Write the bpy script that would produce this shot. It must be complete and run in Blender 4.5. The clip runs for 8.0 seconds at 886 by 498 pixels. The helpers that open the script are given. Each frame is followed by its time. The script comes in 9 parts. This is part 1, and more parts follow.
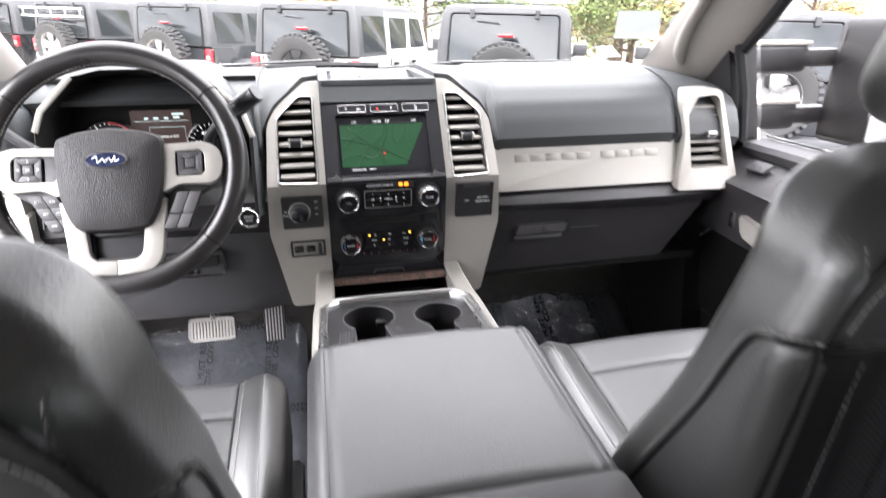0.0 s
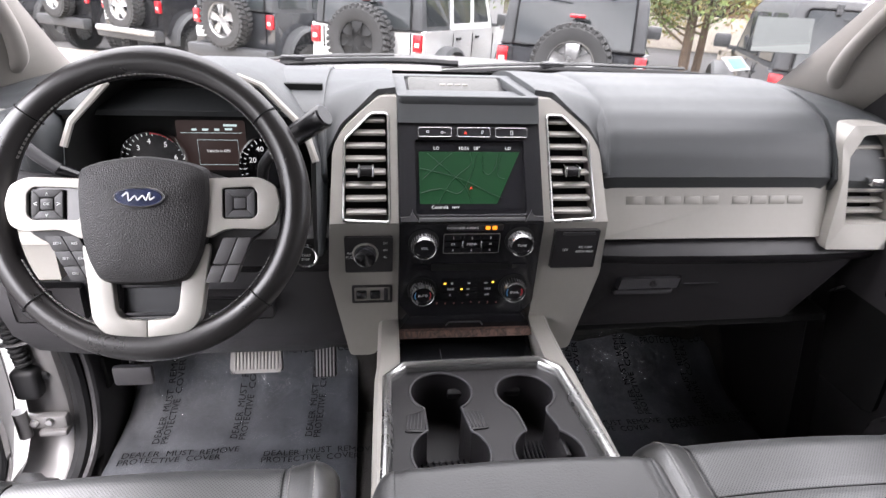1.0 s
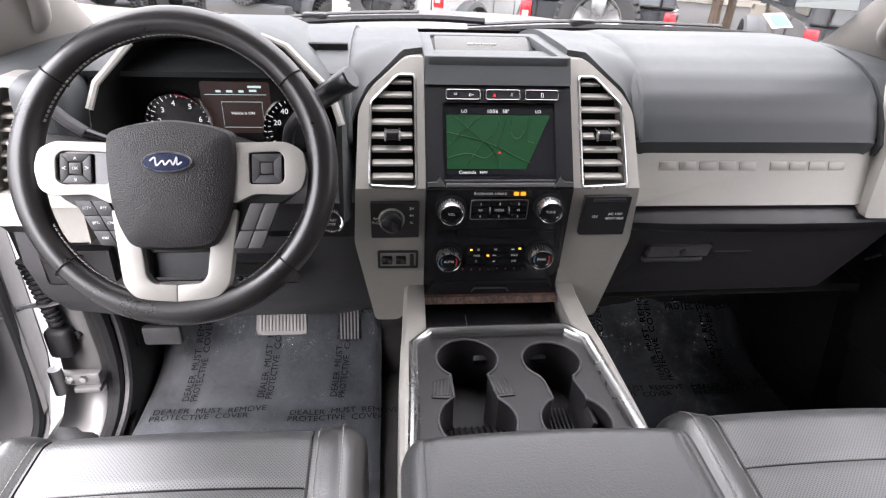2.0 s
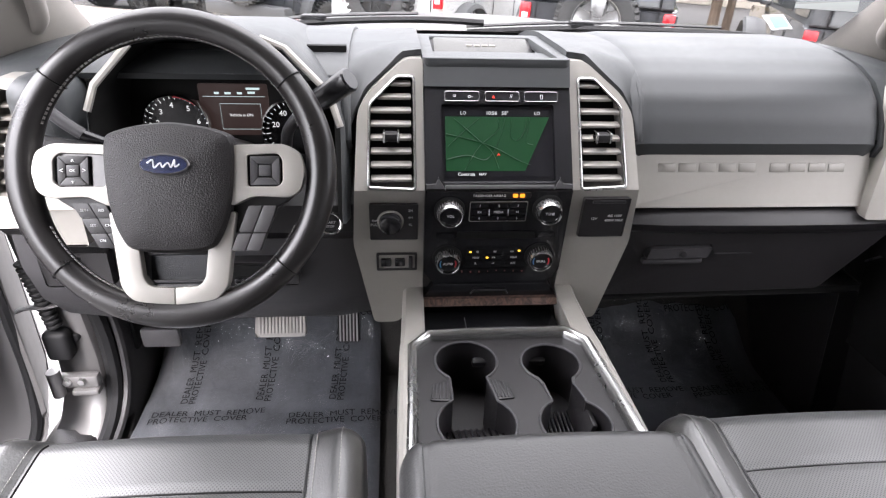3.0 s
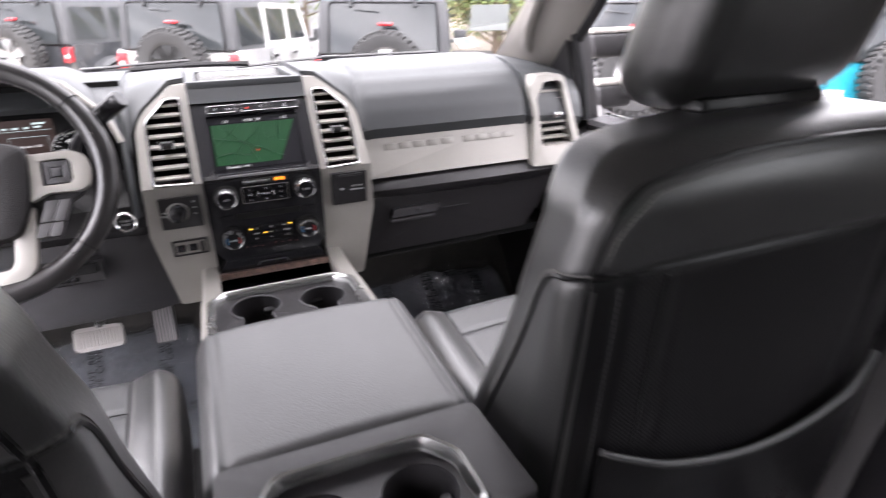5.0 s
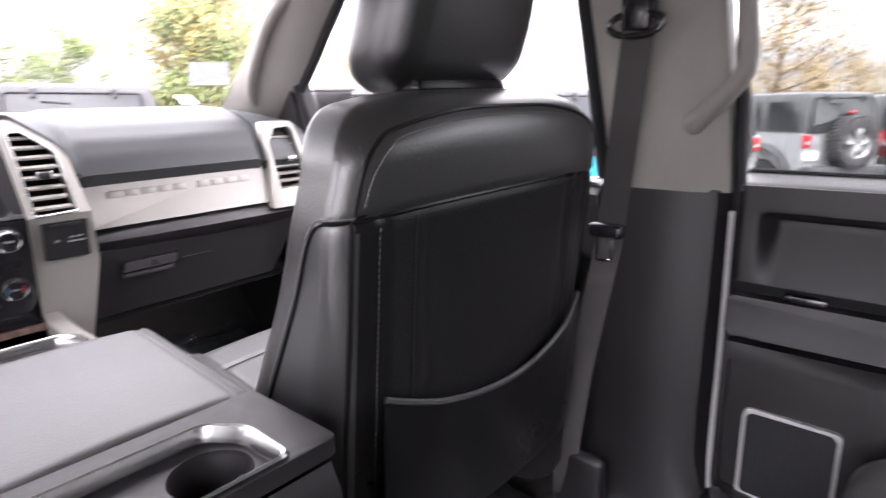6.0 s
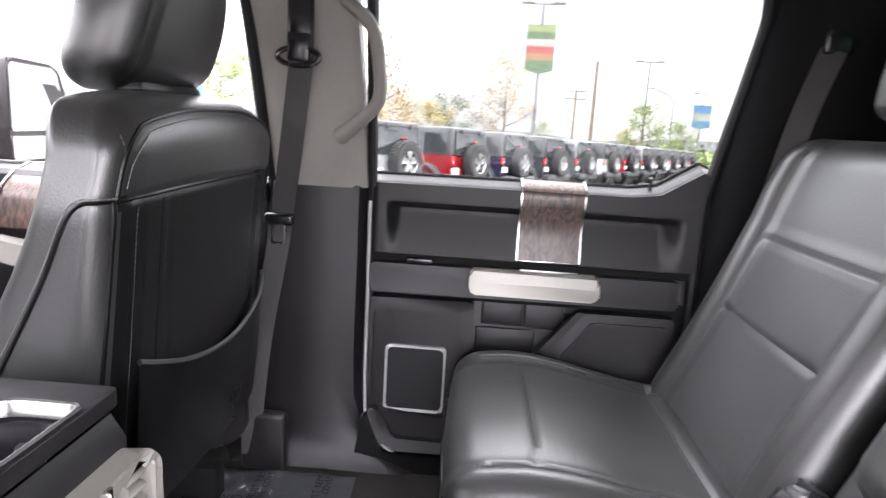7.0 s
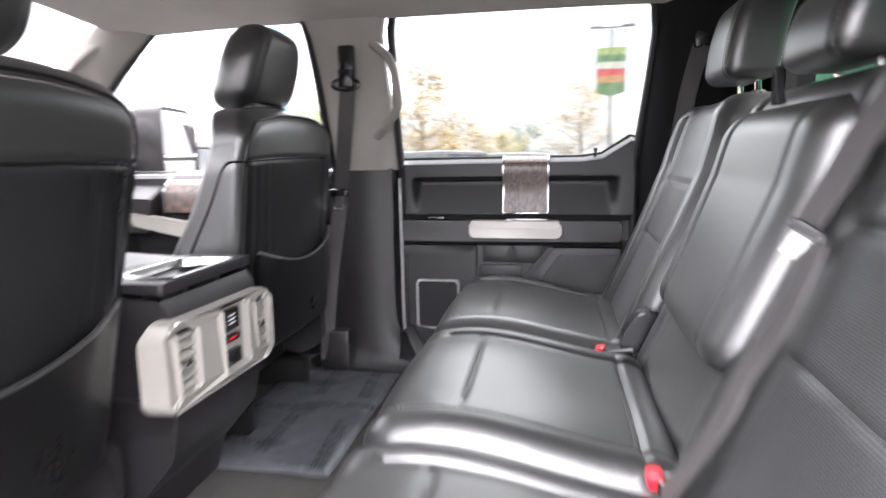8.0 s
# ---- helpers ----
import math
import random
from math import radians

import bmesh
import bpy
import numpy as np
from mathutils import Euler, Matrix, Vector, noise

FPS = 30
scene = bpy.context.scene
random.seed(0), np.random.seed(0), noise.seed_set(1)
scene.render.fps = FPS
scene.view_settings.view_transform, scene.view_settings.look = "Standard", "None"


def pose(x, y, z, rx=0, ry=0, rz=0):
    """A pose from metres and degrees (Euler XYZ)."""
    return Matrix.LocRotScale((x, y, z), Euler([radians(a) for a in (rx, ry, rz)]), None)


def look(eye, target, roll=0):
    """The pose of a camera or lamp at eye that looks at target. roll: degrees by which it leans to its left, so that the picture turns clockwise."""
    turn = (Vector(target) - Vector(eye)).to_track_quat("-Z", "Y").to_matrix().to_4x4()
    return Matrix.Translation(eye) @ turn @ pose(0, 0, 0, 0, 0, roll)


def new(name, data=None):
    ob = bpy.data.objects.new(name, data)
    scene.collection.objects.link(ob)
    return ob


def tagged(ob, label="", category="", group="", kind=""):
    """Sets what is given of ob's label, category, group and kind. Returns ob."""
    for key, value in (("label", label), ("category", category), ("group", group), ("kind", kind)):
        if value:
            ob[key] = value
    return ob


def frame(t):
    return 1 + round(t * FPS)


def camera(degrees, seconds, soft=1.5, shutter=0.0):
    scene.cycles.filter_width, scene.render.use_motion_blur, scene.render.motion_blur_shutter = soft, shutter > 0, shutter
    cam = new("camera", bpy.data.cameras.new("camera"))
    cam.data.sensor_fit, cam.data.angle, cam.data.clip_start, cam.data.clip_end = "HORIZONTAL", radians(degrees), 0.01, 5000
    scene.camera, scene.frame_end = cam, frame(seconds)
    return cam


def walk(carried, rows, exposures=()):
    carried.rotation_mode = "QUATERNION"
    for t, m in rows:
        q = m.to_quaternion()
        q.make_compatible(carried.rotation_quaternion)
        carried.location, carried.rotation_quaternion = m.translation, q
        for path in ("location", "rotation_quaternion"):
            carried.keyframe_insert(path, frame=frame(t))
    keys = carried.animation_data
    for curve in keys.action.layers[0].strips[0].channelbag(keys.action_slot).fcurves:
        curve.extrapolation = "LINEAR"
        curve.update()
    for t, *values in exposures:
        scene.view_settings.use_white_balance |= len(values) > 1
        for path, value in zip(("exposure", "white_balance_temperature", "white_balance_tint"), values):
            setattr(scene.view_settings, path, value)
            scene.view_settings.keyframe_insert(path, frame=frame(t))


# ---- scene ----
cam = camera(74.0, 8.0, soft=1.2, shutter=0.4)
PATH = [
    (0, (-0.124, -1.124, 1.706), (0.259, 0.698, 0.975), -0.1),
    (0.4, (-0.133, -1.001, 1.766), (0.19, 0.845, 1.069), 0.8),
    (0.5, (-0.145, -0.97, 1.768), (0.168, 0.876, 1.065), 1.6),
    (1, (-0.158, -0.877, 1.756), (0.075, 0.934, 0.941), 2.2),
    (1.5, (-0.151, -0.861, 1.754), (0.041, 0.911, 0.847), 1.9),
    (2, (-0.17, -0.861, 1.759), (-0.001, 0.897, 0.82), 1.9),
    (3.5, (-0.168, -0.857, 1.759), (0.004, 0.907, 0.833), 1.8),
    (4, (-0.168, -0.859, 1.763), (0.058, 0.911, 0.859), 1.7),
    (4.2, (-0.159, -0.882, 1.768), (0.099, 0.888, 0.874), 1.5),
    (5.3, (-0.091, -1.296, 1.688), (0.842, 0.336, 1.005), -2.2),
    (5.5, (-0.102, -1.295, 1.652), (0.994, 0.26, 1.035), -2.3),
    (6, (-0.17, -1.289, 1.608), (1.277, -0.001, 1.113), -1.4),
    (6.5, (-0.284, -1.224, 1.597), (1.554, -0.58, 1.144), 1.2),
    (6.8, (-0.414, -1.244, 1.599), (1.517, -0.986, 1.15), 2.8),
    (7, (-0.456, -1.242, 1.602), (1.497, -1.16, 1.181), 3.6),
    (7.5, (-0.628, -1.251, 1.598), (1.338, -1.267, 1.236), 1.6),
    (7.6, (-0.689, -1.269, 1.586), (1.281, -1.25, 1.243), 1.0),
    (7.8, (-0.863, -1.367, 1.558), (1.102, -1.229, 1.216), 0.1),
    (8, (-1.031, -1.516, 1.496), (0.909, -1.146, 1.177), -0.9),
]
walk(cam, [(t, look(eye, target, roll)) for t, eye, target, roll in PATH], [(0.0, 4.1, 6600, 15), (0.45, 3.25, 6600, 16), (1.0, 3.35, 6600, 17), (4.2, 3.45, 6600, 16), (5.3, 3.90, 6600, 22), (6.0, 4.07, 6600, 23), (6.5, 4.05, 6600, 23), (7.0, 4.32, 6600, 19), (8.0, 4.32, 6600, 17)])

# ---- world, sun, exposure ----
world = bpy.data.worlds.new("sky")
scene.world = world
world.use_nodes = True
wn, wl = world.node_tree.nodes, world.node_tree.links
wn.clear()
w_out = wn.new("ShaderNodeOutputWorld")
w_bg = wn.new("ShaderNodeBackground")
w_sky = wn.new("ShaderNodeTexSky")
w_sky.sky_type, w_sky.sun_disc = "NISHITA", False
w_sky.sun_elevation, w_sky.sun_rotation = radians(48), radians(200)
w_mix = wn.new("ShaderNodeMix")
w_mix.data_type = "RGBA"
w_co = wn.new("ShaderNodeTexCoord")
w_map = wn.new("ShaderNodeMapping")
w_map.inputs["Scale"].default_value = (1.0, 1.0, 3.2)
w_no = wn.new("ShaderNodeTexNoise")
w_no.inputs["Scale"].default_value, w_no.inputs["Detail"].default_value = 2.6, 7.0
w_ramp = wn.new("ShaderNodeValToRGB")
w_ramp.color_ramp.elements[0].position, w_ramp.color_ramp.elements[0].color = 0.36, (3.7, 3.85, 4.1, 1)
w_ramp.color_ramp.elements[1].position, w_ramp.color_ramp.elements[1].color = 0.62, (11.5, 11.6, 11.7, 1)
wl.new(w_co.outputs["Generated"], w_map.inputs["Vector"])
wl.new(w_map.outputs["Vector"], w_no.inputs["Vector"])
wl.new(w_no.outputs["Fac"], w_ramp.inputs["Fac"])
w_mix.inputs["Factor"].default_value = 0.88
wl.new(w_sky.outputs["Color"], w_mix.inputs["A"])
wl.new(w_ramp.outputs["Color"], w_mix.inputs["B"])
# an overcast sky is brightest overhead
w_sep = wn.new("ShaderNodeSeparateXYZ")
w_rise = wn.new("ShaderNodeMapRange")
w_rise.inputs["From Min"].default_value, w_rise.inputs["From Max"].default_value = 0.05, 0.75
w_rise.inputs["To Min"].default_value, w_rise.inputs["To Max"].default_value = 0.42, 3.0
wl.new(w_co.outputs["Generated"], w_sep.inputs["Vector"])
wl.new(w_sep.outputs["Z"], w_rise.inputs["Value"])
w_mul = wn.new("ShaderNodeVectorMath")
w_mul.operation = "SCALE"
wl.new(w_mix.outputs["Result"], w_mul.inputs[0])
wl.new(w_rise.outputs["Result"], w_mul.inputs["Scale"])
wl.new(w_mul.outputs["Vector"], w_bg.inputs["Color"])
w_bg.inputs["Strength"].default_value = 0.12
wl.new(w_bg.outputs["Background"], w_out.inputs["Surface"])
sun = new("sun", bpy.data.lights.new("sun", "SUN"))
sun.data.energy, sun.data.angle, sun.data.color = 0.42, radians(14), (1.0, 0.96, 0.9)
sun.matrix_world = look((-3, -8, 10), (0, 0, 0))


# ---- materials ----
def mat(name, base, rough=0.5, metal=0.0, var=0.15, scale=6.0, grain=300.0, bump=0.0, bump_kind="noise", spec=0.5, coat=0.0, coat_rough=0.1, bump_dist=0.001, rough_var=0.08, wrinkle=0.0, plane="xy", hole=0.25):
    m = bpy.data.materials.new(name)
    m.use_nodes = True
    n, l = m.node_tree.nodes, m.node_tree.links
    p = n["Principled BSDF"]
    p.inputs["Metallic"].default_value = metal
    p.inputs["Specular IOR Level"].default_value = spec
    p.inputs["Coat Weight"].default_value = coat
    p.inputs["Coat Roughness"].default_value = coat_rough
    co = n.new("ShaderNodeTexCoord")
    no = n.new("ShaderNodeTexNoise")
    no.inputs["Scale"].default_value, no.inputs["Detail"].default_value = scale, 6.0
    fine = n.new("ShaderNodeTexNoise")
    fine.inputs["Scale"].default_value, fine.inputs["Detail"].default_value = scale * 14, 3.0
    l.new(co.outputs["Object"], no.inputs["Vector"])
    l.new(co.outputs["Object"], fine.inputs["Vector"])
    add = n.new("ShaderNodeMath")
    add.operation = "MULTIPLY_ADD"
    l.new(fine.outputs["Fac"], add.inputs[0])
    add.inputs[1].default_value = 0.4
    l.new(no.outputs["Fac"], add.inputs[2])
    ramp = n.new("ShaderNodeMapRange")
    ramp.inputs["From Min"].default_value, ramp.inputs["From Max"].default_value = 0.4, 1.0
    l.new(add.outputs["Value"], ramp.inputs["Value"])
    mix = n.new("ShaderNodeMix")
    mix.data_type = "RGBA"
    mix.inputs["A"].default_value = (*[c * (1 - var) for c in base], 1)
    mix.inputs["B"].default_value = (*[min(1, c * (1 + var)) for c in base], 1)
    l.new(ramp.outputs["Result"], mix.inputs["Factor"])
    l.new(mix.outputs["Result"], p.inputs["Base Color"])
    rr = n.new("ShaderNodeMapRange")
    rr.inputs["To Min"].default_value, rr.inputs["To Max"].default_value = max(0.02, rough - rough_var), rough + rough_var
    l.new(ramp.outputs["Result"], rr.inputs["Value"])
    l.new(rr.outputs["Result"], p.inputs["Roughness"])
    if bump:
        b = n.new("ShaderNodeBump")
        b.inputs["Strength"].default_value, b.inputs["Distance"].default_value = bump, bump_dist
        if bump_kind == "leather":
            t = n.new("ShaderNodeTexVoronoi")
            t.feature = "DISTANCE_TO_EDGE"
            t.inputs["Scale"].default_value = grain
            sm = n.new("ShaderNodeMapRange")
            sm.inputs["From Max"].default_value = 0.25
            l.new(t.outputs["Distance"], sm.inputs["Value"])
            src = sm.outputs["Result"]
        elif bump_kind == "weave":
            t = n.new("ShaderNodeTexWave")
            t.wave_type, t.bands_direction = "BANDS", "DIAGONAL"
            t.inputs["Scale"].default_value = grain
            src = t.outputs["Fac"]
        elif bump_kind == "dots":
            # punched holes in straight staggered rows, laid on the plane of the panel
            t = n.new("ShaderNodeTexVoronoi")
            t.voronoi_dimensions = "2D"
            t.inputs["Scale"].default_value, t.inputs["Randomness"].default_value = grain, 0.0
            sep, com, mp = n.new("ShaderNodeSeparateXYZ"), n.new("ShaderNodeCombineXYZ"), n.new("ShaderNodeMapping")
            mp.inputs["Rotation"].default_value = (0, 0, radians(45))
            l.new(co.outputs["Object"], sep.inputs[0])
            l.new(sep.outputs["X"], com.inputs["X"])
            l.new(sep.outputs["Y" if plane == "xy" else "Z"], com.inputs["Y"])
            l.new(com.outputs[0], mp.inputs["Vector"])
            l.new(mp.outputs[0], t.inputs["Vector"])
            sm = n.new("ShaderNodeMapRange")
            sm.inputs["From Min"].default_value, sm.inputs["From Max"].default_value = 0.22, 0.34
            l.new(t.outputs["Distance"], sm.inputs["Value"])
            src = sm.outputs["Result"]
            deep = n.new("ShaderNodeMapRange")
            deep.inputs["To Min"].default_value = hole
            l.new(src, deep.inputs["Value"])
            punch = n.new("ShaderNodeVectorMath")
            punch.operation = "SCALE"
            l.new(mix.outputs["Result"], punch.inputs[0])
            l.new(deep.outputs["Result"], punch.inputs["Scale"])
            l.new(punch.outputs["Vector"], p.inputs["Base Color"])
            l.new(deep.outputs["Result"], p.inputs["Specular Tint"])
        elif bump_kind == "brick":
            t = n.new("ShaderNodeTexNoise")
            t.inputs["Scale"].default_value = grain
            src = t.outputs["Fac"]
        else:
            t = n.new("ShaderNodeTexNoise")
            t.inputs["Scale"].default_value, t.inputs["Detail"].default_value = grain, 4.0
            src = t.outputs["Fac"]
        if bump_kind != "dots":
            l.new(co.outputs["Object"], t.inputs["Vector"])
        l.new(src, b.inputs["Height"])
        l.new(b.outputs["Normal"], p.inputs["Normal"])
        if wrinkle:
            # soft creases of a stretched hide
            cr, wb = n.new("ShaderNodeTexNoise"), n.new("ShaderNodeBump")
            cr.inputs["Scale"].default_value, cr.inputs["Detail"].default_value, cr.inputs["Distortion"].default_value = 24, 4.0, 1.4
            wb.inputs["Strength"].default_value, wb.inputs["Distance"].default_value = wrinkle, 0.006
            l.new(co.outputs["Object"], cr.inputs["Vector"])
            l.new(cr.outputs["Fac"], wb.inputs["Height"])
            l.new(wb.outputs["Normal"], b.inputs["Normal"])
    return m


def wood_mat(name):
    """Dark brown wood with a fine wavy figure under lacquer."""
    m = mat(name, (0.05, 0.03, 0.024), 0.42, 0, 0.4, 9, coat=0.15)
    n, l = m.node_tree.nodes, m.node_tree.links
    co = n.new("ShaderNodeTexCoord")
    mp = n.new("ShaderNodeMapping")
    mp.inputs["Scale"].default_value = (30, 30, 7)
    wv = n.new("ShaderNodeTexNoise")
    wv.inputs["Scale"].default_value, wv.inputs["Detail"].default_value, wv.inputs["Distortion"].default_value = 2.2, 8, 2.6
    cr = n.new("ShaderNodeValToRGB")
    cr.color_ramp.elements[0].position, cr.color_ramp.elements[0].color = 0.38, (0.020, 0.012, 0.010, 1)
    cr.color_ramp.elements[1].position, cr.color_ramp.elements[1].color = 0.64, (0.12, 0.072, 0.055, 1)
    l.new(co.outputs["Object"], mp.inputs["Vector"])
    l.new(mp.outputs["Vector"], wv.inputs["Vector"])
    l.new(wv.outputs["Fac"], cr.inputs["Fac"])
    l.new(cr.outputs["Color"], n["Principled BSDF"].inputs["Base Color"])
    return m


def glass_mat(name, tint, mirror=0.035, rough=0.0):
    m = bpy.data.materials.new(name)
    m.use_nodes = True
    n, l = m.node_tree.nodes, m.node_tree.links
    n.remove(n["Principled BSDF"])
    tr = n.new("ShaderNodeBsdfTransparent")
    tr.inputs["Color"].default_value = (*tint, 1)
    gl = n.new("ShaderNodeBsdfGlossy")
    gl.inputs["Roughness"].default_value = rough
    mx = n.new("ShaderNodeMixShader")
    mx.inputs["Fac"].default_value = mirror
    l.new(tr.outputs["BSDF"], mx.inputs[1])
    l.new(gl.outputs["BSDF"], mx.inputs[2])
    l.new(mx.outputs["Shader"], n["Material Output"].inputs["Surface"])
    return m


def film_mat_nodes(name):
    """Thin wrinkled clear plastic: see-through with sharp glints."""
    m = glass_mat(name, (0.96, 0.97, 0.98), 0.13, 0.035)
    n, l = m.node_tree.nodes, m.node_tree.links
    co = n.new("ShaderNodeTexCoord")
    no = n.new("ShaderNodeTexNoise")
    no.inputs["Scale"].default_value, no.inputs["Detail"].default_value, no.inputs["Distortion"].default_value = 16, 5, 1.2
    b = n.new("ShaderNodeBump")
    b.inputs["Strength"].default_value, b.inputs["Distance"].default_value = 0.7, 0.012
    l.new(co.outputs["Object"], no.inputs["Vector"])
    l.new(no.outputs["Fac"], b.inputs["Height"])
    l.new(b.outputs["Normal"], [q for q in n if q.type == "BSDF_GLOSSY"][0].inputs["Normal"])
    return m


def glow_mat(name, colour, strength):
    m = bpy.data.materials.new(name)
    m.use_nodes = True
    p = m.node_tree.nodes["Principled BSDF"]
    p.inputs["Base Color"].default_value = (*[c * 0.3 for c in colour], 1)
    p.inputs["Emission Color"].default_value = (*colour, 1)
    p.inputs["Emission Strength"].default_value = strength
    p.inputs["Roughness"].default_value = 0.3
    return m


LEATHER = mat("black_leather", (0.0062, 0.0063, 0.0061), 0.36, 0, 0.25, 5, 300, 0.6, "noise", bump_dist=0.0009, spec=1.0, coat=0.7, coat_rough=0.40, rough_var=0.04, wrinkle=0.03)
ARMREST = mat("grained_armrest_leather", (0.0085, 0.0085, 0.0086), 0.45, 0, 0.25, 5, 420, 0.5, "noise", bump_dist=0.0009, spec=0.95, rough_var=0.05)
PERF = mat("perforated_leather", (0.034, 0.0345, 0.035), 0.42, 0, 0.2, 5, 300, 0.25, "dots", bump_dist=0.0006, spec=0.95, wrinkle=0.03, hole=0.55)
PERF_BACK = mat("perforated_back_leather", (0.025, 0.0255, 0.026), 0.40, 0, 0.2, 5, 230, 0.5, "dots", bump_dist=0.0008, spec=0.9, wrinkle=0.06, plane="xz")
CARBON = mat("woven_vinyl", (0.0070, 0.0068, 0.0072), 0.34, 0, 0.2, 4, 250, 0.7, "dots", bump_dist=0.0011, spec=0.34, plane="xz", hole=0.12)
VINYL = mat("smooth_black_vinyl", (0.0026, 0.0025, 0.0027), 0.32, 0, 0.2, 4, 330, 0.08, "noise", spec=0.36, bump_dist=0.0008)
PLASTIC = mat("charcoal_plastic", (0.0105, 0.0097, 0.0105), 0.38, 0, 0.12, 7, 700, 0.25, "leather", bump_dist=0.0006, spec=0.40)
PLASTIC_LIGHT = mat("dark_grey_plastic", (0.030, 0.029, 0.031), 0.44, 0, 0.12, 7, 600, 0.35, "leather", bump_dist=0.0006, spec=0.40)
DASH = mat("dash_soft_pad", (0.030, 0.0325, 0.034), 0.48, 0, 0.12, 5, 700, 0.2, "leather", bump_dist=0.0008, spec=0.5)
BLACK = mat("gloss_black", (0.008, 0.008, 0.009), 0.22, 0, 0.2, 5, rough_var=0.05)
VOID = mat("matt_black", (0.005, 0.005, 0.005), 0.8, 0, 0.2, 8, spec=0.2)
RUBBER = mat("rubber_seal", (0.009, 0.009, 0.010), 0.6, 0, 0.2, 12, spec=0.3)
SILVER = mat("satin_champagne", (0.265, 0.252, 0.232), 0.40, 0.3, 0.06, 8, 900, 0.10, "noise", bump_dist=0.0004)
SATIN = mat("satin_chrome", (0.36, 0.36, 0.355), 0.26, 1.0, 0.04, 6, rough_var=0.04)
CHROME = mat("chrome", (0.82, 0.82, 0.82), 0.08, 1.0, 0.03, 6, rough_var=0.03)
WOOD = wood_mat("dark_wood")
BEIGE = mat("headliner_cloth", (0.33, 0.31, 0.285), 0.8, 0, 0.08, 8, 900, 0.25, "noise", bump_dist=0.0008)
BEIGE_P = mat("warm_grey_pillar_plastic", (0.22, 0.205, 0.19), 0.55, 0, 0.08, 8, 700, 0.25, "leather", bump_dist=0.0006)
BLACKCLOTH = mat("black_headliner", (0.0075, 0.0075, 0.008), 0.9, 0, 0.2, 8, 900, 0.25, spec=0.15)
CARPET = mat("black_carpet", (0.024, 0.022, 0.020), 0.95, 0, 0.4, 30, 500, 0.8, bump_dist=0.004)
FILM = mat("blue_grey_mat", (0.056, 0.058, 0.064), 0.6, 0, 0.35, 9, 60, 0.4, "noise", bump_dist=0.004)
INK = mat("dark_print", (0.004, 0.004, 0.005), 0.6, spec=0.1)
WHITEPRINT = mat("pale_print", (0.55, 0.55, 0.55), 0.5)
THREAD = mat("dim_thread", (0.11, 0.105, 0.10), 0.7)
STITCH = mat("grey_thread", (0.19, 0.185, 0.175), 0.7)
DARKSTITCH = mat("dark_thread", (0.05, 0.05, 0.05), 0.7)
BELT = mat("belt_webbing", (0.030, 0.0275, 0.0275), 0.6, 0, 0.15, 20, 220, 0.5, "weave", bump_dist=0.0008)
RED = mat("red_button", (0.55, 0.012, 0.02), 0.35)
PLATED = mat("plated_steel", (0.42, 0.42, 0.415), 0.32, 0.4, 0.05, 20)
METAL = mat("bare_metal", (0.5, 0.5, 0.5), 0.3, 1.0, 0.1, 20)
PAINT = mat("silver_white_paint", (0.125, 0.121, 0.121), 0.42, 0.3, 0.03, 3, coat=0.25, coat_rough=0.05)
PAPER = mat("paper", (0.72, 0.73, 0.72), 0.6, 0, 0.06, 20)
BLUEPRINT = mat("blue_print", (0.05, 0.22, 0.42), 0.4)
BADGE = mat("badge_blue", (0.006, 0.012, 0.045), 0.2, 0, 0.1, coat=1.0)
SCREEN = glow_mat("green_map_glow", (0.003, 0.036, 0.011), 0.085)
SCREEN_DARK = mat("screen_glass", (0.004, 0.004, 0.005), 0.18)
MAPLINE = mat("map_line", (0.004, 0.010, 0.006), 0.4)
LIGHTBLUE = glow_mat("map_pale", (0.10, 0.13, 0.13), 0.6)
GLOWWHITE = glow_mat("display_white", (0.6, 0.62, 0.62), 0.12)
AMBER = glow_mat("amber_lamp", (1.0, 0.28, 0.02), 0.2)
YELLOW = glow_mat("yellow_lamp", (1.0, 0.55, 0.05), 0.25)
REDGLOW = glow_mat("red_arrow", (0.8, 0.05, 0.03), 0.12)
CLUSTER = glow_mat("cluster_brown", (0.030, 0.019, 0.017), 0.10)
# grey pane tints dim the bright outdoors in place of exposure
GLASS = glass_mat("dimming_glass", (0.556, 0.558, 0.556))
FRONTGLASS = glass_mat("front_side_glass", (0.60, 0.60, 0.60))
SIDEGLASS = glass_mat("side_glass", (0.40, 0.41, 0.405))
GREENGLASS = glass_mat("green_tint_glass", (0.10, 0.165, 0.13))
CLEARFILM = film_mat_nodes("clear_film")
GRILLE = mat("pale_grille", (0.10, 0.10, 0.097), 0.5, 0.3, 0.1, 12, 900, 0.4, "dots")


# ---- mesh helpers ----
def finish(name, me, material, parent=None, label="", angle=35, flat=False):
    if not flat:
        me.polygons.foreach_set("use_smooth", [True] * len(me.polygons))
        me.set_sharp_from_angle(angle=radians(angle))
    for m in (material if isinstance(material, (list, tuple)) else [material]):
        me.materials.append(m)
    ob = new(name, me)
    if parent is not None:
        ob.parent = parent
    if label:
        ob["label"] = label
    return ob


def part(name, bm, material, parent=None, label="", angle=35, flat=False):
    bmesh.ops.recalc_face_normals(bm, faces=bm.faces)
    me = bpy.data.meshes.new(name)
    bm.to_mesh(me)
    bm.free()
    return finish(name, me, material, parent, label, angle, flat)


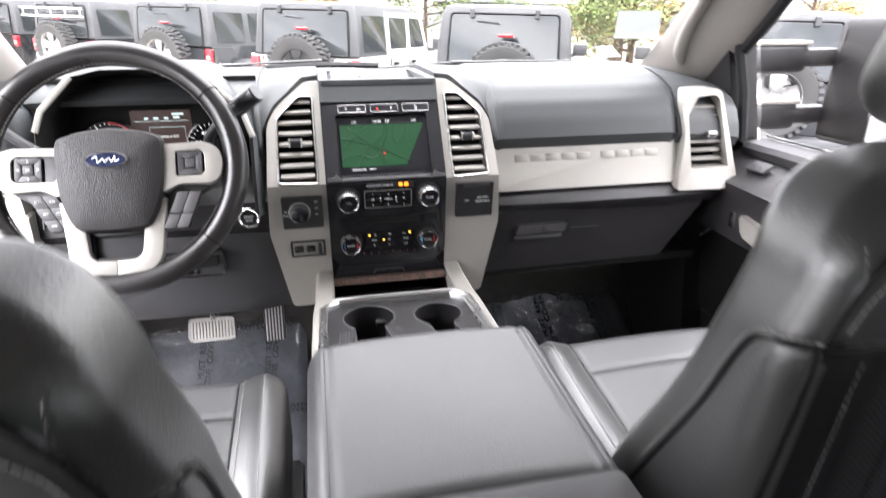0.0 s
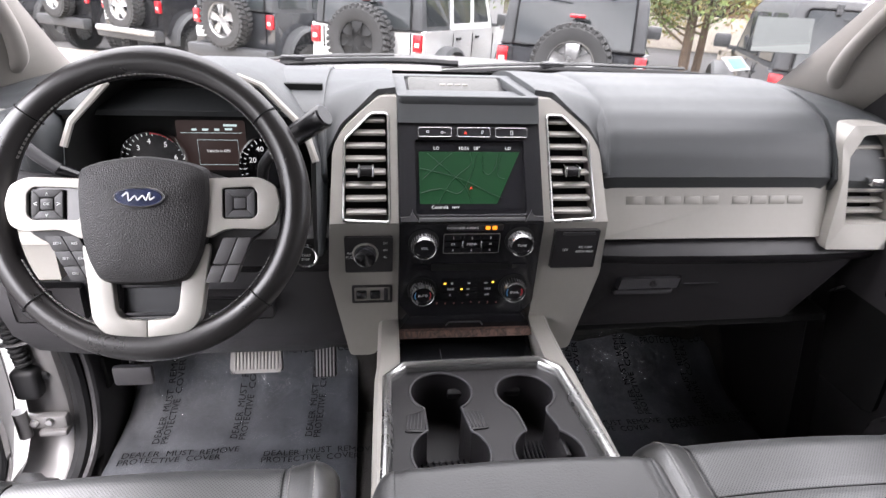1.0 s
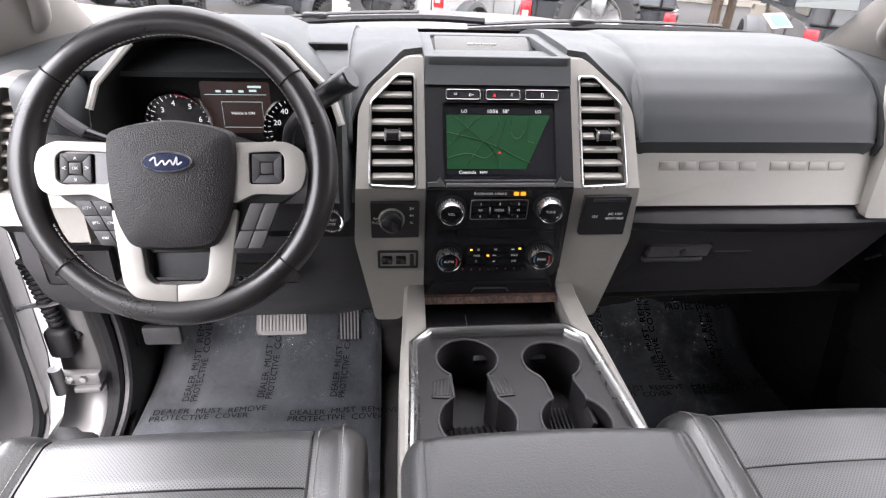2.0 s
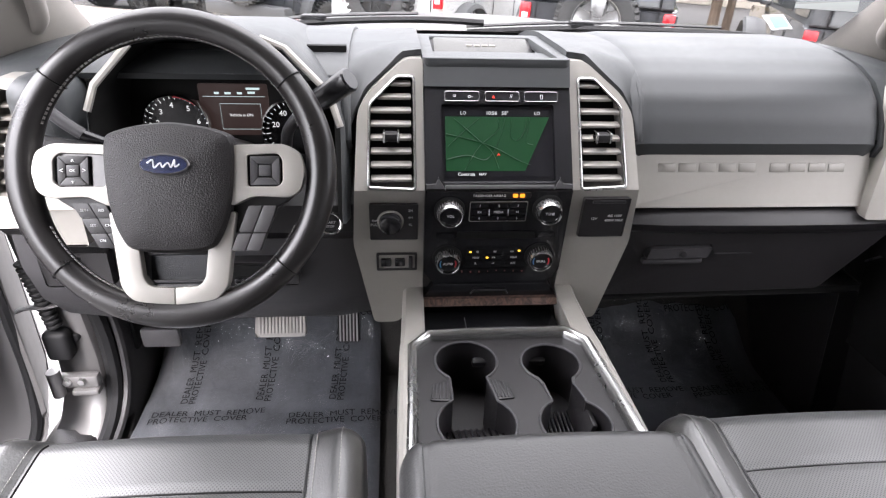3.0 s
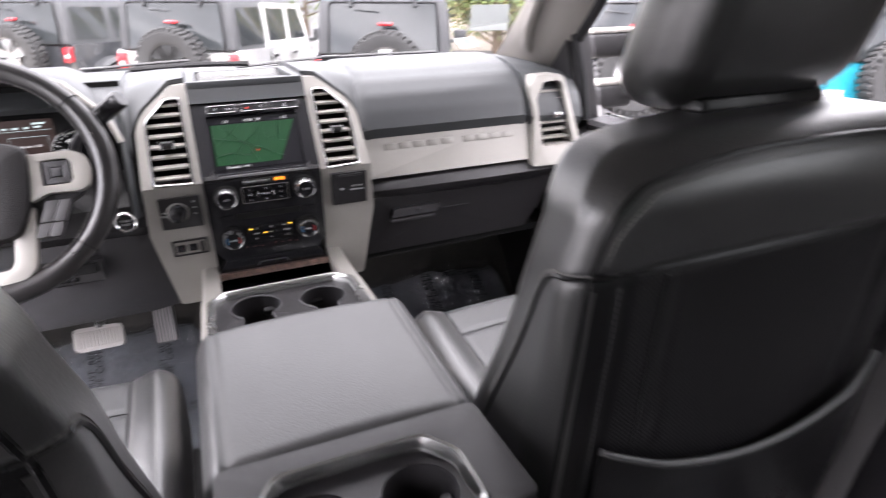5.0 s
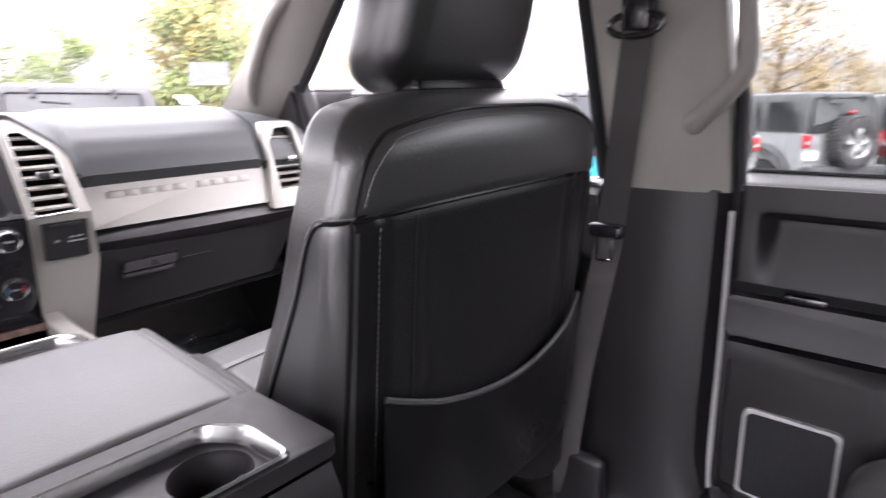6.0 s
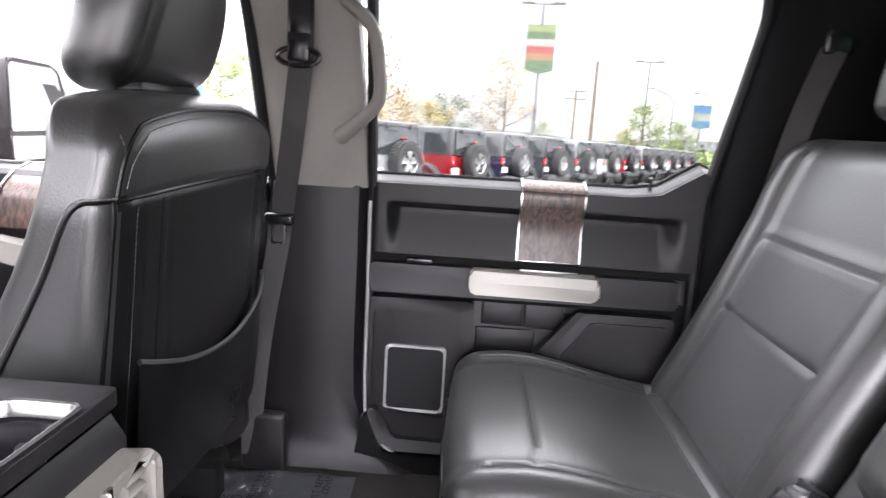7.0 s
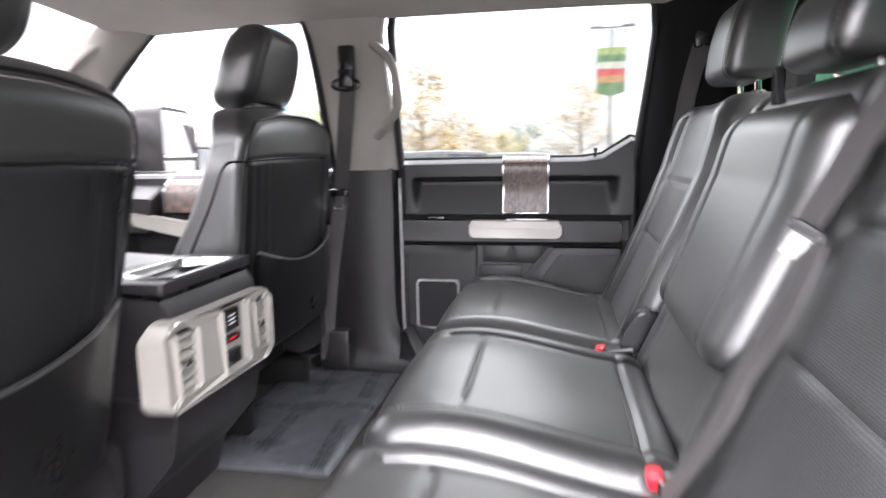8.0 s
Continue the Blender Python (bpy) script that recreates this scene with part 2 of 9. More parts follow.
def thing(name, label, category, group="", kind="", at=(0, 0, 0)):
    ob = new(name)
    ob.empty_display_size = 0.05
    ob.location = at
    return tagged(ob, label, category, group, kind)


def B():
    return bmesh.new()


def rbox(bm, c, s, r=0.004, seg=2, m=None):
    """A box of size s round c with rounded edges; m turns it about its centre."""
    b = bmesh.new()
    bmesh.ops.create_cube(b, size=1)
    bmesh.ops.scale(b, vec=s, verts=b.verts)
    r = min(r, 0.49 * min(s))
    if r > 0:
        bmesh.ops.bevel(b, geom=b.edges[:], offset=r, segments=seg, profile=0.5, affect="EDGES")
    join(bm, b, Matrix.Translation(c) @ (m.to_4x4() if m else Matrix()))
    return bm


def join(bm, b, m=None):
    me = bpy.data.meshes.new("tmp")
    b.to_mesh(me)
    b.free()
    if m is not None:
        me.transform(m)
    bm.from_mesh(me)
    bpy.data.meshes.remove(me)


def prism(bm, pts, d0, d1, axis="y", bevel=0.0, seg=2, holes=()):
    """A flat outline pushed from d0 to d1 along an axis. axis y: points are (x, z); x: (y, z); z: (x, y)."""
    b = bmesh.new()
    edges = []
    for loop in (pts, *holes):
        vs = [b.verts.new((p[0], p[1], 0)) for p in loop]
        edges += [b.edges.new((vs[i], vs[(i + 1) % len(vs)])) for i in range(len(vs))]
    if holes:
        bmesh.ops.triangle_fill(b, edges=edges, use_beauty=True)
    else:
        b.faces.new(vs)
    ret = bmesh.ops.extrude_face_region(b, geom=b.faces[:])
    bmesh.ops.translate(b, vec=(0, 0, 1), verts=[v for v in ret["geom"] if isinstance(v, bmesh.types.BMVert)])
    for v in b.verts:
        u, w, t = v.co
        d = d0 + (d1 - d0) * t
        v.co = {"y": (u, d, w), "x": (d, u, w), "z": (u, w, d)}[axis]
    if bevel > 0:
        sharp = [e for e in b.edges if len(e.link_faces) == 2 and e.calc_face_angle(0) > 0.5]
        bmesh.ops.bevel(b, geom=sharp, offset=bevel, segments=seg, profile=0.5, affect="EDGES", clamp_overlap=True)
    join(bm, b)
    return bm


def rounded(pts, r, n=4):
    """The outline pts with its corners rounded to the radius r (a number or one for each corner)."""
    out, k = [], len(pts)
    for i in range(k):
        p, a, c = Vector(pts[i]), Vector(pts[i - 1]), Vector(pts[(i + 1) % k])
        rr = r[i] if isinstance(r, (list, tuple)) else r
        u, w = (a - p), (c - p)
        d = min(rr, 0.45 * u.length, 0.45 * w.length)
        if d < 1e-5:
            out.append(tuple(p))
            continue
        s, e = p + u.normalized() * d, p + w.normalized() * d
        for j in range(n + 1):
            t = j / n
            q = s * (1 - t) ** 2 + p * 2 * t * (1 - t) + e * t * t
            out.append(tuple(q))
    return out


def rect(x0, z0, x1, z1):
    return [(x0, z0), (x1, z0), (x1, z1), (x0, z1)]


def circle(cx, cy, r, n=32, ry=None):
    return [(cx + r * math.cos(2 * math.pi * i / n), cy + (ry or r) * math.sin(2 * math.pi * i / n)) for i in range(n)]


def smooth_line(pts, n=6, closed=False):
    """A smooth line through the points."""
    P = [Vector(p) for p in pts]
    k = len(P)
    out = []
    for i in range(k if closed else k - 1):
        a, b, c, d = (P[(i - 1) % k] if closed or i > 0 else P[0]), P[i], P[(i + 1) % k], (P[(i + 2) % k] if closed or i + 2 < k else P[-1])
        for j in range(n):
            t = j / n
            out.append(0.5 * (2 * b + (c - a) * t + (2 * a - 5 * b + 4 * c - d) * t * t + (3 * b - a - 3 * c + d) * t ** 3))
    if not closed:
        out.append(P[-1])
    return out


def tube(bm, pts, r, n=8, closed=False, flat=1.0):
    """A round bar along the points; r may be one radius for each point."""
    P = [Vector(p) for p in pts]
    k = len(P)
    rings, up = [], None
    for i, p in enumerate(P):
        a, c = P[(i - 1) % k] if closed or i else p, P[(i + 1) % k] if closed or i < k - 1 else p
        d = (c - a).normalized()
        if up is None:
            up = Vector((0, 0, 1)) if abs(d.z) < 0.9 else Vector((1, 0, 0))
        side = d.cross(up).normalized()
        up = side.cross(d).normalized()
        rr = r[i] if isinstance(r, (list, tuple)) else r
        rings.append([bm.verts.new(p + rr * (math.cos(2 * math.pi * j / n) * side + flat * math.sin(2 * math.pi * j / n) * up)) for j in range(n)])
    for i in range(k if closed else k - 1):
        a, c = rings[i], rings[(i + 1) % k]
        for j in range(n):
            bm.faces.new((a[j], a[(j + 1) % n], c[(j + 1) % n], c[j]))
    if not closed:
        bm.faces.new(rings[0]), bm.faces.new(rings[-1])
    return bm


def lathe(bm, prof, m=None, n=32):
    """Turns a profile of (radius, height) about the z axis and lays it at m."""
    m = m or Matrix()
    rings = []
    for r, z in prof:
        rings.append([bm.verts.new(m @ Vector((r * math.cos(2 * math.pi * j / n), r * math.sin(2 * math.pi * j / n), z))) for j in range(n)] if r > 1e-6 else [bm.verts.new(m @ Vector((0, 0, z)))])
    for a, c in zip(rings, rings[1:]):
        for j in range(n):
            q = [a[j % len(a)], a[(j + 1) % len(a)], c[(j + 1) % len(c)], c[j % len(c)]]
            q = list(dict.fromkeys(q))
            if len(q) > 2:
                bm.faces.new(q)
    return bm


def loft(bm, rings, closed=True, caps=True):
    """Skins rings of equally many points."""
    vs = [[bm.verts.new(p) for p in ring] for ring in rings]
    k = len(vs[0])
    for a, c in zip(vs, vs[1:]):
        for j in range(k if closed else k - 1):
            bm.faces.new((a[j], a[(j + 1) % k], c[(j + 1) % k], c[j]))
    if caps and closed:
        bm.faces.new(vs[0]), bm.faces.new(vs[-1])
    return bm


def sheet(bm, f, nu, nv, thick=0.0):
    """A surface f(u, v) for u, v from 0 to 1, with a thickness behind it."""
    g = [[bm.verts.new(f(i / nu, j / nv)) for j in range(nv + 1)] for i in range(nu + 1)]
    fs = [bm.faces.new((g[i][j], g[i + 1][j], g[i + 1][j + 1], g[i][j + 1])) for i in range(nu) for j in range(nv)]
    if thick:
        bm.normal_update()
        bmesh.ops.solidify(bm, geom=fs, thickness=thick)
    return bm


def soft(name, size, r, res, shape, material, parent=None, label="", angle=50):
    """A cushion: a finely divided rounded box of that size round the origin, whose points go through shape()."""
    h = np.array(size) / 2
    n = [max(2, int(round(s / res))) for s in size]
    idx, verts, faces = {}, [], []

    def vid(i, j, k):
        if (i, j, k) not in idx:
            idx[i, j, k] = len(verts)
            verts.append((i / n[0] * 2 - 1, j / n[1] * 2 - 1, k / n[2] * 2 - 1))
        return idx[i, j, k]

    for ax, (a, b) in enumerate(((1, 2), (2, 0), (0, 1))):
        for side in (0, n[ax]):
            for p in range(n[a]):
                for q in range(n[b]):
                    quad = []
                    for dp, dq in ((0, 0), (1, 0), (1, 1), (0, 1)):
                        c = [0, 0, 0]
                        c[ax], c[a], c[b] = side, p + dp, q + dq
                        quad.append(vid(*c))
                    faces.append(quad if side else quad[::-1])
    p = np.array(verts) * h
    inner = np.clip(p, -(h - r), h - r)
    d = p - inner
    d *= r / np.maximum(np.linalg.norm(d, axis=1, keepdims=True), 1e-9)
    v = shape(inner + d)
    me = bpy.data.meshes.new(name)
    me.from_pydata(v.tolist(), [], faces)
    ob = finish(name, me, material, parent, label, angle)
    return ob, v


def soft_at(size, r, shape, axis, side, a, b):
    """The point on a cushion made by soft(): on the face of that axis and side, at a and b along the other two axes."""
    h = [s / 2 for s in size]
    o = [i for i in range(3) if i != axis]
    d2 = sum(max(0.0, abs(q) - (h[i] - r)) ** 2 for i, q in zip(o, (a, b)))
    p = [0.0, 0.0, 0.0]
    p[o[0]], p[o[1]] = a, b
    p[axis] = side * (h[axis] - r + math.sqrt(max(0.0, r * r - d2)))
    return Vector(shape(np.array([p]))[0])


def stitches(bm, pts, step=0.007, length=0.0042, r=0.0007):
    """Small threads along a line."""
    P = [Vector(p) for p in pts]
    left = 0.0
    for a, b in zip(P, P[1:]):
        d = b - a
        s = left
        while s < d.length:
            c = a + d.normalized() * s
            e = c + d.normalized() * length
            side = d.cross(Vector((0.3, 0.5, 0.8))).normalized() * r
            up = d.cross(side).normalized() * r
            q = [bm.verts.new(x) for x in (c - side, c + up, c + side, c - up, e - side, e + up, e + side, e - up)]
            for i in range(4):
                bm.faces.new((q[i], q[(i + 1) % 4], q[4 + (i + 1) % 4], q[4 + i]))
            s += step
        left = s - d.length
    return bm


def text_bm(words, size, m, depth=0.0004, align="CENTER"):
    """Words in the built-in font as a mesh at m."""
    cu = bpy.data.curves.new("words", "FONT")
    cu.body, cu.size, cu.extrude, cu.align_x, cu.align_y = words, size, depth, align, "CENTER"
    cu.resolution_u = 2
    ob = new("words", cu)
    dg = bpy.context.evaluated_depsgraph_get()
    me = bpy.data.meshes.new_from_object(ob.evaluated_get(dg))
    me.transform(m)
    bm = bmesh.new()
    bm.from_mesh(me)
    bpy.data.meshes.remove(me)
    bpy.data.objects.remove(ob)
    bpy.data.curves.remove(cu)
    return bm


def words(parent, lines, material=None, name="lettering", depth=0.0004):
    """One mesh of several words: rows of (words, size, pose)."""
    bm = B()
    for text, size, m in lines:
        b = text_bm(text, size, m, depth)
        join(bm, b)
    return tagged(part(name, bm, material or WHITEPRINT, parent, flat=True), kind="stuff")


def face_y(x, y, z, lean=0.0):
    """A pose for words on a face that looks towards -y, leaning back by lean degrees."""
    return pose(x, y, z, 90 - lean, 0, 0)


# ---- the cab: floor, walls, roof, glass ----
def tum(z):
    """Half the width inside the cab at a height: it narrows above the window sills."""
    return 0.865 - 0.24 * max(0.0, z - 1.45)


bm = B()
prism(bm, [(-2.10, 0.77), (0.33, 0.77), (0.56, 1.05), (0.60, 1.50), (0.64, 1.50), (0.62, 1.0), (0.36, 0.72), (-2.10, 0.72)], -0.88, 0.88, "x", 0.01)
tagged(part("floor", bm, CARPET), "black carpeted cab floor rising to the toe board", "floor", kind="structure")

bm = B()
hump = [(-0.16, 0.768), (-0.13, 0.86), (0.13, 0.86), (0.16, 0.768)]
prism(bm, hump, -0.72, 0.5, "y", 0.02)
tagged(part("trim_1", bm, CARPET), "carpeted hump along the middle of the floor", "trim", kind="structure")


def roof_in(u, v):
    x = -0.76 + 1.52 * u
    y = -0.10 - 2.0 * v
    e = abs(2 * u - 1) ** 3
    return Vector((x, y - 0.02 * e, 1.975 - 0.055 * e - 0.02 * (2 * v - 1) ** 4))


tagged(part("ceiling", sheet(B(), roof_in, 20, 24, -0.02), BEIGE), "warm grey cloth headliner under the roof", "ceiling", kind="structure")


def roof_out(u, v):
    x = -0.86 + 1.72 * u
    y = -0.06 - 2.1 * v
    e = abs(2 * u - 1) ** 4
    return Vector((x, y, 2.045 - 0.10 * e - 0.03 * (2 * v - 1) ** 6))


tagged(part("roof", sheet(B(), roof_out, 16, 16, 0.01), PAINT), "pale painted steel cab roof", "roof", kind="structure")

# back wall with the rear window
bm = B()
prism(bm, rounded([(-0.86, 0.75), (0.86, 0.75), (0.865, 1.45), (0.76, 1.98), (-0.76, 1.98), (-0.865, 1.45)], 0.03), -2.14, -2.09, "y", 0, holes=[rounded(rect(-0.60, 1.50, 0.60, 1.86), 0.06)[::-1]])
tagged(part("wall_back", bm, BLACKCLOTH), "black trimmed back wall of the cab with a wide window", "wall", kind="structure")
rw = thing("window_1", "green tinted rear window with thin heating lines", "window", kind="structure")
pane = part("pane", prism(B(), rounded(rect(-0.63, 1.47, 0.63, 1.89), 0.05), -2.152, -2.147, "y"), GREENGLASS, rw)
pane.visible_shadow = False
bm = B()
prism(bm, rounded(rect(-0.62, 1.48, 0.62, 1.88), 0.06), -2.093, -2.075, "y", 0.004, holes=[rounded(rect(-0.595, 1.505, 0.595, 1.855), 0.05)[::-1]])
part("window_frame", bm, RUBBER, rw)
for x in (-0.2, 0.2):
    part("window_bar", rbox(B(), (x, -2.14, 1.68), (0.03, 0.016, 0.37), 0.004), RUBBER, rw)
bm = B()
for k in range(9):
    rbox(bm, (0, -2.144, 1.53 + 0.038 * k), (1.16, 0.002, 0.0022), 0)
tagged(part("heating_lines", bm, DARKSTITCH, rw), kind="stuff")


# windshield
def shield(u, v):
    s = 2 * u - 1
    x = s * (0.775 - 0.11 * v)
    y = (0.57 - 0.17 * s * s) * (1 - v) + (-0.05 - 0.04 * s * s) * v
    return Vector((x, y, 1.545 + (1.955 - 1.545) * v + 0.012 * math.sin(math.pi * v)))


ws = thing("window_2", "windshield tinted grey to dim the outdoors, dark border along its foot", "windshield", kind="structure")
o = part("pane", sheet(B(), shield, 20, 8, 0.004), GLASS, ws)
o.visible_shadow = False
bm = B()
tube(bm, [shield(i / 24, 0.004) + Vector((0, 0.0, 0.004)) for i in range(25)], 0.012, 8)
part("rubber_seal", bm, RUBBER, ws)
part("dark_border", sheet(B(), lambda u, v: shield(u, 0.075 * v) + Vector((0, -0.004, -0.002)), 24, 2, 0.001), VOID, ws, "black printed border along the glass foot")
bm = B()
sheet(bm, lambda u, v: shield(u, 0.985 + 0.03 * v) + Vector((0, -0.012 - 0.05 * v, 0.004)), 20, 2, 0.012)
tagged(part("trim_2", bm, BEIGE), "warm grey header trim over the windshield", "trim", kind="structure")


def a_pillar(side, kind_name):
    """Trim of the windshield post: from the dash end up to the header."""
    inner = smooth_line([(0.705, 0.40, 1.545), (0.708, 0.30, 1.62), (0.70, 0.12, 1.765), (0.685, -0.02, 1.87), (0.665, -0.14, 1.945)], 5)
    outer = smooth_line([(0.845, 0.33, 1.44), (0.825, 0.20, 1.545), (0.795, 0.02, 1.685), (0.775, -0.10, 1.79), (0.745, -0.26, 1.915)], 5)
    bm = B()
    rings = []
    for a, b in zip(inner, outer):
        n = Vector((-0.75, -0.5, 0.1)).normalized()
        ring = [a + (b - a) * t + n * 0.028 * math.sin(math.pi * t) ** 0.7 for t in (0, 0.08, 0.2, 0.4, 0.6, 0.8, 0.92, 1)]
        ring += [b + Vector((0.03, 0.02, 0)), a + Vector((0.03, 0.03, 0))]
        rings.append([Vector((side * p.x, p.y, p.z)) for p in ring])
    loft(bm, rings)
    return tagged(part(kind_name, bm, BEIGE_P), "warm grey plastic trim on the windshield post", "pillar trim", kind="structure")


a_pillar(1, "trim_3")
a_pillar(-1, "trim_4")
for side in (1, -1):
    # small speaker grille mark low on the post
    bm = B()
    prism(bm, rounded(rect(-0.012, -0.022, 0.012, 0.022), 0.005), 0, 0.004, "y", 0.001)
    bm.transform(Matrix.Translation((side * 0.742, 0.300, 1.575)) @ Euler((0, radians(side * 30), radians(side * 48))).to_matrix().to_4x4())
    tagged(part("trim_%d" % (5 if side > 0 else 6), bm, PLASTIC_LIGHT), "small dark cover plate on the windshield post", "trim", kind="structure")


for side in (1, -1):
    pg = thing("grab_handle", "warm grey grab handle on the windshield post", "grab handle", "post grab handles")
    bm = B()
    L = smooth_line([(side * x, y, z) for x, y, z in ((0.752, 0.215, 1.612), (0.728, 0.195, 1.632), (0.708, 0.150, 1.680), (0.695, 0.075, 1.750), (0.690, 0.010, 1.805), (0.700, -0.055, 1.850), (0.722, -0.085, 1.862))], 5)
    tube(bm, L, [0.013 + 0.007 * abs(2 * i / (len(L) - 1) - 1) ** 2 for i in range(len(L))], 12, flat=0.8)
    part("bar", bm, BEIGE_P, pg)


# side rails over the doors, and the posts between them
def rail(side, kind_name):
    bm = B()
    rings = []
    for y, z0 in ((-0.14, 1.93), (-0.30, 1.925), (-0.7, 1.945), (-1.0, 1.945), (-1.5, 1.945), (-1.9, 1.94), (-2.09, 1.93)):
        ring = [(tum(z0) - 0.055, z0 + 0.035), (tum(z0) - 0.012, z0 + 0.012), (tum(z0) + 0.005, z0 - 0.012), (tum(z0) + 0.03, z0 - 0.005), (tum(z0) + 0.03, z0 + 0.06), (tum(z0) - 0.05, z0 + 0.06)]
        rings.append([Vector((side * x, y, z)) for x, z in ring])
    loft(bm, rings)
    return tagged(part(kind_name, bm, BEIGE_P), "warm grey roof rail trim above the doors", "trim", kind="structure")


rail(1, "trim_7")
rail(-1, "trim_8")


def b_pillar(side):
    """The post between front and rear door: pale above, dark below."""
    bm = B()
    rings = []
    for z, y0, y1, dx in ((1.447, -0.795, -1.012, 0.02), (1.60, -0.785, -1.008, 0.018), (1.75, -0.772, -1.0, 0.014), (1.86, -0.755, -0.995, 0.01), (1.92, -0.72, -1.01, 0.004), (1.955, -0.66, -1.06, -0.02)):
        x = tum(z) - 0.01
        ring = [(x + 0.03, y0), (x + 0.004, y0 - 0.004), (x - 0.006, y0 - 0.02), (x - dx, y0 - 0.05), (x - dx, y1 + 0.06), (x - 0.008, y1 + 0.022), (x + 0.004, y1 + 0.004), (x + 0.03, y1)]
        rings.append([Vector((side * a, b, z)) for a, b in ring])
    loft(bm, rings)
    tagged(part("trim_%d" % (9 if side > 0 else 10), bm, BEIGE_P), "warm grey upper trim of the door post", "pillar trim", kind="structure")
    bm = B()
    rings = []
    for z, y0, y1, dx in ((1.452, -0.795, -1.008, 0.0), (1.45, -0.79, -1.012, 0.012), (1.30, -0.785, -1.012, 0.016), (1.05, -0.775, -1.01, 0.018), (0.95, -0.765, -1.014, 0.020), (0.87, -0.75, -1.035, 0.024), (0.815, -0.72, -1.085, 0.032), (0.775, -0.66, -1.19, 0.055)):
        x = 0.848
        ring = [(x + 0.03, y0), (x + 0.006, y0 - 0.004), (x - 0.004, y0 - 0.02), (x - dx, y0 - 0.05), (x - dx, y1 + 0.075), (x - dx + 0.006, y1 + 0.055), (x - 0.004, y1 + 0.02), (x + 0.03, y1)]
        rings.append([Vector((side * a, b, z)) for a, b in ring])
    loft(bm, rings)
    tagged(part("trim_%d" % (11 if side > 0 else 12), bm, PLASTIC), "charcoal plastic lower trim of the door post", "pillar trim", kind="structure")


b_pillar(1)
b_pillar(-1)


def c_pillar(side):
    bm = B()
    rings = []
    for z, y0 in ((0.78, -1.80), (1.2, -1.775), (1.45, -1.765), (1.53, -1.772), (1.75, -1.79), (1.90, -1.80), (1.96, -1.78)):
        x = tum(z) - 0.012
        ring = [(x + 0.05, y0), (x + 0.014, y0 - 0.004), (x - 0.004, y0 - 0.02), (x - 0.02, y0 - 0.06), (x - 0.03, -2.0), (x - 0.06, -2.095), (x + 0.05, -2.095)]
        rings.append([Vector((side * a, b, z)) for a, b in ring])
    loft(bm, rings)
    tagged(part("trim_%d" % (13 if side > 0 else 14), bm, BLACKCLOTH), "black trim of the rear cab corner", "pillar trim", kind="structure")


c_pillar(1)
c_pillar(-1)
# door opening seals
for k, (yy, label) in enumerate(((-0.79, "front"), (-1.018, "rear"))):
    bm = B()
    tube(bm, [(tum(z) + 0.008, yy + (0.004 if k == 0 else 0), z) for z in (0.80, 0.95, 1.2, 1.45, 1.6, 1.75, 1.88)], 0.011, 8)
    tagged(part("trim_%d" % (15 + k), bm, RUBBER), "black rubber door seal up the door post", "door seal", kind="structure")
bm = B()
tube(bm, smooth_line([(0.862, -1.765, 1.06), (0.868, -1.758, 1.3), (0.868, -1.755, 1.45), (0.858, -1.768, 1.55), (0.812, -1.788, 1.75), (0.785, -1.79, 1.86), (0.770, -1.74, 1.925), (0.768, -1.4, 1.935), (0.768, -1.08, 1.93), (0.772, -1.025, 1.90), (0.80, -1.018, 1.78)], 4), 0.013, 8)
tagged(part("trim_17", bm, RUBBER), "black rubber seal round the rear door window", "door seal", kind="structure")
# metal edge between post and rear door
bm = B()
tube(bm, smooth_line([(0.842, -1.018, 1.42), (0.842, -1.02, 1.2), (0.84, -1.022, 0.95), (0.835, -1.04, 0.86), (0.82, -1.10, 0.815)], 5), 0.0045, 6)
tagged(part("trim_18", bm, PLATED), "thin bright metal edge beside the door post", "trim", kind="structure")
# sills under the doors
# the ledge under the rear door and the black sill that curves down to the floor
bm = B()
prism(bm, rounded([(-1.028, 0.925), (-1.066, 0.822), (-1.40, 0.822), (-1.40, 0.850), (-1.092, 0.855), (-1.057, 0.925)], 0.012), 0.824, 0.846, "x", 0.004)
tagged(part("trim_25", bm, PLASTIC), "charcoal plastic ledge under the rear door", "trim", kind="structure")
bm = B()
prism(bm, rounded([(-0.995, 0.762), (-1.40, 0.762), (-1.40, 0.819), (-1.068, 0.819), (-1.030, 0.915), (-1.016, 0.905), (-1.012, 0.85)], 0.010), 0.813, 0.836, "x", 0.005)
tagged(part("trim_26", bm, VINYL), "glossy black door sill curving down to the floor", "door sill", kind="structure")
for side, name in ((1, "trim_19"), (-1, "trim_20")):
    bm = B()
    for y0, y1 in ((0.25, -0.62), (-1.22, -1.85)):
        rbox(bm, (side * 0.86, (y0 + y1) / 2, 0.765), (0.12, abs(y1 - y0), 0.05), 0.02, 3)
    tagged(part(name, bm, PLASTIC), "charcoal plastic door sill plate", "sill", kind="structure")

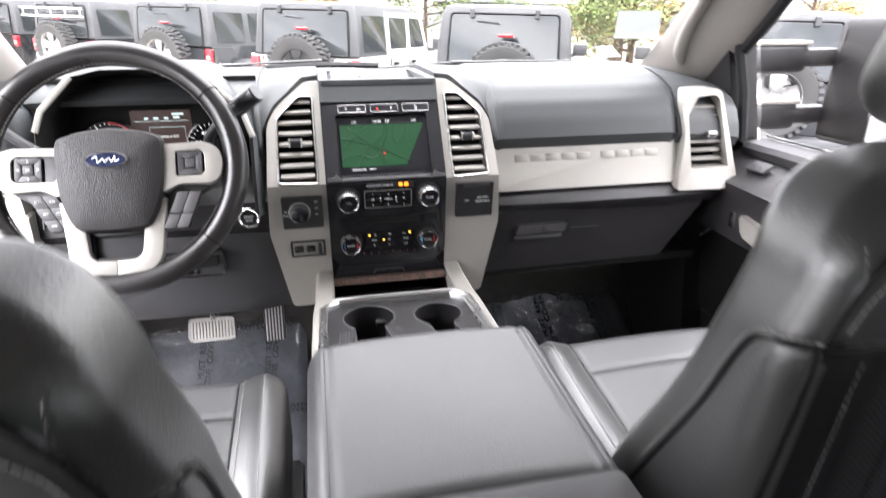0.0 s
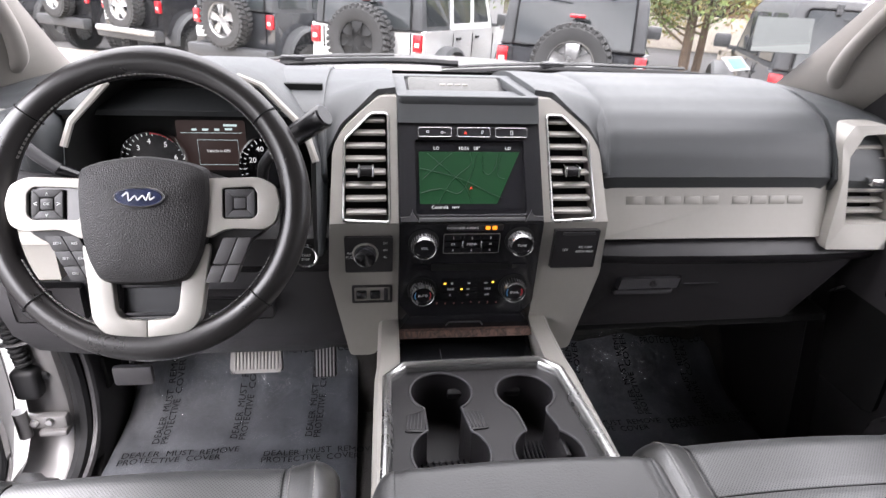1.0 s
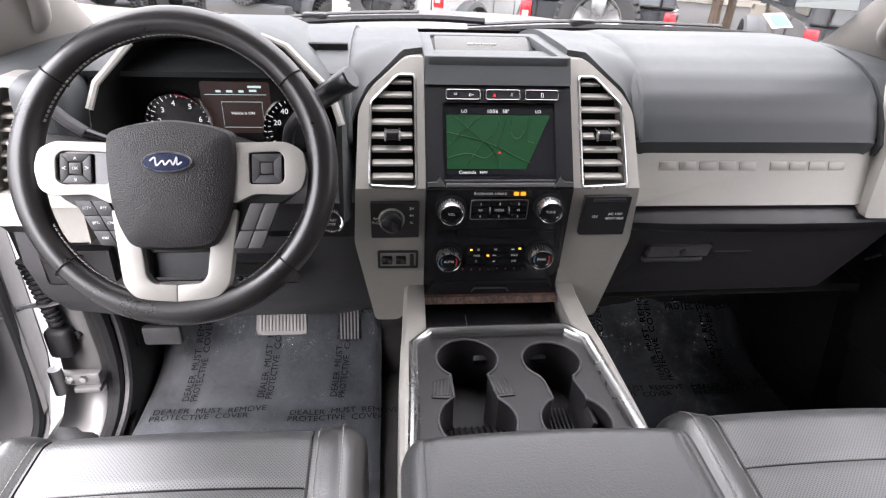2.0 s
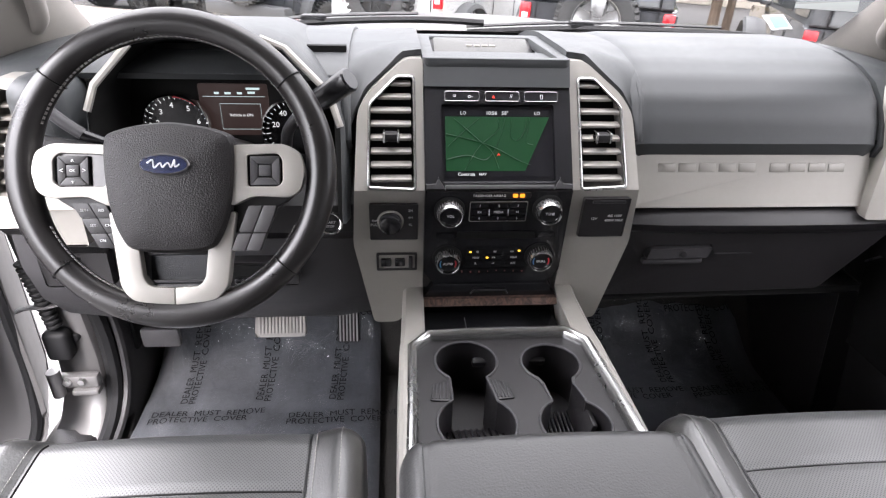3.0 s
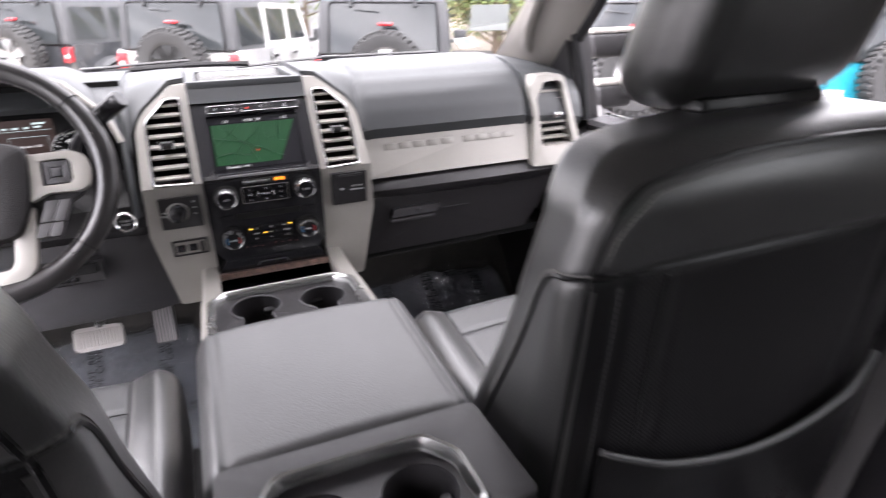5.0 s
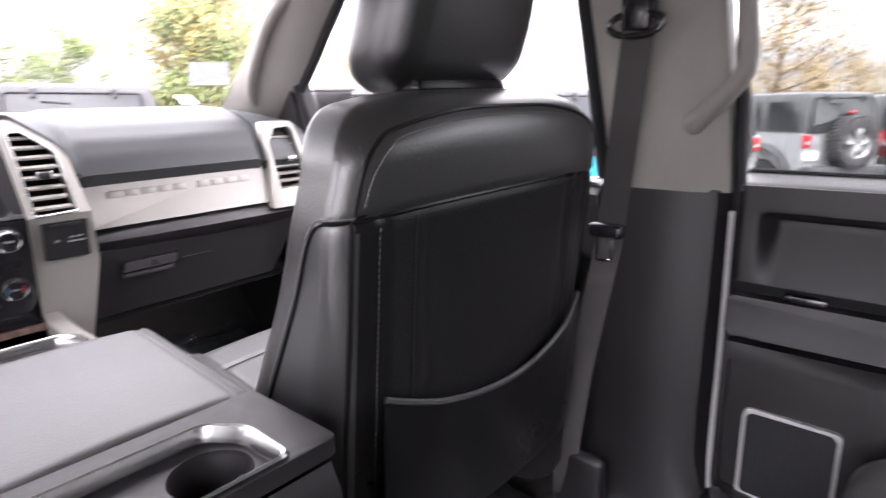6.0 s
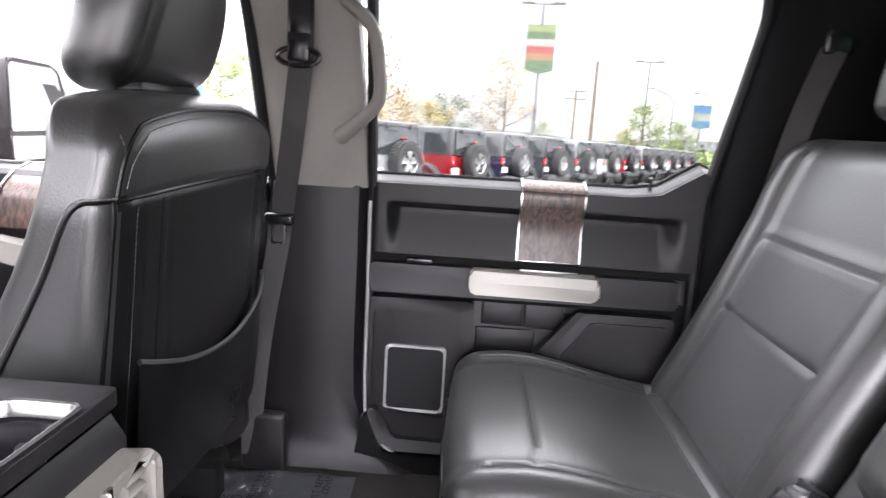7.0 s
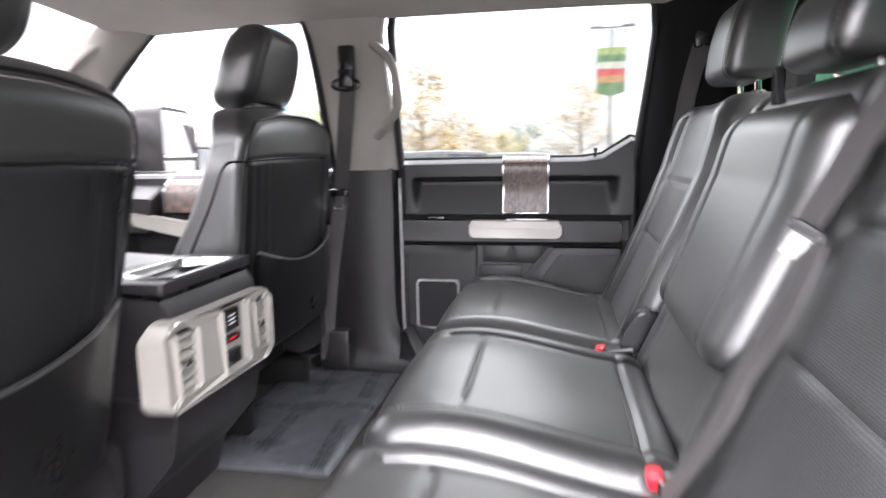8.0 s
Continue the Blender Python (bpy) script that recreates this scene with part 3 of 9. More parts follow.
# left front: painted hinge post, rocker, kick panel and seals
bm = B()
rings = []
for z, xo, yb_ in ((1.46, -0.885, 0.13), (1.30, -0.888, 0.150), (1.12, -0.892, 0.175), (0.95, -0.895, 0.190), (0.86, -0.898, 0.185), (0.80, -0.905, 0.15), (0.765, -0.915, 0.08), (0.745, -0.925, 0.0)):
    rings.append([Vector((-0.785, yb_ + 0.03, z)), Vector((-0.800, yb_ + 0.006, z)), Vector((-0.815, yb_, z)), Vector((-0.845, yb_ + 0.004, z)), Vector((-0.862, yb_ + 0.018, z)), Vector((xo + 0.006, yb_ + 0.022, z)), Vector((xo, yb_ + 0.04, z)), Vector((xo, 0.50, z)), Vector((-0.785, 0.50, z))])
loft(bm, rings)
tagged(part("wall_left_post", bm, PAINT), "silver painted hinge post of the open driver's door", "door post", kind="structure")
bm = B()
loft(bm, [[Vector((x, y, z)) for x, z in ((-0.775, 0.772), (-0.812, 0.774), (-0.835, 0.758), (-0.905, 0.748), (-0.925, 0.730), (-0.945, 0.66), (-0.94, 0.55), (-0.775, 0.55))] for y in (0.32, 0.0, -0.4, -0.8, -1.25, -1.86)])
tagged(part("wall_left_rocker", bm, PAINT), "silver painted rocker under the open doors", "rocker", kind="structure")
bm = B()
tube(bm, smooth_line([(-0.872, 0.30, 0.757), (-0.872, 0.0, 0.757), (-0.872, -0.5, 0.757)], 5), 0.006, 6)
tagged(part("trim_23", bm, PAINT), "pressed bead along the painted rocker", "trim", kind="structure")
plug = thing("body_plug", "small black rubber plug in the painted hinge post", "plug")
part("disc", lathe(B(), [(0, 0.006), (0.008, 0.005), (0.010, 0.002), (0.010, -0.004)], Matrix.Translation((-0.822, 0.182, 1.012)) @ Euler((radians(90), 0, 0)).to_matrix().to_4x4(), 16), RUBBER, plug)
kick = thing("kick_panel", "charcoal plastic kick panel beside the footrest", "kick panel", kind="structure")
bm = B()
rings = []
for z, y0, x in ((0.765, 0.08, -0.735), (0.80, 0.175, -0.748), (0.86, 0.215, -0.752), (0.95, 0.240, -0.752), (1.08, 0.240, -0.752), (1.24, 0.20, -0.755)):
    rings.append([Vector((x - 0.03, y0 - 0.010, z)), Vector((x - 0.008, y0 - 0.006, z)), Vector((x, y0 + 0.012, z)), Vector((x + 0.004, 0.42, z)), Vector((x - 0.05, 0.42, z))])
loft(bm, rings)
part("panel", bm, PLASTIC, kick)
part("pocket", rbox(B(), (-0.750, 0.300, 0.955), (0.014, 0.075, 0.085), 0.008), VOID, kick)
part("latch", rbox(B(), (-0.742, 0.312, 0.925), (0.012, 0.055, 0.016), 0.005), PLASTIC_LIGHT, kick)
SEAL = [(-0.780, -0.45, 0.785), (-0.780, -0.05, 0.785), (-0.780, 0.10, 0.795), (-0.781, 0.175, 0.835), (-0.782, 0.208, 0.90), (-0.783, 0.215, 1.0), (-0.786, 0.20, 1.10), (-0.79, 0.175, 1.2), (-0.795, 0.14, 1.35), (-0.80, 0.10, 1.5)]
bm = B()
tube(bm, smooth_line(SEAL, 5), 0.016, 8)
tagged(part("trim_21", bm, RUBBER), "black rubber seal round the driver's door opening", "door seal", kind="structure")
bm = B()
tube(bm, smooth_line([(x + 0.022, y + 0.012, z + 0.004) for x, y, z in SEAL], 5), 0.008, 6)
tagged(part("trim_24", bm, PLASTIC_LIGHT), "grey plastic lip beside the driver's door seal", "trim", kind="structure")
strap = thing("door_strap", "black wiring boot and steel door check strap", "door check")
bm = B()
lathe(bm, [(0, 0)] + [(0.010 + 0.005 * (q in (1, 2)), 0.011 * k + (0, 0.003, 0.007, 0.010)[q]) for k in range(14) for q in range(4)] + [(0, 0.154)], Matrix.Translation((-0.842, 0.165, 1.050)) @ Euler((0, radians(-8), 0)).to_matrix().to_4x4(), 12)
part("bellows", bm, RUBBER, strap)
part("strap", tube(B(), smooth_line([(-0.91, 0.10, 1.105), (-0.875, 0.14, 1.110), (-0.84, 0.158, 1.102), (-0.800, 0.172, 1.108)], 4), 0.009, 8, flat=0.35), PLASTIC_LIGHT, strap)
part("loom_end", rbox(B(), (-0.848, 0.170, 1.005), (0.05, 0.035, 0.07), 0.012, 3), RUBBER, strap)
part("bracket", rbox(B(), (-0.800, 0.172, 1.108), (0.030, 0.022, 0.026), 0.006), RUBBER, strap)
# the driver's door, standing open
dd = thing("door_3", "driver's door standing open, silver painted edge and dark panel", "door", kind="structure", at=(-0.890, 0.150, 0))
turn = Euler((0, 0, radians(203))).to_matrix().to_4x4()
bm = B()
prism(bm, rounded([(0.0, 0.735), (1.0, 0.735), (1.02, 1.42), (0.0, 1.42)], [0.20, 0.10, 0.04, 0.06], 8), -0.09, 0.03, "y", 0.02, 3)
part("shell", bm, PAINT, dd)
bm = B()
prism(bm, rounded([(0.075, 0.835), (0.95, 0.80), (0.98, 1.44), (0.060, 1.44)], [0.20, 0.08, 0.04, 0.04], 8), 0.028, 0.075, "y", 0.02, 3)
part("panel", bm, PLASTIC, dd)
bm = B()
tube(bm, smooth_line([(0.012, 0.034, 1.41), (0.012, 0.034, 1.15), (0.014, 0.034, 0.95), (0.035, 0.034, 0.83), (0.085, 0.034, 0.768), (0.18, 0.034, 0.750), (0.4, 0.034, 0.748), (0.95, 0.034, 0.748)], 6), 0.011, 8)
part("rubber_seal", bm, RUBBER, dd)
# door window; its tinted pane also cuts sky light from the left
win_o = [(0.0, 1.40), (1.02, 1.40), (1.00, 1.88), (0.62, 1.905), (0.36, 1.80), (0.10, 1.56)]
win_i = [(0.06, 1.43), (0.965, 1.43), (0.95, 1.835), (0.63, 1.855), (0.39, 1.76), (0.13, 1.54)]
bm = B()
prism(bm, rounded(win_o, 0.03), -0.06, -0.01, "y", 0.006, 2, holes=[rounded(win_i, 0.03)[::-1]])
part("window_frame", bm, RUBBER, dd)
dg_ = part("pane", prism(B(), rounded(win_i, 0.03), -0.037, -0.033, "y"), FRONTGLASS, dd)
dg_.visible_shadow = False
for o in dd.children:
    o.matrix_local = turn
back = Matrix.Translation((0.890, -0.150, 0))
bm = B()
rbox(bm, (-0.830, 0.165, 0.915), (0.085, 0.022, 0.030), 0.006)
rbox(bm, (-0.815, 0.160, 0.893), (0.055, 0.030, 0.014), 0.005)
lathe(bm, [(0, 0), (0.013, 0), (0.013, 0.062), (0, 0.062)], Matrix.Translation((-0.868, 0.150, 0.888)), 14)
bm.transform(back)
hinge = part("hinge", bm, PAINT, dd, "painted steel door hinge")
for xx, zz in ((-0.848, 0.918), (-0.818, 0.920)):
    bm = lathe(B(), [(0, 0), (0.009, 0), (0.007, 0.006), (0, 0.007)], back @ Matrix.Translation((xx, 0.153, zz)) @ Euler((radians(90), 0, 0)).to_matrix().to_4x4(), 6)
    part("bolt", bm, METAL, hinge)


# right footwell: kick panel and hinge post behind the door panel
bm = B()
prism(bm, rounded([(-0.80, 0.74), (0.62, 0.74), (0.62, 1.52), (0.06, 1.43), (-0.80, 1.44)], 0.01), 0.90, 0.96, "x", 0.004)
tagged(part("wall_right_front", bm, PAINT), "painted outer skin of the front passenger door", "wall", kind="structure")
bm = B()
prism(bm, rounded([(-1.80, 0.74), (-1.02, 0.74), (-1.02, 1.455), (-1.64, 1.455), (-1.80, 1.53)], 0.01), 0.91, 0.96, "x", 0.004)
tagged(part("wall_right_rear", bm, PAINT), "painted outer skin of the rear passenger door", "wall", kind="structure")
bm = B()
prism(bm, rounded([(0.10, 0.76), (0.60, 0.76), (0.60, 1.40), (0.22, 1.40), (0.16, 1.1)], 0.02), 0.80, 0.87, "x", 0.012)
tagged(part("wall_right_kick", bm, PLASTIC), "charcoal kick panel of the passenger footwell", "kick panel", kind="structure")
bm = B()
prism(bm, rounded([(0.40, 0.76), (0.62, 0.76), (0.62, 1.40), (0.40, 1.40)], 0.02), -0.87, -0.80, "x", 0.012)
tagged(part("wall_left_kick", bm, PLASTIC), "charcoal side panel of the driver's footwell", "kick panel", kind="structure")
bm = B()
prism(bm, rect(-0.80, 1.05, 0.80, 1.50), 0.40, 0.44, "y")
tagged(part("wall_front", bm, VOID), "dark bulkhead behind the dashboard", "bulkhead", kind="structure")


# ---- dashboard ----
def yst(z):
    """The face of the middle stack: leaning above, upright below."""
    return 0.633 * (z - 1.43) if z > 1.41 else -0.0127 + 0.13 * (1.41 - z)


def leaned(bm, off=0.0):
    """Lays a mesh, built upright with its face at y = 0, against the leaning stack."""
    for zc in (1.30, 1.41, 1.45, 1.5, 1.55):
        bmesh.ops.bisect_plane(bm, geom=bm.verts[:] + bm.edges[:] + bm.faces[:], plane_co=(0, 0, zc), plane_no=(0, 0, 1))
    for v in bm.verts:
        v.co.y += yst(v.co.z) + off
    return bm


def mirrored(pts, side):
    return [(side * a, b) for a, b in pts]


dash = thing("dashboard", "dark grey dashboard with champagne trim and round knobs", "dashboard")

PROF = [(0.085, 1.452), (0.052, 1.462), (0.046, 1.475), (0.055, 1.505), (0.072, 1.535), (0.100, 1.560), (0.140, 1.577), (0.20, 1.589), (0.28, 1.594), (0.38, 1.588), (0.47, 1.572), (0.56, 1.545), (0.60, 1.50)]


def pad(u, v, x0, x1, dz=0.0):
    x = x0 + (x1 - x0) * u
    s = v * (len(PROF) - 1)
    i = min(int(s), len(PROF) - 2)
    a, b = PROF[i], PROF[i + 1]
    y, z = a[0] + (b[0] - a[0]) * (s - i), a[1] + (b[1] - a[1]) * (s - i)
    end = max(0.0, (abs(x) - 0.60) / 0.18)
    z -= 0.03 * end ** 2 * (z - 1.40) / 0.19
    y -= (0.10 * end ** 2) * (y - 0.05) / 0.5
    return Vector((x, y, z + dz))


# passenger pad, with a crease towards the middle and a roll at its outer end
def pad_r(u, v):
    p = pad(u, v, 0.232, 0.645)
    e = min(u, 1 - u) * 0.413
    k = max(0.0, 1 - e / 0.02)
    p.z -= 0.008 * k * k
    p.y += 0.010 * k * k
    return p


part("passenger_pad", sheet(B(), pad_r, 60, 48, -0.012), DASH, dash, "dark grey soft stitched pad")
part("outer_pad", sheet(B(), lambda u, v: pad(u, v, 0.65, 0.80, -0.004), 16, 36, -0.012), DASH, dash)
def pad_z(y):
    """The height of the side pads at a depth."""
    for (ya, za), (yb_, zb) in zip(PROF[2:], PROF[3:]):
        if ya <= y <= yb_:
            return za + (zb - za) * (y - ya) / (yb_ - ya)
    return 1.475


def mid_top(y):
    return 1.5925 - 0.05 * max(0.0, (y - 0.30) / 0.28) ** 2


POD_TOP = [(0.119, 1.5925), (0.147, 1.5895), (0.205, 1.543), (0.222, 1.515), (0.2385, 1.48)]


def pod_z(x):
    for (xa, za), (xb, zb) in zip(POD_TOP, POD_TOP[1:]):
        if x <= xb + 1e-6:
            return za + (zb - za) * (x - xa) / (xb - xa)
    return POD_TOP[-1][1]


def shoulder(u, v, sx):
    """The slope from the tray's edge down to a side pad."""
    x = 0.119 + 0.1195 * u
    zp = pod_z(x)
    y0 = yst(zp) + 0.024
    y = y0 + (0.575 - y0) * v
    t = min(1.0, max(0.0, (x - 0.147) / 0.0915))
    t = t * t * (3 - 2 * t)
    z = mid_top(y) * (1 - t) + (min(pad_z(y), mid_top(y)) - 0.003) * t
    k = max(0.0, 1 - v / 0.12)
    return Vector((sx * x, y, z + (zp - 0.002 - z) * k * k))


for sx in (-1, 1):
    part("middle_pad", sheet(B(), lambda u, v, sx=sx: shoulder(u, v, sx), 26, 40, -0.010 * sx), DASH, dash)
part("rear_pad", loft(B(), [[Vector((-0.1185, y, mid_top(y))), Vector((0.1185, y, mid_top(y))), Vector((0.1185, y, 1.46)), Vector((-0.1185, y, 1.46))] for y in np.linspace(0.346, 0.575, 10)]), DASH, dash)


def pad_l(u, v):
    p = pad(u, 0.40 + 0.6 * v, -0.80, -0.236)
    return p


part("driver_pad", sheet(B(), pad_l, 40, 24, -0.012), DASH, dash)
for x in (0.262, 0.618):
    part("stitching", stitches(B(), [pad(0, v / 40, x, x) + Vector((0, -0.001, 0.0012)) for v in range(6, 24)]), DARKSTITCH, dash)
# roll between pad and vent pod
for side in (1, -1):
    bm = B()
    tube(bm, [pad(0, k / 30, side * 0.2375, side * 0.2375) + Vector((0, -0.002 if k < 14 else 0, 0.001)) for k in range(1, 29)], 0.0065, 10)
    part("bolster", bm, DASH, dash)

# hood of the stack with its open tray
bm = B()
loft(bm, [[Vector((x, y, z)) for x, y, z in ((-0.117, yst(1.553) - 0.004, 1.553), (0.117, yst(1.553) - 0.004, 1.553), (0.117, 0.092, 1.588), (-0.117, 0.092, 1.588))],
          [Vector((x, y, z)) for x, y, z in ((-0.117, 0.20, 1.55), (0.117, 0.20, 1.55), (0.117, 0.20, 1.585), (-0.117, 0.20, 1.585))]])
part("stack_hood", bm, DASH, dash)
bm = B()
top = [(-0.118, 0.088), (0.118, 0.088), (0.118, 0.345), (-0.118, 0.345)]
hole = [(-0.100, 0.104), (0.100, 0.104), (0.096, 0.315), (-0.096, 0.315)]
prism(bm, rounded(top, 0.01), 1.578, 1.5935, "z", 0.003, holes=[rounded(hole, 0.008)[::-1]])
part("tray_rim", bm, DASH, dash)
bm = B()
loft(bm, [[Vector((x, 0.100, 1.545)), Vector((x, 0.100, 1.556)), Vector((x, 0.248, 1.558)), Vector((x, 0.314, 1.588)), Vector((x, 0.32, 1.545))] for x in (-0.102, 0.102)])
part("tray_floor", bm, PLASTIC_LIGHT, dash)
bm = B()
b2 = B()
prism(b2, rounded(rect(-0.089, -0.027, 0.089, 0.027), 0.006), 0, 0.006, "z", 0.002)
join(bm, b2, Matrix.Translation((0, 0.285, 1.577)) @ Euler((radians(25), 0, 0)).to_matrix().to_4x4())
part("speaker_grille", bm, GRILLE, dash, "pale speaker grille in the tray")
bm = B()
for k in range(4):
    rbox(bm, (-0.022 + 0.0145 * k, 0.283, 1.5825), (0.011, 0.006, 0.003), 0.0005)
part("maker_mark", bm, SILVER, dash)

# stack face with an opening for the screen
face_out = [(-0.117, 1.555), (0.117, 1.555), (0.117, 1.255), (0.098, 1.228), (-0.098, 1.228), (-0.117, 1.255)]
bm = B()
prism(bm, rounded(face_out, 0.006), 0.0, 0.03, "y", 0.003, holes=[rounded(rect(-0.090, 1.422, 0.090, 1.528), 0.003)[::-1]])
part("stack_face", leaned(bm), BLACK, dash, "gloss black stack face")
sc = new("touch_screen")
sc.parent = dash
sc["label"] = "green map on the touch screen"
bm = B()
prism(bm, rect(-0.092, 1.420, 0.092, 1.530), 0.006, 0.016, "y")
part("glass", leaned(bm), SCREEN_DARK, sc)
bm = B()
prism(bm, [(-0.0838, 1.4365), (0.042, 1.4365), (0.0835, 1.510), (-0.0838, 1.510)], 0.0050, 0.0056, "y")
part("map", leaned(bm), SCREEN, sc, "green map")
bm = B()
rnd = random.Random(4)
for pts in ([(-0.083, 1.487), (-0.03, 1.476), (0.0, 1.466), (0.03, 1.452), (0.05, 1.445)], [(-0.07, 1.508), (-0.03, 1.478), (-0.01, 1.462), (0.0, 1.44)], [(-0.083, 1.452), (-0.05, 1.458), (-0.02, 1.452), (0.0, 1.476), (0.012, 1.508)],
            [(0.022, 1.505), (0.02, 1.485), (0.03, 1.478), (0.042, 1.49), (0.046, 1.508)], [(-0.055, 1.437), (-0.03, 1.47), (0.0, 1.492), (0.0, 1.508)], [(0.052, 1.508), (0.045, 1.478), (0.056, 1.472)], [(-0.08, 1.47), (-0.055, 1.49), (-0.03, 1.508)]):
    L = smooth_line([(a, 0.0046, b) for a, b in pts], 6)
    tube(bm, L, 0.0013, 4, flat=0.25)
tagged(part("road_map", leaned(bm), MAPLINE, sc), kind="stuff")
for z0, z1 in ((1.5105, 1.5205), (1.4285, 1.436)):
    part("status_bar", leaned(prism(B(), rect(-0.0838, z0, 0.0838, z1), 0.0050, 0.0056, "y")), SCREEN_DARK, sc)
bm = B()
prism(bm, [(0.0, 1.4615), (0.003, 1.457), (0, 1.4585), (-0.003, 1.457)], 0.0036, 0.0042, "y")
part("position_arrow", leaned(bm), REDGLOW, sc)


def st(x, z, off=0.0):
    return face_y(x, yst(z) + off, z, 32.3 if z > 1.41 else -7)


words(sc, [("10:56", 0.0082, st(-0.010, 1.5152, 0.0040)), ("58\u00b0", 0.0082, st(0.012, 1.5152, 0.0040)), ("LO", 0.0075, st(-0.055, 1.5152, 0.004)), ("LO", 0.0075, st(0.064, 1.5152, 0.004)), ("Controls", 0.0075, st(-0.052, 1.4322, 0.004)), ("NAV", 0.006, st(-0.026, 1.4322, 0.004))], GLOWWHITE, "lettering", 0.0002)
# screen ears: sloping side plates
for side in (1, -1):
    bm = B()
    prism(bm, mirrored([(0.0865, 1.4145), (0.1155, 1.4145), (0.1155, 1.4205), (0.1010, 1.4215), (0.0965, 1.429), (0.0925, 1.4225)], side), -0.0035, 0.01, "y", 0.0012)
    part("screen_bracket", leaned(bm), PLASTIC_LIGHT, dash)
bm = B()
prism(bm, [(-0.0863, 1.4145), (0.0863, 1.4145), (0.0863, 1.4195), (-0.0863, 1.4195)], -0.0035, 0.01, "y", 0.0012)
part("screen_ledge", leaned(bm), PLASTIC_LIGHT, dash)

# buttons over the screen
for x0, x1 in ((-0.084, -0.030), (-0.020, 0.034), (0.043, 0.096)):
    bm = B()
    prism(bm, rounded(rect(x0, 1.5335, x1, 1.5465), 0.003), -0.003, 0.004, "y", 0.0012)
    part("button", leaned(bm), BLACK, dash)
    bm = B()
    tube(bm, [(a, -0.0032, b) for a, b in rounded(rect(x0, 1.5335, x1, 1.5465), 0.003)], 0.00042, 5, closed=True)
    part("button_rim", leaned(bm), SATIN, dash)
words(dash, [("=", 0.010, st(-0.069, 1.540, -0.0036)), ("o-", 0.010, st(-0.044, 1.540, -0.0036)), ("//", 0.008, st(0.021, 1.540, -0.0036)), ("[]", 0.008, st(0.070, 1.540, -0.0036))], WHITEPRINT)
bm = B()
prism(bm, [(-0.0095, 1.5375), (-0.0045, 1.5375), (-0.007, 1.5418)], -0.0042, -0.0034, "y")
part("hazard_mark", leaned(bm), REDGLOW, dash)
# lamp strip under the screen
bm = B()
prism(bm, rounded(rect(-0.040, 1.3985, 0.050, 1.409), 0.002), -0.0015, 0.004, "y", 0.0008)
part("lamp_strip", leaned(bm), PLASTIC, dash)
words(dash, [("PASSENGER AIRBAG", 0.0058, st(-0.016, 1.4037, -0.0022))], WHITEPRINT)
for x in (0.025, 0.036):
    part("lamp", leaned(prism(B(), rounded(rect(x - 0.004, 1.4005, x + 0.004, 1.407), 0.002), -0.0024, -0.0015, "y")), AMBER, dash)


def knob(x, z, r, label, parent, cap=BLACK):
    """A round control: chrome ring, dark face, a black seat behind it."""
    m = Matrix.Translation((x, yst(z), z)) @ Euler((radians(90 + 7), 0, 0)).to_matrix().to_4x4()
    k = new("knob")
    k.parent = parent
    part("seat", lathe(B(), [(0, 0), (r * 1.28, 0), (r * 1.28, 0.003), (r * 1.16, 0.005), (0, 0.005)], m, 40), VOID, k)
    part("ring", lathe(B(), [(r * 1.06, 0.004), (r * 1.05, 0.012), (r, 0.020), (r * 0.955, 0.0225), (r * 0.90, 0.0218), (r * 0.885, 0.019)], m, 48), SATIN, k, "chrome ring")
    part("cap", lathe(B(), [(r * 0.89, 0.0185), (r * 0.80, 0.0200), (r * 0.76, 0.0190), (r * 0.5, 0.0184), (0, 0.018)], m, 40), cap, k)
    bm = B()
    for i in range(28):
        a = 2 * math.pi * i / 28
        tube(bm, [m @ Vector((r * 1.055 * math.cos(a), r * 1.055 * math.sin(a), 0.006)), m @ Vector((r * 1.035 * math.cos(a), r * 1.035 * math.sin(a), 0.016))], 0.0007, 4)
    tagged(part("knurling", bm, PLASTIC_LIGHT, k), kind="stuff")
    if label:
        words(k, [(label, r * 0.30, m @ Matrix.Translation((0, 0, 0.0192)))], WHITEPRINT)
    return k


knob(-0.078, 1.377, 0.0195, "VOL", dash)
knob(0.080, 1.380, 0.0195, "TUNE", dash)
k1 = knob(-0.078, 1.285, 0.0195, "AUTO", dash)
k2 = knob(0.078, 1.288, 0.0195, "DUAL", dash)
for k, x, z in ((k1, -0.078, 1.285), (k2, 0.078, 1.288)):
    m = Matrix.Translation((x, yst(z), z)) @ Euler((radians(97), 0, 0)).to_matrix().to_4x4()
    for colour, a0, a1 in ((BLUEPRINT, 150, 210), (RED, -30, 30)):
        L = [m @ Vector((0.0132 * math.cos(radians(a)), 0.0132 * math.sin(radians(a)), 0.0188)) for a in range(a0, a1 + 1, 10)]
        part("scale_mark", tube(B(), L, 0.0011, 5), colour, k)

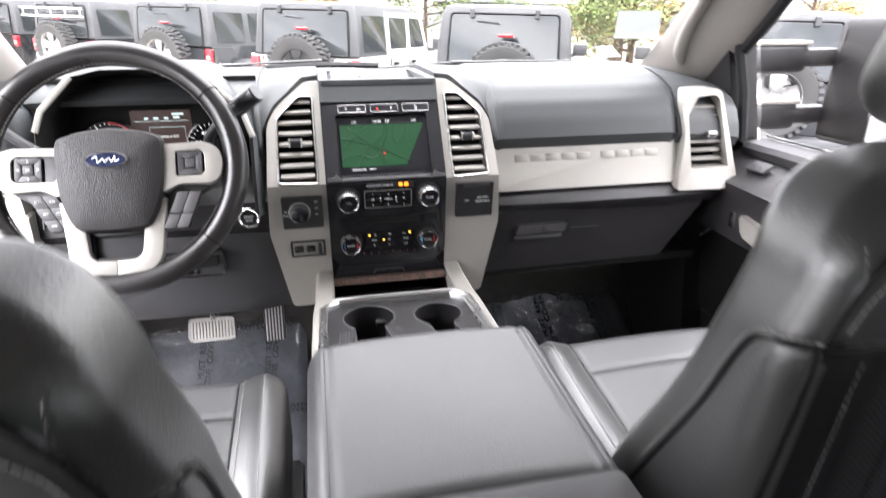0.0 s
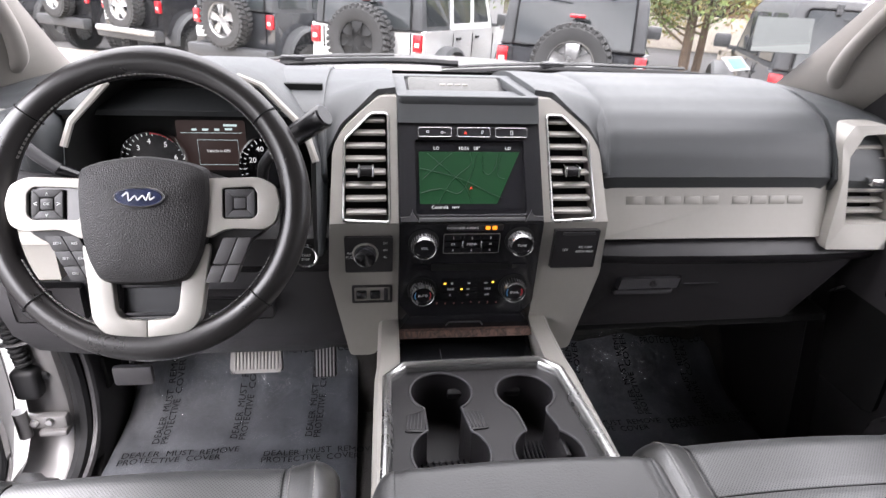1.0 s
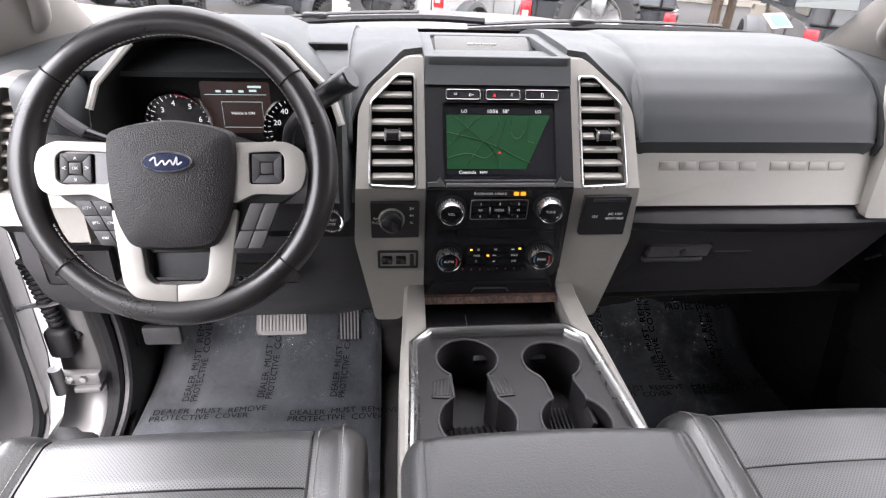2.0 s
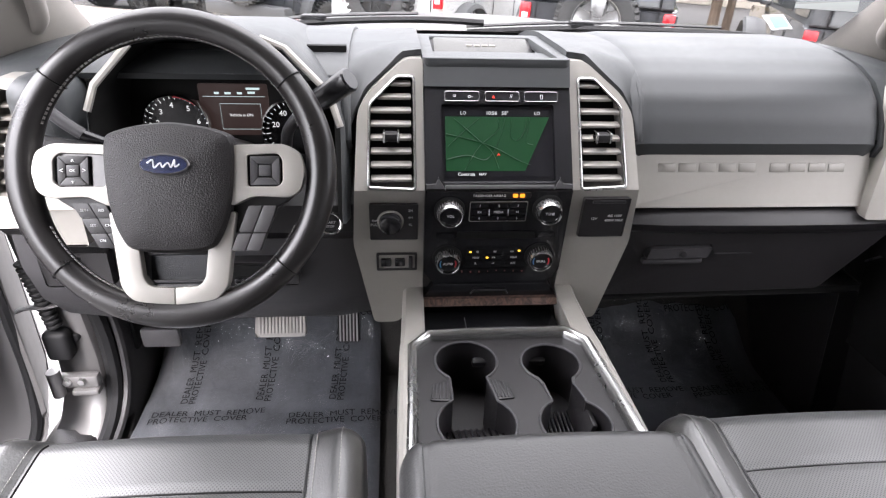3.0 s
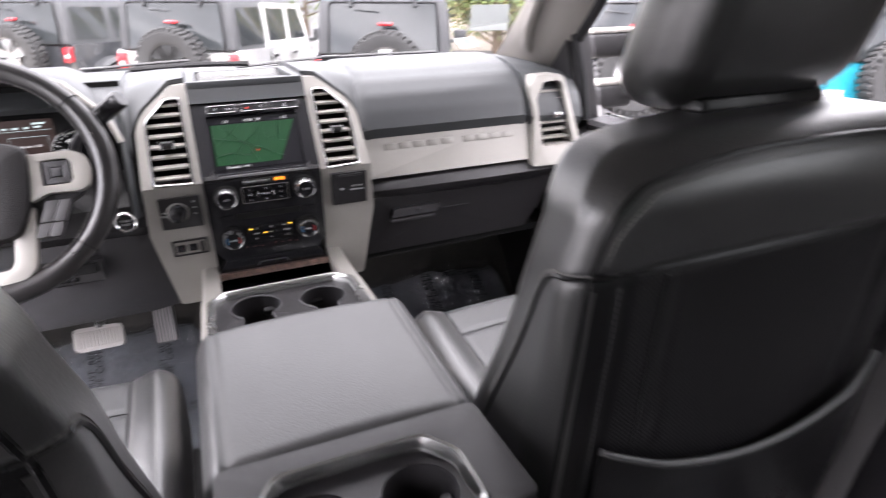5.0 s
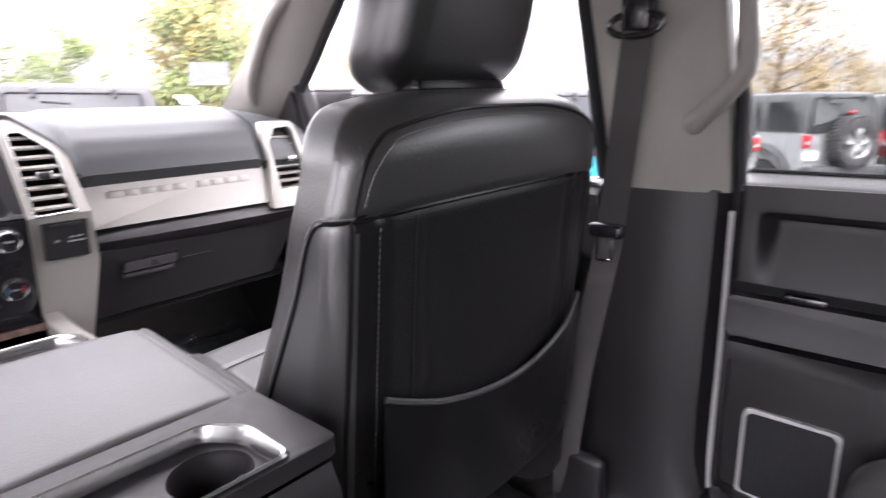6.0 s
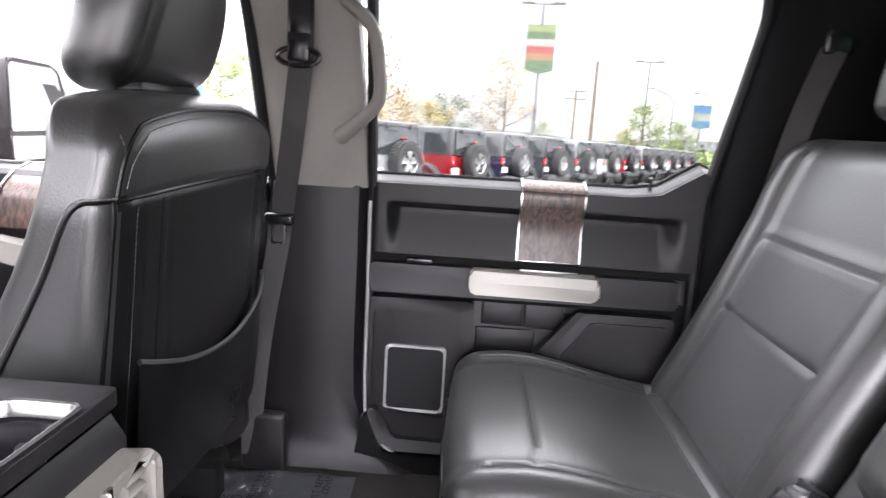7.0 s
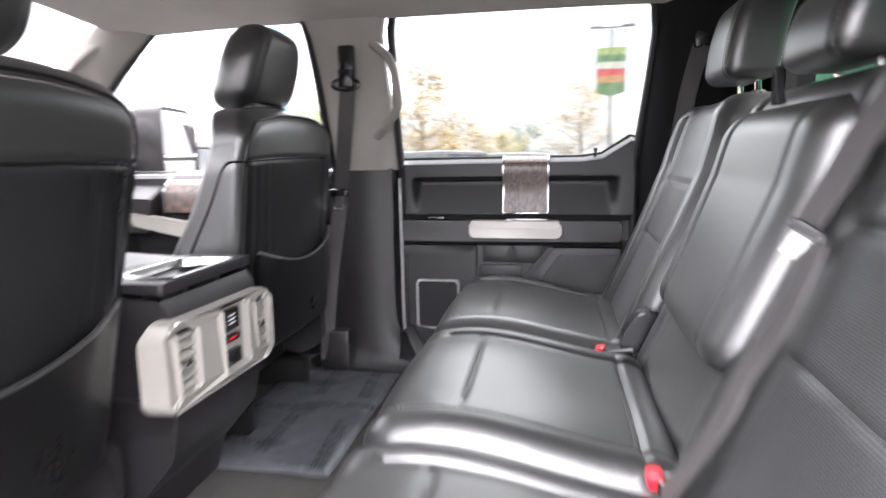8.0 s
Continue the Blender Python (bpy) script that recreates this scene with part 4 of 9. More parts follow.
# radio keys
bm = B()
prism(bm, rounded(rect(-0.046, 1.3575, 0.046, 1.393), 0.003), -0.002, 0.004, "y", 0.001)
part("radio_panel", leaned(bm), BLACK, dash)
bm = B()
tube(bm, [(a, -0.0024, b) for a, b in rounded(rect(-0.046, 1.3575, 0.046, 1.393), 0.003)], 0.0007, 5, closed=True)
part("radio_rim", leaned(bm), SILVER, dash)
for i in range(3):
    for j in range(3):
        x, z = -0.0305 + 0.0305 * i, 1.3867 - 0.0115 * j
        bm = B()
        prism(bm, rounded(rect(x - 0.0142, z - 0.0049, x + 0.0142, z + 0.0049), 0.0015), -0.0045, -0.001, "y", 0.0008)
        part("key", leaned(bm), BLACK, dash)
for x in (-0.0153, 0.0153):
    part("key_divider", rbox(B(), (x, yst(1.375) - 0.005, 1.375), (0.0026, 0.003, 0.013), 0.001), CHROME, dash)
words(dash, [(t, 0.0054, st(x, z, -0.0054)) for t, x, z in (("1", -0.0305, 1.3867), ("2", 0, 1.3867), ("3", 0.0305, 1.3867), ("K<", -0.0305, 1.3752), ("MEDIA", 0, 1.3752), (">I", 0.0305, 1.3752), ("4", -0.0305, 1.3637), ("5", 0, 1.3637), ("6", 0.0305, 1.3637))], WHITEPRINT)
# disc slot
bm = B()
prism(bm, rounded(rect(-0.098, 1.325, -0.068, 1.334), 0.001), -0.002, 0.004, "y", 0.0006)
part("key", leaned(bm), BLACK, dash)
bm = B()
prism(bm, rounded(rect(0.072, 1.325, 0.098, 1.334), 0.001), -0.002, 0.004, "y", 0.0006)
part("key", leaned(bm), BLACK, dash)
bm = B()
prism(bm, rounded(rect(-0.064, 1.3225, 0.066, 1.3365), 0.002), -0.0016, 0.003, "y", 0.0006)
part("disc_slot", leaned(bm), VOID, dash)
# climate keys
bm = B()
prism(bm, rounded(rect(-0.047, 1.268, 0.049, 1.305), 0.003), -0.002, 0.004, "y", 0.001)
part("climate_panel", leaned(bm), BLACK, dash)
for i in range(3):
    for j in range(3):
        x, z = -0.0315 + 0.0325 * i, 1.2985 - 0.0119 * j
        bm = B()
        prism(bm, rounded(rect(x - 0.0146, z - 0.005, x + 0.0146, z + 0.005), 0.0015), -0.0045, -0.001, "y", 0.0008)
        part("key", leaned(bm), BLACK, dash)
words(dash, [(t, 0.0052, st(x, z, -0.0054)) for t, x, z in (("O", -0.028, 1.2985), ("W", 0.001, 1.2985), ("<=", 0.030, 1.2985), ("MAX", -0.030, 1.2866), ("=>", 0.0, 1.2866), ("MAX", 0.034, 1.2866), ("R", -0.030, 1.2747), ("->", 0.0, 1.2747), ("A/C", 0.034, 1.2747))], WHITEPRINT)
for x, z in ((-0.040, 1.2985), (-0.011, 1.2866), (0.042, 1.300)):
    part("lamp", leaned(prism(B(), rect(x - 0.002, z - 0.0014, x + 0.002, z + 0.0014), -0.0056, -0.0048, "y")), YELLOW, dash)
for k in range(8):
    x = -0.052 + 0.0148 * k
    bm = B()
    prism(bm, rounded(rect(x - 0.0065, 1.2525, x + 0.0065, 1.2625), 0.001), -0.003, 0.002, "y", 0.0006)
    part("key", leaned(bm), BLACK, dash)
words(dash, [(t, 0.006, st(-0.052 + 0.0148 * k, 1.2575, -0.004)) for k, t in enumerate(("ii", "u", "u", "-", "*", "+", "ii", "u"))], mat("dim_red_print", (0.25, 0.08, 0.07), 0.5))

# vent pods beside the stack
POD = [(0.118, 1.589), (0.146, 1.589), (0.205, 1.542), (0.222, 1.514), (0.226, 1.43), (0.233, 1.31), (0.203, 1.14), (0.160, 1.14), (0.118, 1.205)]
VENT = [(0.132, 1.5655), (0.160, 1.5655), (0.203, 1.527), (0.206, 1.413), (0.132, 1.410)]


def vent_pod(side):
    pod = new("vent_pod")
    pod.parent = dash
    bm = B()
    o, h = mirrored(POD, side), mirrored(VENT, side)
    prism(bm, rounded(o, [0.004, 0.02, 0.02, 0.012, 0, 0.01, 0.01, 0.01, 0.006]), -0.004, 0.05, "y", 0.005, 3, holes=[rounded(h, 0.006)[::-1]])
    part("pod_frame", leaned(bm, 0.010), SILVER, pod, "champagne satin frame")
    bm = B()
    c = Vector((0.169 * side, 1.485))
    inner = [tuple(c + (Vector(p) - c) * 0.985) for p in h]
    tube(bm, [(p[0], -0.005, p[1]) for p in rounded(inner, 0.006)], 0.0024, 8, closed=True)
    part("chrome_rim", leaned(bm, 0.010), SATIN, pod, "chrome vent rim")
    bm = B()
    prism(bm, rounded(h, 0.006), 0.034, 0.040, "y")
    part("vent_back", leaned(bm, 0.010), VOID, pod)
    for k in range(8):
        z = 1.4235 + 0.0185 * k
        x1 = 0.2015 if z < 1.525 else 0.2015 - (z - 1.525) * 1.1
        b2 = B()
        rbox(b2, (0, 0, 0), (x1 - 0.137, 0.0165, 0.0062), 0.0026)
        bm = B()
        join(bm, b2, Matrix.Translation((side * (0.137 + x1) / 2, yst(z) + 0.016, z)) @ Euler((radians(10), 0, 0)).to_matrix().to_4x4())
        part("slat", bm, SILVER, pod)
    bm = B()
    rbox(bm, (side * 0.169, yst(1.487) + 0.002, 1.483), (0.026, 0.020, 0.013), 0.003)
    tab = part("tab", bm, PLASTIC, pod)
    bm = B()
    for dx in (-0.011, 0.011):
        rbox(bm, (side * 0.169 + dx, yst(1.487) + 0.001, 1.484), (0.004, 0.023, 0.017), 0.0018)
    part("tab_cheek", bm, CHROME, tab)


vent_pod(1)
vent_pod(-1)
# four-wheel-drive knob panel
px = new("drive_panel")
px.parent = dash
bm = B()
prism(bm, rounded(rect(-0.205, 1.322, -0.128, 1.388), 0.003), -0.004, 0.006, "y", 0.0015)
part("plate", leaned(bm, 0.004), PLASTIC, px)
m = Matrix.Translation((-0.172, yst(1.357) + 0.002, 1.357)) @ Euler((radians(97), 0, 0)).to_matrix().to_4x4()
part("ring", lathe(B(), [(0.0215, 0), (0.021, 0.004), (0.0185, 0.005), (0.018, 0.0035)], m, 40), SILVER, px)
part("dial", lathe(B(), [(0.018, 0.002), (0.0165, 0.016), (0.013, 0.018), (0, 0.018)], m, 32), BLACK, px)
words(px, [("PULL", 0.0066, st(-0.1965, 1.351, -0.001)), ("4x4", 0.0066, st(-0.1965, 1.359, -0.001)), ("2H", 0.006, st(-0.140, 1.377, -0.001)), ("4H", 0.006, st(-0.140, 1.364, -0.001)), ("4L", 0.006, st(-0.140, 1.351, -0.001))])
# trailer brake switch
bm = B()
prism(bm, rounded(rect(-0.196, 1.257, -0.128, 1.293), 0.003), -0.002, 0.004, "y", 0.001, holes=[rounded(rect(-0.192, 1.261, -0.132, 1.289), 0.002)[::-1]])
bk = part("brake_switch", leaned(bm, 0.006), PLASTIC, dash)
bm = B()
prism(bm, rect(-0.194, 1.259, -0.130, 1.291), 0.003, 0.010, "y")
part("recess", leaned(bm, 0.006), VOID, bk)
for x in (-0.180, -0.157):
    part("lever", rbox(B(), (x, yst(1.275) + 0.004, 1.275), (0.017, 0.010, 0.014), 0.002), BLACK, bk)
part("lever", rbox(B(), (-0.139, yst(1.275) + 0.004, 1.275), (0.007, 0.012, 0.022), 0.002), PLASTIC, bk)
# socket cover on the other pod
bm = B()
prism(bm, rounded(rect(0.138, 1.325, 0.214, 1.398), 0.003), -0.006, 0.006, "y", 0.002)
sk = part("socket_cover", leaned(bm, 0.004), PLASTIC, dash)
bm = B()
prism(bm, rounded(rect(0.152, 1.3895, 0.206, 1.3945), 0.001), -0.009, -0.005, "y", 0.001)
part("lip", leaned(bm, 0.004), PLASTIC_LIGHT, sk)
words(sk, [("12V", 0.0066, st(0.159, 1.361, -0.004)), ("AC 110V", 0.0062, st(0.193, 1.366, -0.004)), ("400W MAX", 0.0062, st(0.193, 1.3575, -0.004))])

# champagne trim across the passenger side
def tilted(bm):
    for v in bm.verts:
        v.co.y += 0.30 * (v.co.z - 1.413)
    return bm


bm = B()
prism(bm, rounded(rect(0.222, 1.365, 0.652, 1.4695), [0.002, 0.012, 0.012, 0.002]), 0.0, 0.03, "y", 0.008, 3)
tr = part("trim_panel", tilted(bm), SILVER, dash, "champagne satin trim panel with raised marks")
tr.location.y = 0.036
for x0, n in ((0.276, 5), (0.472, 4)):
    for k in range(n):
        part("raised_bar", tilted(rbox(B(), (x0 + 0.0352 * k + 0.0140, 0.0006, 1.430), (0.030, 0.0030, 0.0145), 0.0013)), SILVER, tr)
part("tab", rbox(B(), (0.243, -0.002, 1.373), (0.036, 0.006, 0.017), 0.002), SILVER, tr)
# solid matt black strip painting in the shade between pad and trim
bm = B()
prism(bm, rounded(rect(0.222, 1.4705, 0.650, 1.478), 0.003), 0.044, 0.075, "y", 0.003)
part("shadow_gap", bm, VOID, dash)

# ledge and glovebox
bm = B()
loft(bm, [[Vector((x, 0.03 + e, 1.362)), Vector((x, 0.014 + e, 1.352)), Vector((x, 0.005 + e, 1.338)), Vector((x, 0.010 + e, 1.325)), Vector((x, 0.030 + e, 1.310)), Vector((x, 0.10, 1.31)), Vector((x, 0.10, 1.362))] for x, e in ((0.222, 0.012), (0.3, 0.004), (0.5, 0.0), (0.65, 0.002), (0.78, 0.012))])
part("ledge", bm, PLASTIC, dash)
gb = new("glovebox")
gb.parent = dash
bm = B()
prism(bm, rounded([(0.215, 1.165), (0.66, 1.172), (0.735, 1.318), (0.238, 1.318)], 0.008), 0.0, 0.04, "y", 0.006, 3, holes=[rounded([(0.276, 1.248), (0.392, 1.250), (0.406, 1.286), (0.284, 1.284)], 0.006)[::-1]])
for v in bm.verts:
    v.co.y += 0.028 + 0.25 * (1.318 - v.co.z)
part("lid", bm, PLASTIC, gb)
bm = B()
prism(bm, rounded([(0.272, 1.246), (0.398, 1.248), (0.410, 1.288), (0.280, 1.287)], 0.006), 0.045, 0.05, "y")
part("recess", bm, PLASTIC, gb)
bm = B()
prism(bm, rounded([(0.282, 1.262), (0.396, 1.264), (0.402, 1.284), (0.287, 1.283)], 0.004), 0.028, 0.045, "y", 0.003)
part("latch", bm, PLASTIC_LIGHT, gb)
part("recess_lip", rbox(B(), (0.336, 0.042, 1.2525), (0.112, 0.016, 0.010), 0.003), PLASTIC_LIGHT, gb)
part("seam", rbox(B(), (0.447, 0.036, 1.268), (0.07, 0.003, 0.0012), 0), PLASTIC_LIGHT, gb)
bm = B()
lathe(bm, [(0, 0), (0.007, 0), (0.006, 0.003), (0.002, 0.003), (0, 0.001)], Matrix.Translation((0.348, 0.028, 1.272)) @ Euler((radians(90), 0, 0)).to_matrix().to_4x4(), 20)
part("lock", bm, PLASTIC, gb)
bm = B()
prism(bm, [(0.20, 1.150), (0.76, 1.155), (0.76, 1.172), (0.20, 1.166)], 0.075, 0.35, "y", 0.003)
part("underside", bm, VOID, dash)

# outer vent pods
END = [(0.642, 1.350), (0.770, 1.348), (0.790, 1.368), (0.748, 1.556), (0.735, 1.563), (0.668, 1.562), (0.650, 1.535), (0.658, 1.45)]
ENDV = [(0.676, 1.394), (0.767, 1.396), (0.742, 1.540), (0.732, 1.549), (0.690, 1.546), (0.667, 1.508)]


def end_vent(side):
    pod = new("end_vent")
    pod.parent = dash
    bm = B()
    prism(bm, rounded(mirrored(END, side), 0.008), -0.02, 0.03, "y", 0.007, 3, holes=[rounded(mirrored(ENDV, side), 0.004)[::-1]])
    for v in bm.verts:
        v.co.y += 0.020 + 0.22 * (v.co.z - 1.35)
    part("pod_frame", bm, SILVER, pod, "champagne satin frame")
    bm = B()
    prism(bm, mirrored(ENDV, side), 0.03, 0.034, "y")
    for v in bm.verts:
        v.co.y += 0.020 + 0.22 * (v.co.z - 1.35)
    part("vent_back", bm, VOID, pod)
    for k in range(7):
        z = 1.412 + 0.0185 * k
        b2 = B()
        rbox(b2, (0, 0, 0), (0.084 - 0.018 * (k > 5), 0.0165, 0.0062), 0.0026)
        bm = B()
        join(bm, b2, Matrix.Translation((side * (0.7190 - 0.0016 * k), 0.022 + 0.22 * (z - 1.35), z)) @ Euler((radians(10), 0, 0)).to_matrix().to_4x4())
        part("slat", bm, SILVER, pod)
    part("tab", rbox(B(), (side * 0.722, 0.028, 1.468), (0.022, 0.02, 0.014), 0.003), CHROME, pod)


end_vent(1)
end_vent(-1)

# cluster hood and instruments
cl = new("instrument_cluster")
cl.parent = dash
ARCH = [(-0.612, 1.36), (-0.612, 1.52), (-0.60, 1.555), (-0.548, 1.610), (-0.50, 1.621), (-0.36, 1.621), (-0.325, 1.608), (-0.262, 1.548), (-0.246, 1.50), (-0.246, 1.36)]
c = Vector((-0.43, 1.47))
bm = B()
rings = []
for dy, k in ((0.020, 1.0), (0.026, 1.025), (0.06, 1.06), (0.14, 1.05), (0.30, 0.98)):
    rings.append([Vector((p[0], dy + 0.35 * (p[1] - 1.47), p[1])) for p in (tuple(c + (Vector(q) - c) * k) for q in ARCH)])
loft(bm, rings, closed=False, caps=False)
part("hood", bm, DASH, cl)
bm = B()
rings = []
for dy, k in ((0.020, 1.0), (0.03, 0.965), (0.13, 0.90)):
    rings.append([Vector((p[0], dy + 0.35 * (p[1] - 1.47), p[1])) for p in (tuple(c + (Vector(q) - c) * k) for q in ARCH)])
loft(bm, rings, closed=False, caps=False)
part("hood_lining", bm, VOID, cl)
for a, b, nm in ((1, 4, "l"), (5, 9, "r")):
    bm = B()
    tube(bm, [Vector((p[0], 0.018 + 0.35 * (p[1] - 1.47), p[1])) for p in ARCH[a:b]], 0.0075, 8, flat=0.7)
    part("edge_trim", bm, SILVER, cl)
bm = B()
prism(bm, rect(-0.62, 1.33, -0.24, 1.60), 0.145, 0.16, "y")
part("backing", bm, VOID, cl)


def gauge(x, z, r, marks):
    g = new("gauge")
    g.parent = cl
    m = Matrix.Translation((x, 0.143, z)) @ Euler((radians(90), 0, 0)).to_matrix().to_4x4()
    part("dial", lathe(B(), [(0, 0.002), (r, 0.002), (r, 0.0)], m, 40), BLACK, g)
    part("rim", lathe(B(), [(r * 1.06, 0), (r * 1.05, 0.016), (r * 1.0, 0.02), (r * 0.97, 0.012), (r * 0.97, 0)], m, 48), CHROME, g, "chrome rim")
    bm = B()
    for k in range(25):
        a = radians(220 - 260 * k / 24)
        b2 = B()
        rbox(b2, (r * 0.88, 0, 0), (r * (0.13 if k % 3 == 0 else 0.07), 0.0012, 0.0006), 0)
        join(bm, b2, m @ Matrix.Translation((0, 0, 0.0028)) @ Matrix.Rotation(a, 4, "Z"))
    tagged(part("ticks", bm, GLOWWHITE, g), kind="stuff")
    words(g, [(t, r * 0.24, m @ Matrix.Translation((r * 0.64 * math.cos(radians(a)), r * 0.64 * math.sin(radians(a)), 0.003))) for t, a in marks], GLOWWHITE)
    return m


gm = gauge(-0.522, 1.470, 0.052, (("2", 175), ("3", 140), ("4", 102), ("5", 55), ("6", 10)))
g2 = gauge(-0.330, 1.462, 0.054, (("20", 165), ("40", 125), ("60", 80), ("80", 20), ("100", -35)))
bm = B()
tube(bm, [gm @ Vector((0.047 * math.cos(radians(a)), 0.047 * math.sin(radians(a)), 0.004)) for a in range(45, 100, 8)], 0.002, 5)
part("red_zone", bm, RED, cl)
bm = B()
prism(bm, rounded(rect(-0.484, 1.452, -0.372, 1.538), 0.004), 0.1445, 0.1449, "y")
part("display", bm, CLUSTER, cl, "brown lit message display")
bm = B()
tube(bm, [(a, 0.1442, b) for a, b in rect(-0.452, 1.462, -0.386, 1.505)], 0.0004, 4, closed=True)
rbox(bm, (-0.428, 0.1442, 1.517), (0.10, 0.0006, 0.0006), 0)
part("frame_line", bm, LIGHTBLUE, cl)
words(cl, [("Vehicle is ON", 0.0068, face_y(-0.419, 0.1440, 1.486))], GLOWWHITE)
bm = B()
for x, z, w in ((-0.396, 1.530, 0.022), (-0.399, 1.5235, 0.012), (-0.455, 1.5225, 0.008), (-0.437, 1.5225, 0.010), (-0.418, 1.5225, 0.008)):
    rbox(bm, (x, 0.1442, z), (w, 0.0006, 0.0036), 0)
tagged(part("readout_bars", bm, LIGHTBLUE, cl, "pale blue readout marks"), kind="stuff")

# driver's lower dash
bm = B()
loft(bm, [[Vector((x, 0.055 + e, 1.40)), Vector((x, 0.018 + e, 1.375)), Vector((x, 0.012 + e, 1.33)), Vector((x, 0.03 + e, 1.308)), Vector((x, 0.14, 1.30)), Vector((x, 0.14, 1.42))] for x, e in ((-0.80, 0.03), (-0.70, 0.012), (-0.5, 0.0), (-0.26, 0.0), (-0.215, 0.008))])
part("driver_ledge", bm, PLASTIC, dash)
bm = B()
loft(bm, [[Vector((x, 0.026 + e, 1.312)), Vector((x, 0.024 + e, 1.25)), Vector((x, 0.05 + e, 1.17)), Vector((x, 0.11 + e, 1.10)), Vector((x, 0.16, 1.10)), Vector((x, 0.16, 1.312))] for x, e in ((-0.79, 0.03), (-0.70, 0.012), (-0.5, 0.0), (-0.27, 0.0), (-0.20, 0.02))])
part("knee_panel", bm, PLASTIC_LIGHT, dash)
bm = B()
m = Matrix.Translation((-0.269, 0.016, 1.346)) @ Euler((radians(85), 0, 0)).to_matrix().to_4x4()
sb = new("start_button")
sb.parent = dash
part("ring", lathe(B(), [(0.021, -0.004), (0.0205, 0.005), (0.018, 0.0075), (0.016, 0.006)], m, 40), CHROME, sb, "chrome ring")
part("cap", lathe(B(), [(0.0165, 0.0), (0.0165, 0.005), (0, 0.0055)], m, 32), BLACK, sb)
words(sb, [("START", 0.0062, m @ Matrix.Translation((0, 0.002, 0.0062))), ("STOP", 0.0055, m @ Matrix.Translation((0, -0.005, 0.0062)))])
bm = B()
prism(bm, rounded(rect(-0.44, 1.236, -0.325, 1.282), 0.006), 0.004, 0.03, "y", 0.003)
ub = part("switch_panel", bm, PLASTIC, dash)
bm = B()
prism(bm, rounded(rect(-0.43, 1.256, -0.335, 1.276), 0.003), 0.0, 0.006, "y", 0.001)
part("slot", bm, VOID, ub)
for k in range(5):
    part("key", rbox(B(), (-0.425 + 0.012 * k, 0.002, 1.247), (0.009, 0.004, 0.008), 0.001), BLACK, ub)
# headlamp switch and its silver plate
lp = new("lamp_switch")
lp.parent = dash
bm = B()
prism(bm, rounded(rect(-0.735, 1.232, -0.628, 1.296), 0.006), 0.016, 0.04, "y", 0.003)
part("plate", bm, PLASTIC, lp)
m = Matrix.Translation((-0.694, 0.017, 1.266)) @ Euler((radians(88), 0, 0)).to_matrix().to_4x4()
part("ring", lathe(B(), [(0.028, 0), (0.027, 0.006), (0.0235, 0.008), (0.023, 0.005)], m, 40), CHROME, lp)
part("dial", lathe(B(), [(0.0235, 0.002), (0.021, 0.016), (0.018, 0.018), (0, 0.018)], m, 32), BLACK, lp)
bm = B()
prism(bm, rounded(rect(-0.728, 1.316, -0.640, 1.380), 0.006), 0.000, 0.03, "y", 0.004)
part("vent_plate", bm, SILVER, dash)
bm = B()
prism(bm, rounded(rect(-0.722, 1.336, -0.690, 1.358), 0.003), -0.003, 0.004, "y", 0.001)
part("pull", bm, PLASTIC, dash)

# steering column and its levers
col = thing("steering_column", "charcoal steering column with gear lever and signal stalk", "steering column")
bm = B()
axis = Vector((0, math.cos(radians(25)), -math.sin(radians(25))))
hub = Vector((-0.447, -0.12, 1.49))
rings = []
for d, w, h in ((0.055, 0.055, 0.05), (0.07, 0.062, 0.058), (0.20, 0.068, 0.065), (0.30, 0.075, 0.07)):
    cc = hub + axis * d
    up = Vector((0, math.sin(radians(25)), math.cos(radians(25))))
    rings.append([cc + Vector((1, 0, 0)) * w * math.cos(a) * (1 + 0.12 * math.sin(2 * a) ** 2) + up * h * math.sin(a) * (1 + 0.12 * math.sin(2 * a) ** 2) for a in [2 * math.pi * k / 24 for k in range(24)]])
loft(bm, rings)
part("shroud", bm, PLASTIC, col)
bm = B()
p0, p1 = Vector((-0.340, 0.0, 1.502)), Vector((-0.222, -0.055, 1.590))
dv = p1 - p0
tube(bm, smooth_line([(-0.385, 0.035, 1.425), (-0.335, 0.020, 1.455), p0 + dv * 0.16 + Vector((0.004, 0.0, -0.010)), p0 + dv * 0.40], 5), 0.0085, 12)
part("stem", bm, PLASTIC, col)
bm = B()
tube(bm, [p0 + dv * t for t in (0.38, 0.41, 0.50, 0.52, 0.54, 0.95, 0.985, 1.0)], [0.0125, 0.0145, 0.0148, 0.0138, 0.0152, 0.0168, 0.0165, 0.014], 20)
gl = part("gear_lever", bm, BLACK, col)
bm = B()
for k in range(10):
    a = 2 * math.pi * k / 10
    up = dv.cross(Vector((0, 0, 1))).normalized()
    u2 = dv.cross(up).normalized()
    off = (up * math.cos(a) + u2 * math.sin(a)) * 0.0142
    tube(bm, [p0 + dv * 0.41 + off, p0 + dv * 0.50 + off], 0.0022, 5)
part("grip_ring", bm, BLACK, gl)
bm = B()
tube(bm, smooth_line([(-0.50, 0.0, 1.46), (-0.58, -0.02, 1.478), (-0.66, -0.03, 1.495)], 5), [0.008] * 5 + [0.011] * 6, 10)
part("signal_stalk", bm, PLASTIC, col)


# ---- steering wheel ----
wheel = thing("steering_wheel", "black leather steering wheel with champagne spokes", "steering wheel", at=(-0.445, -0.12, 1.486))
wheel.rotation_euler = (radians(90 - 25), 0, 0)
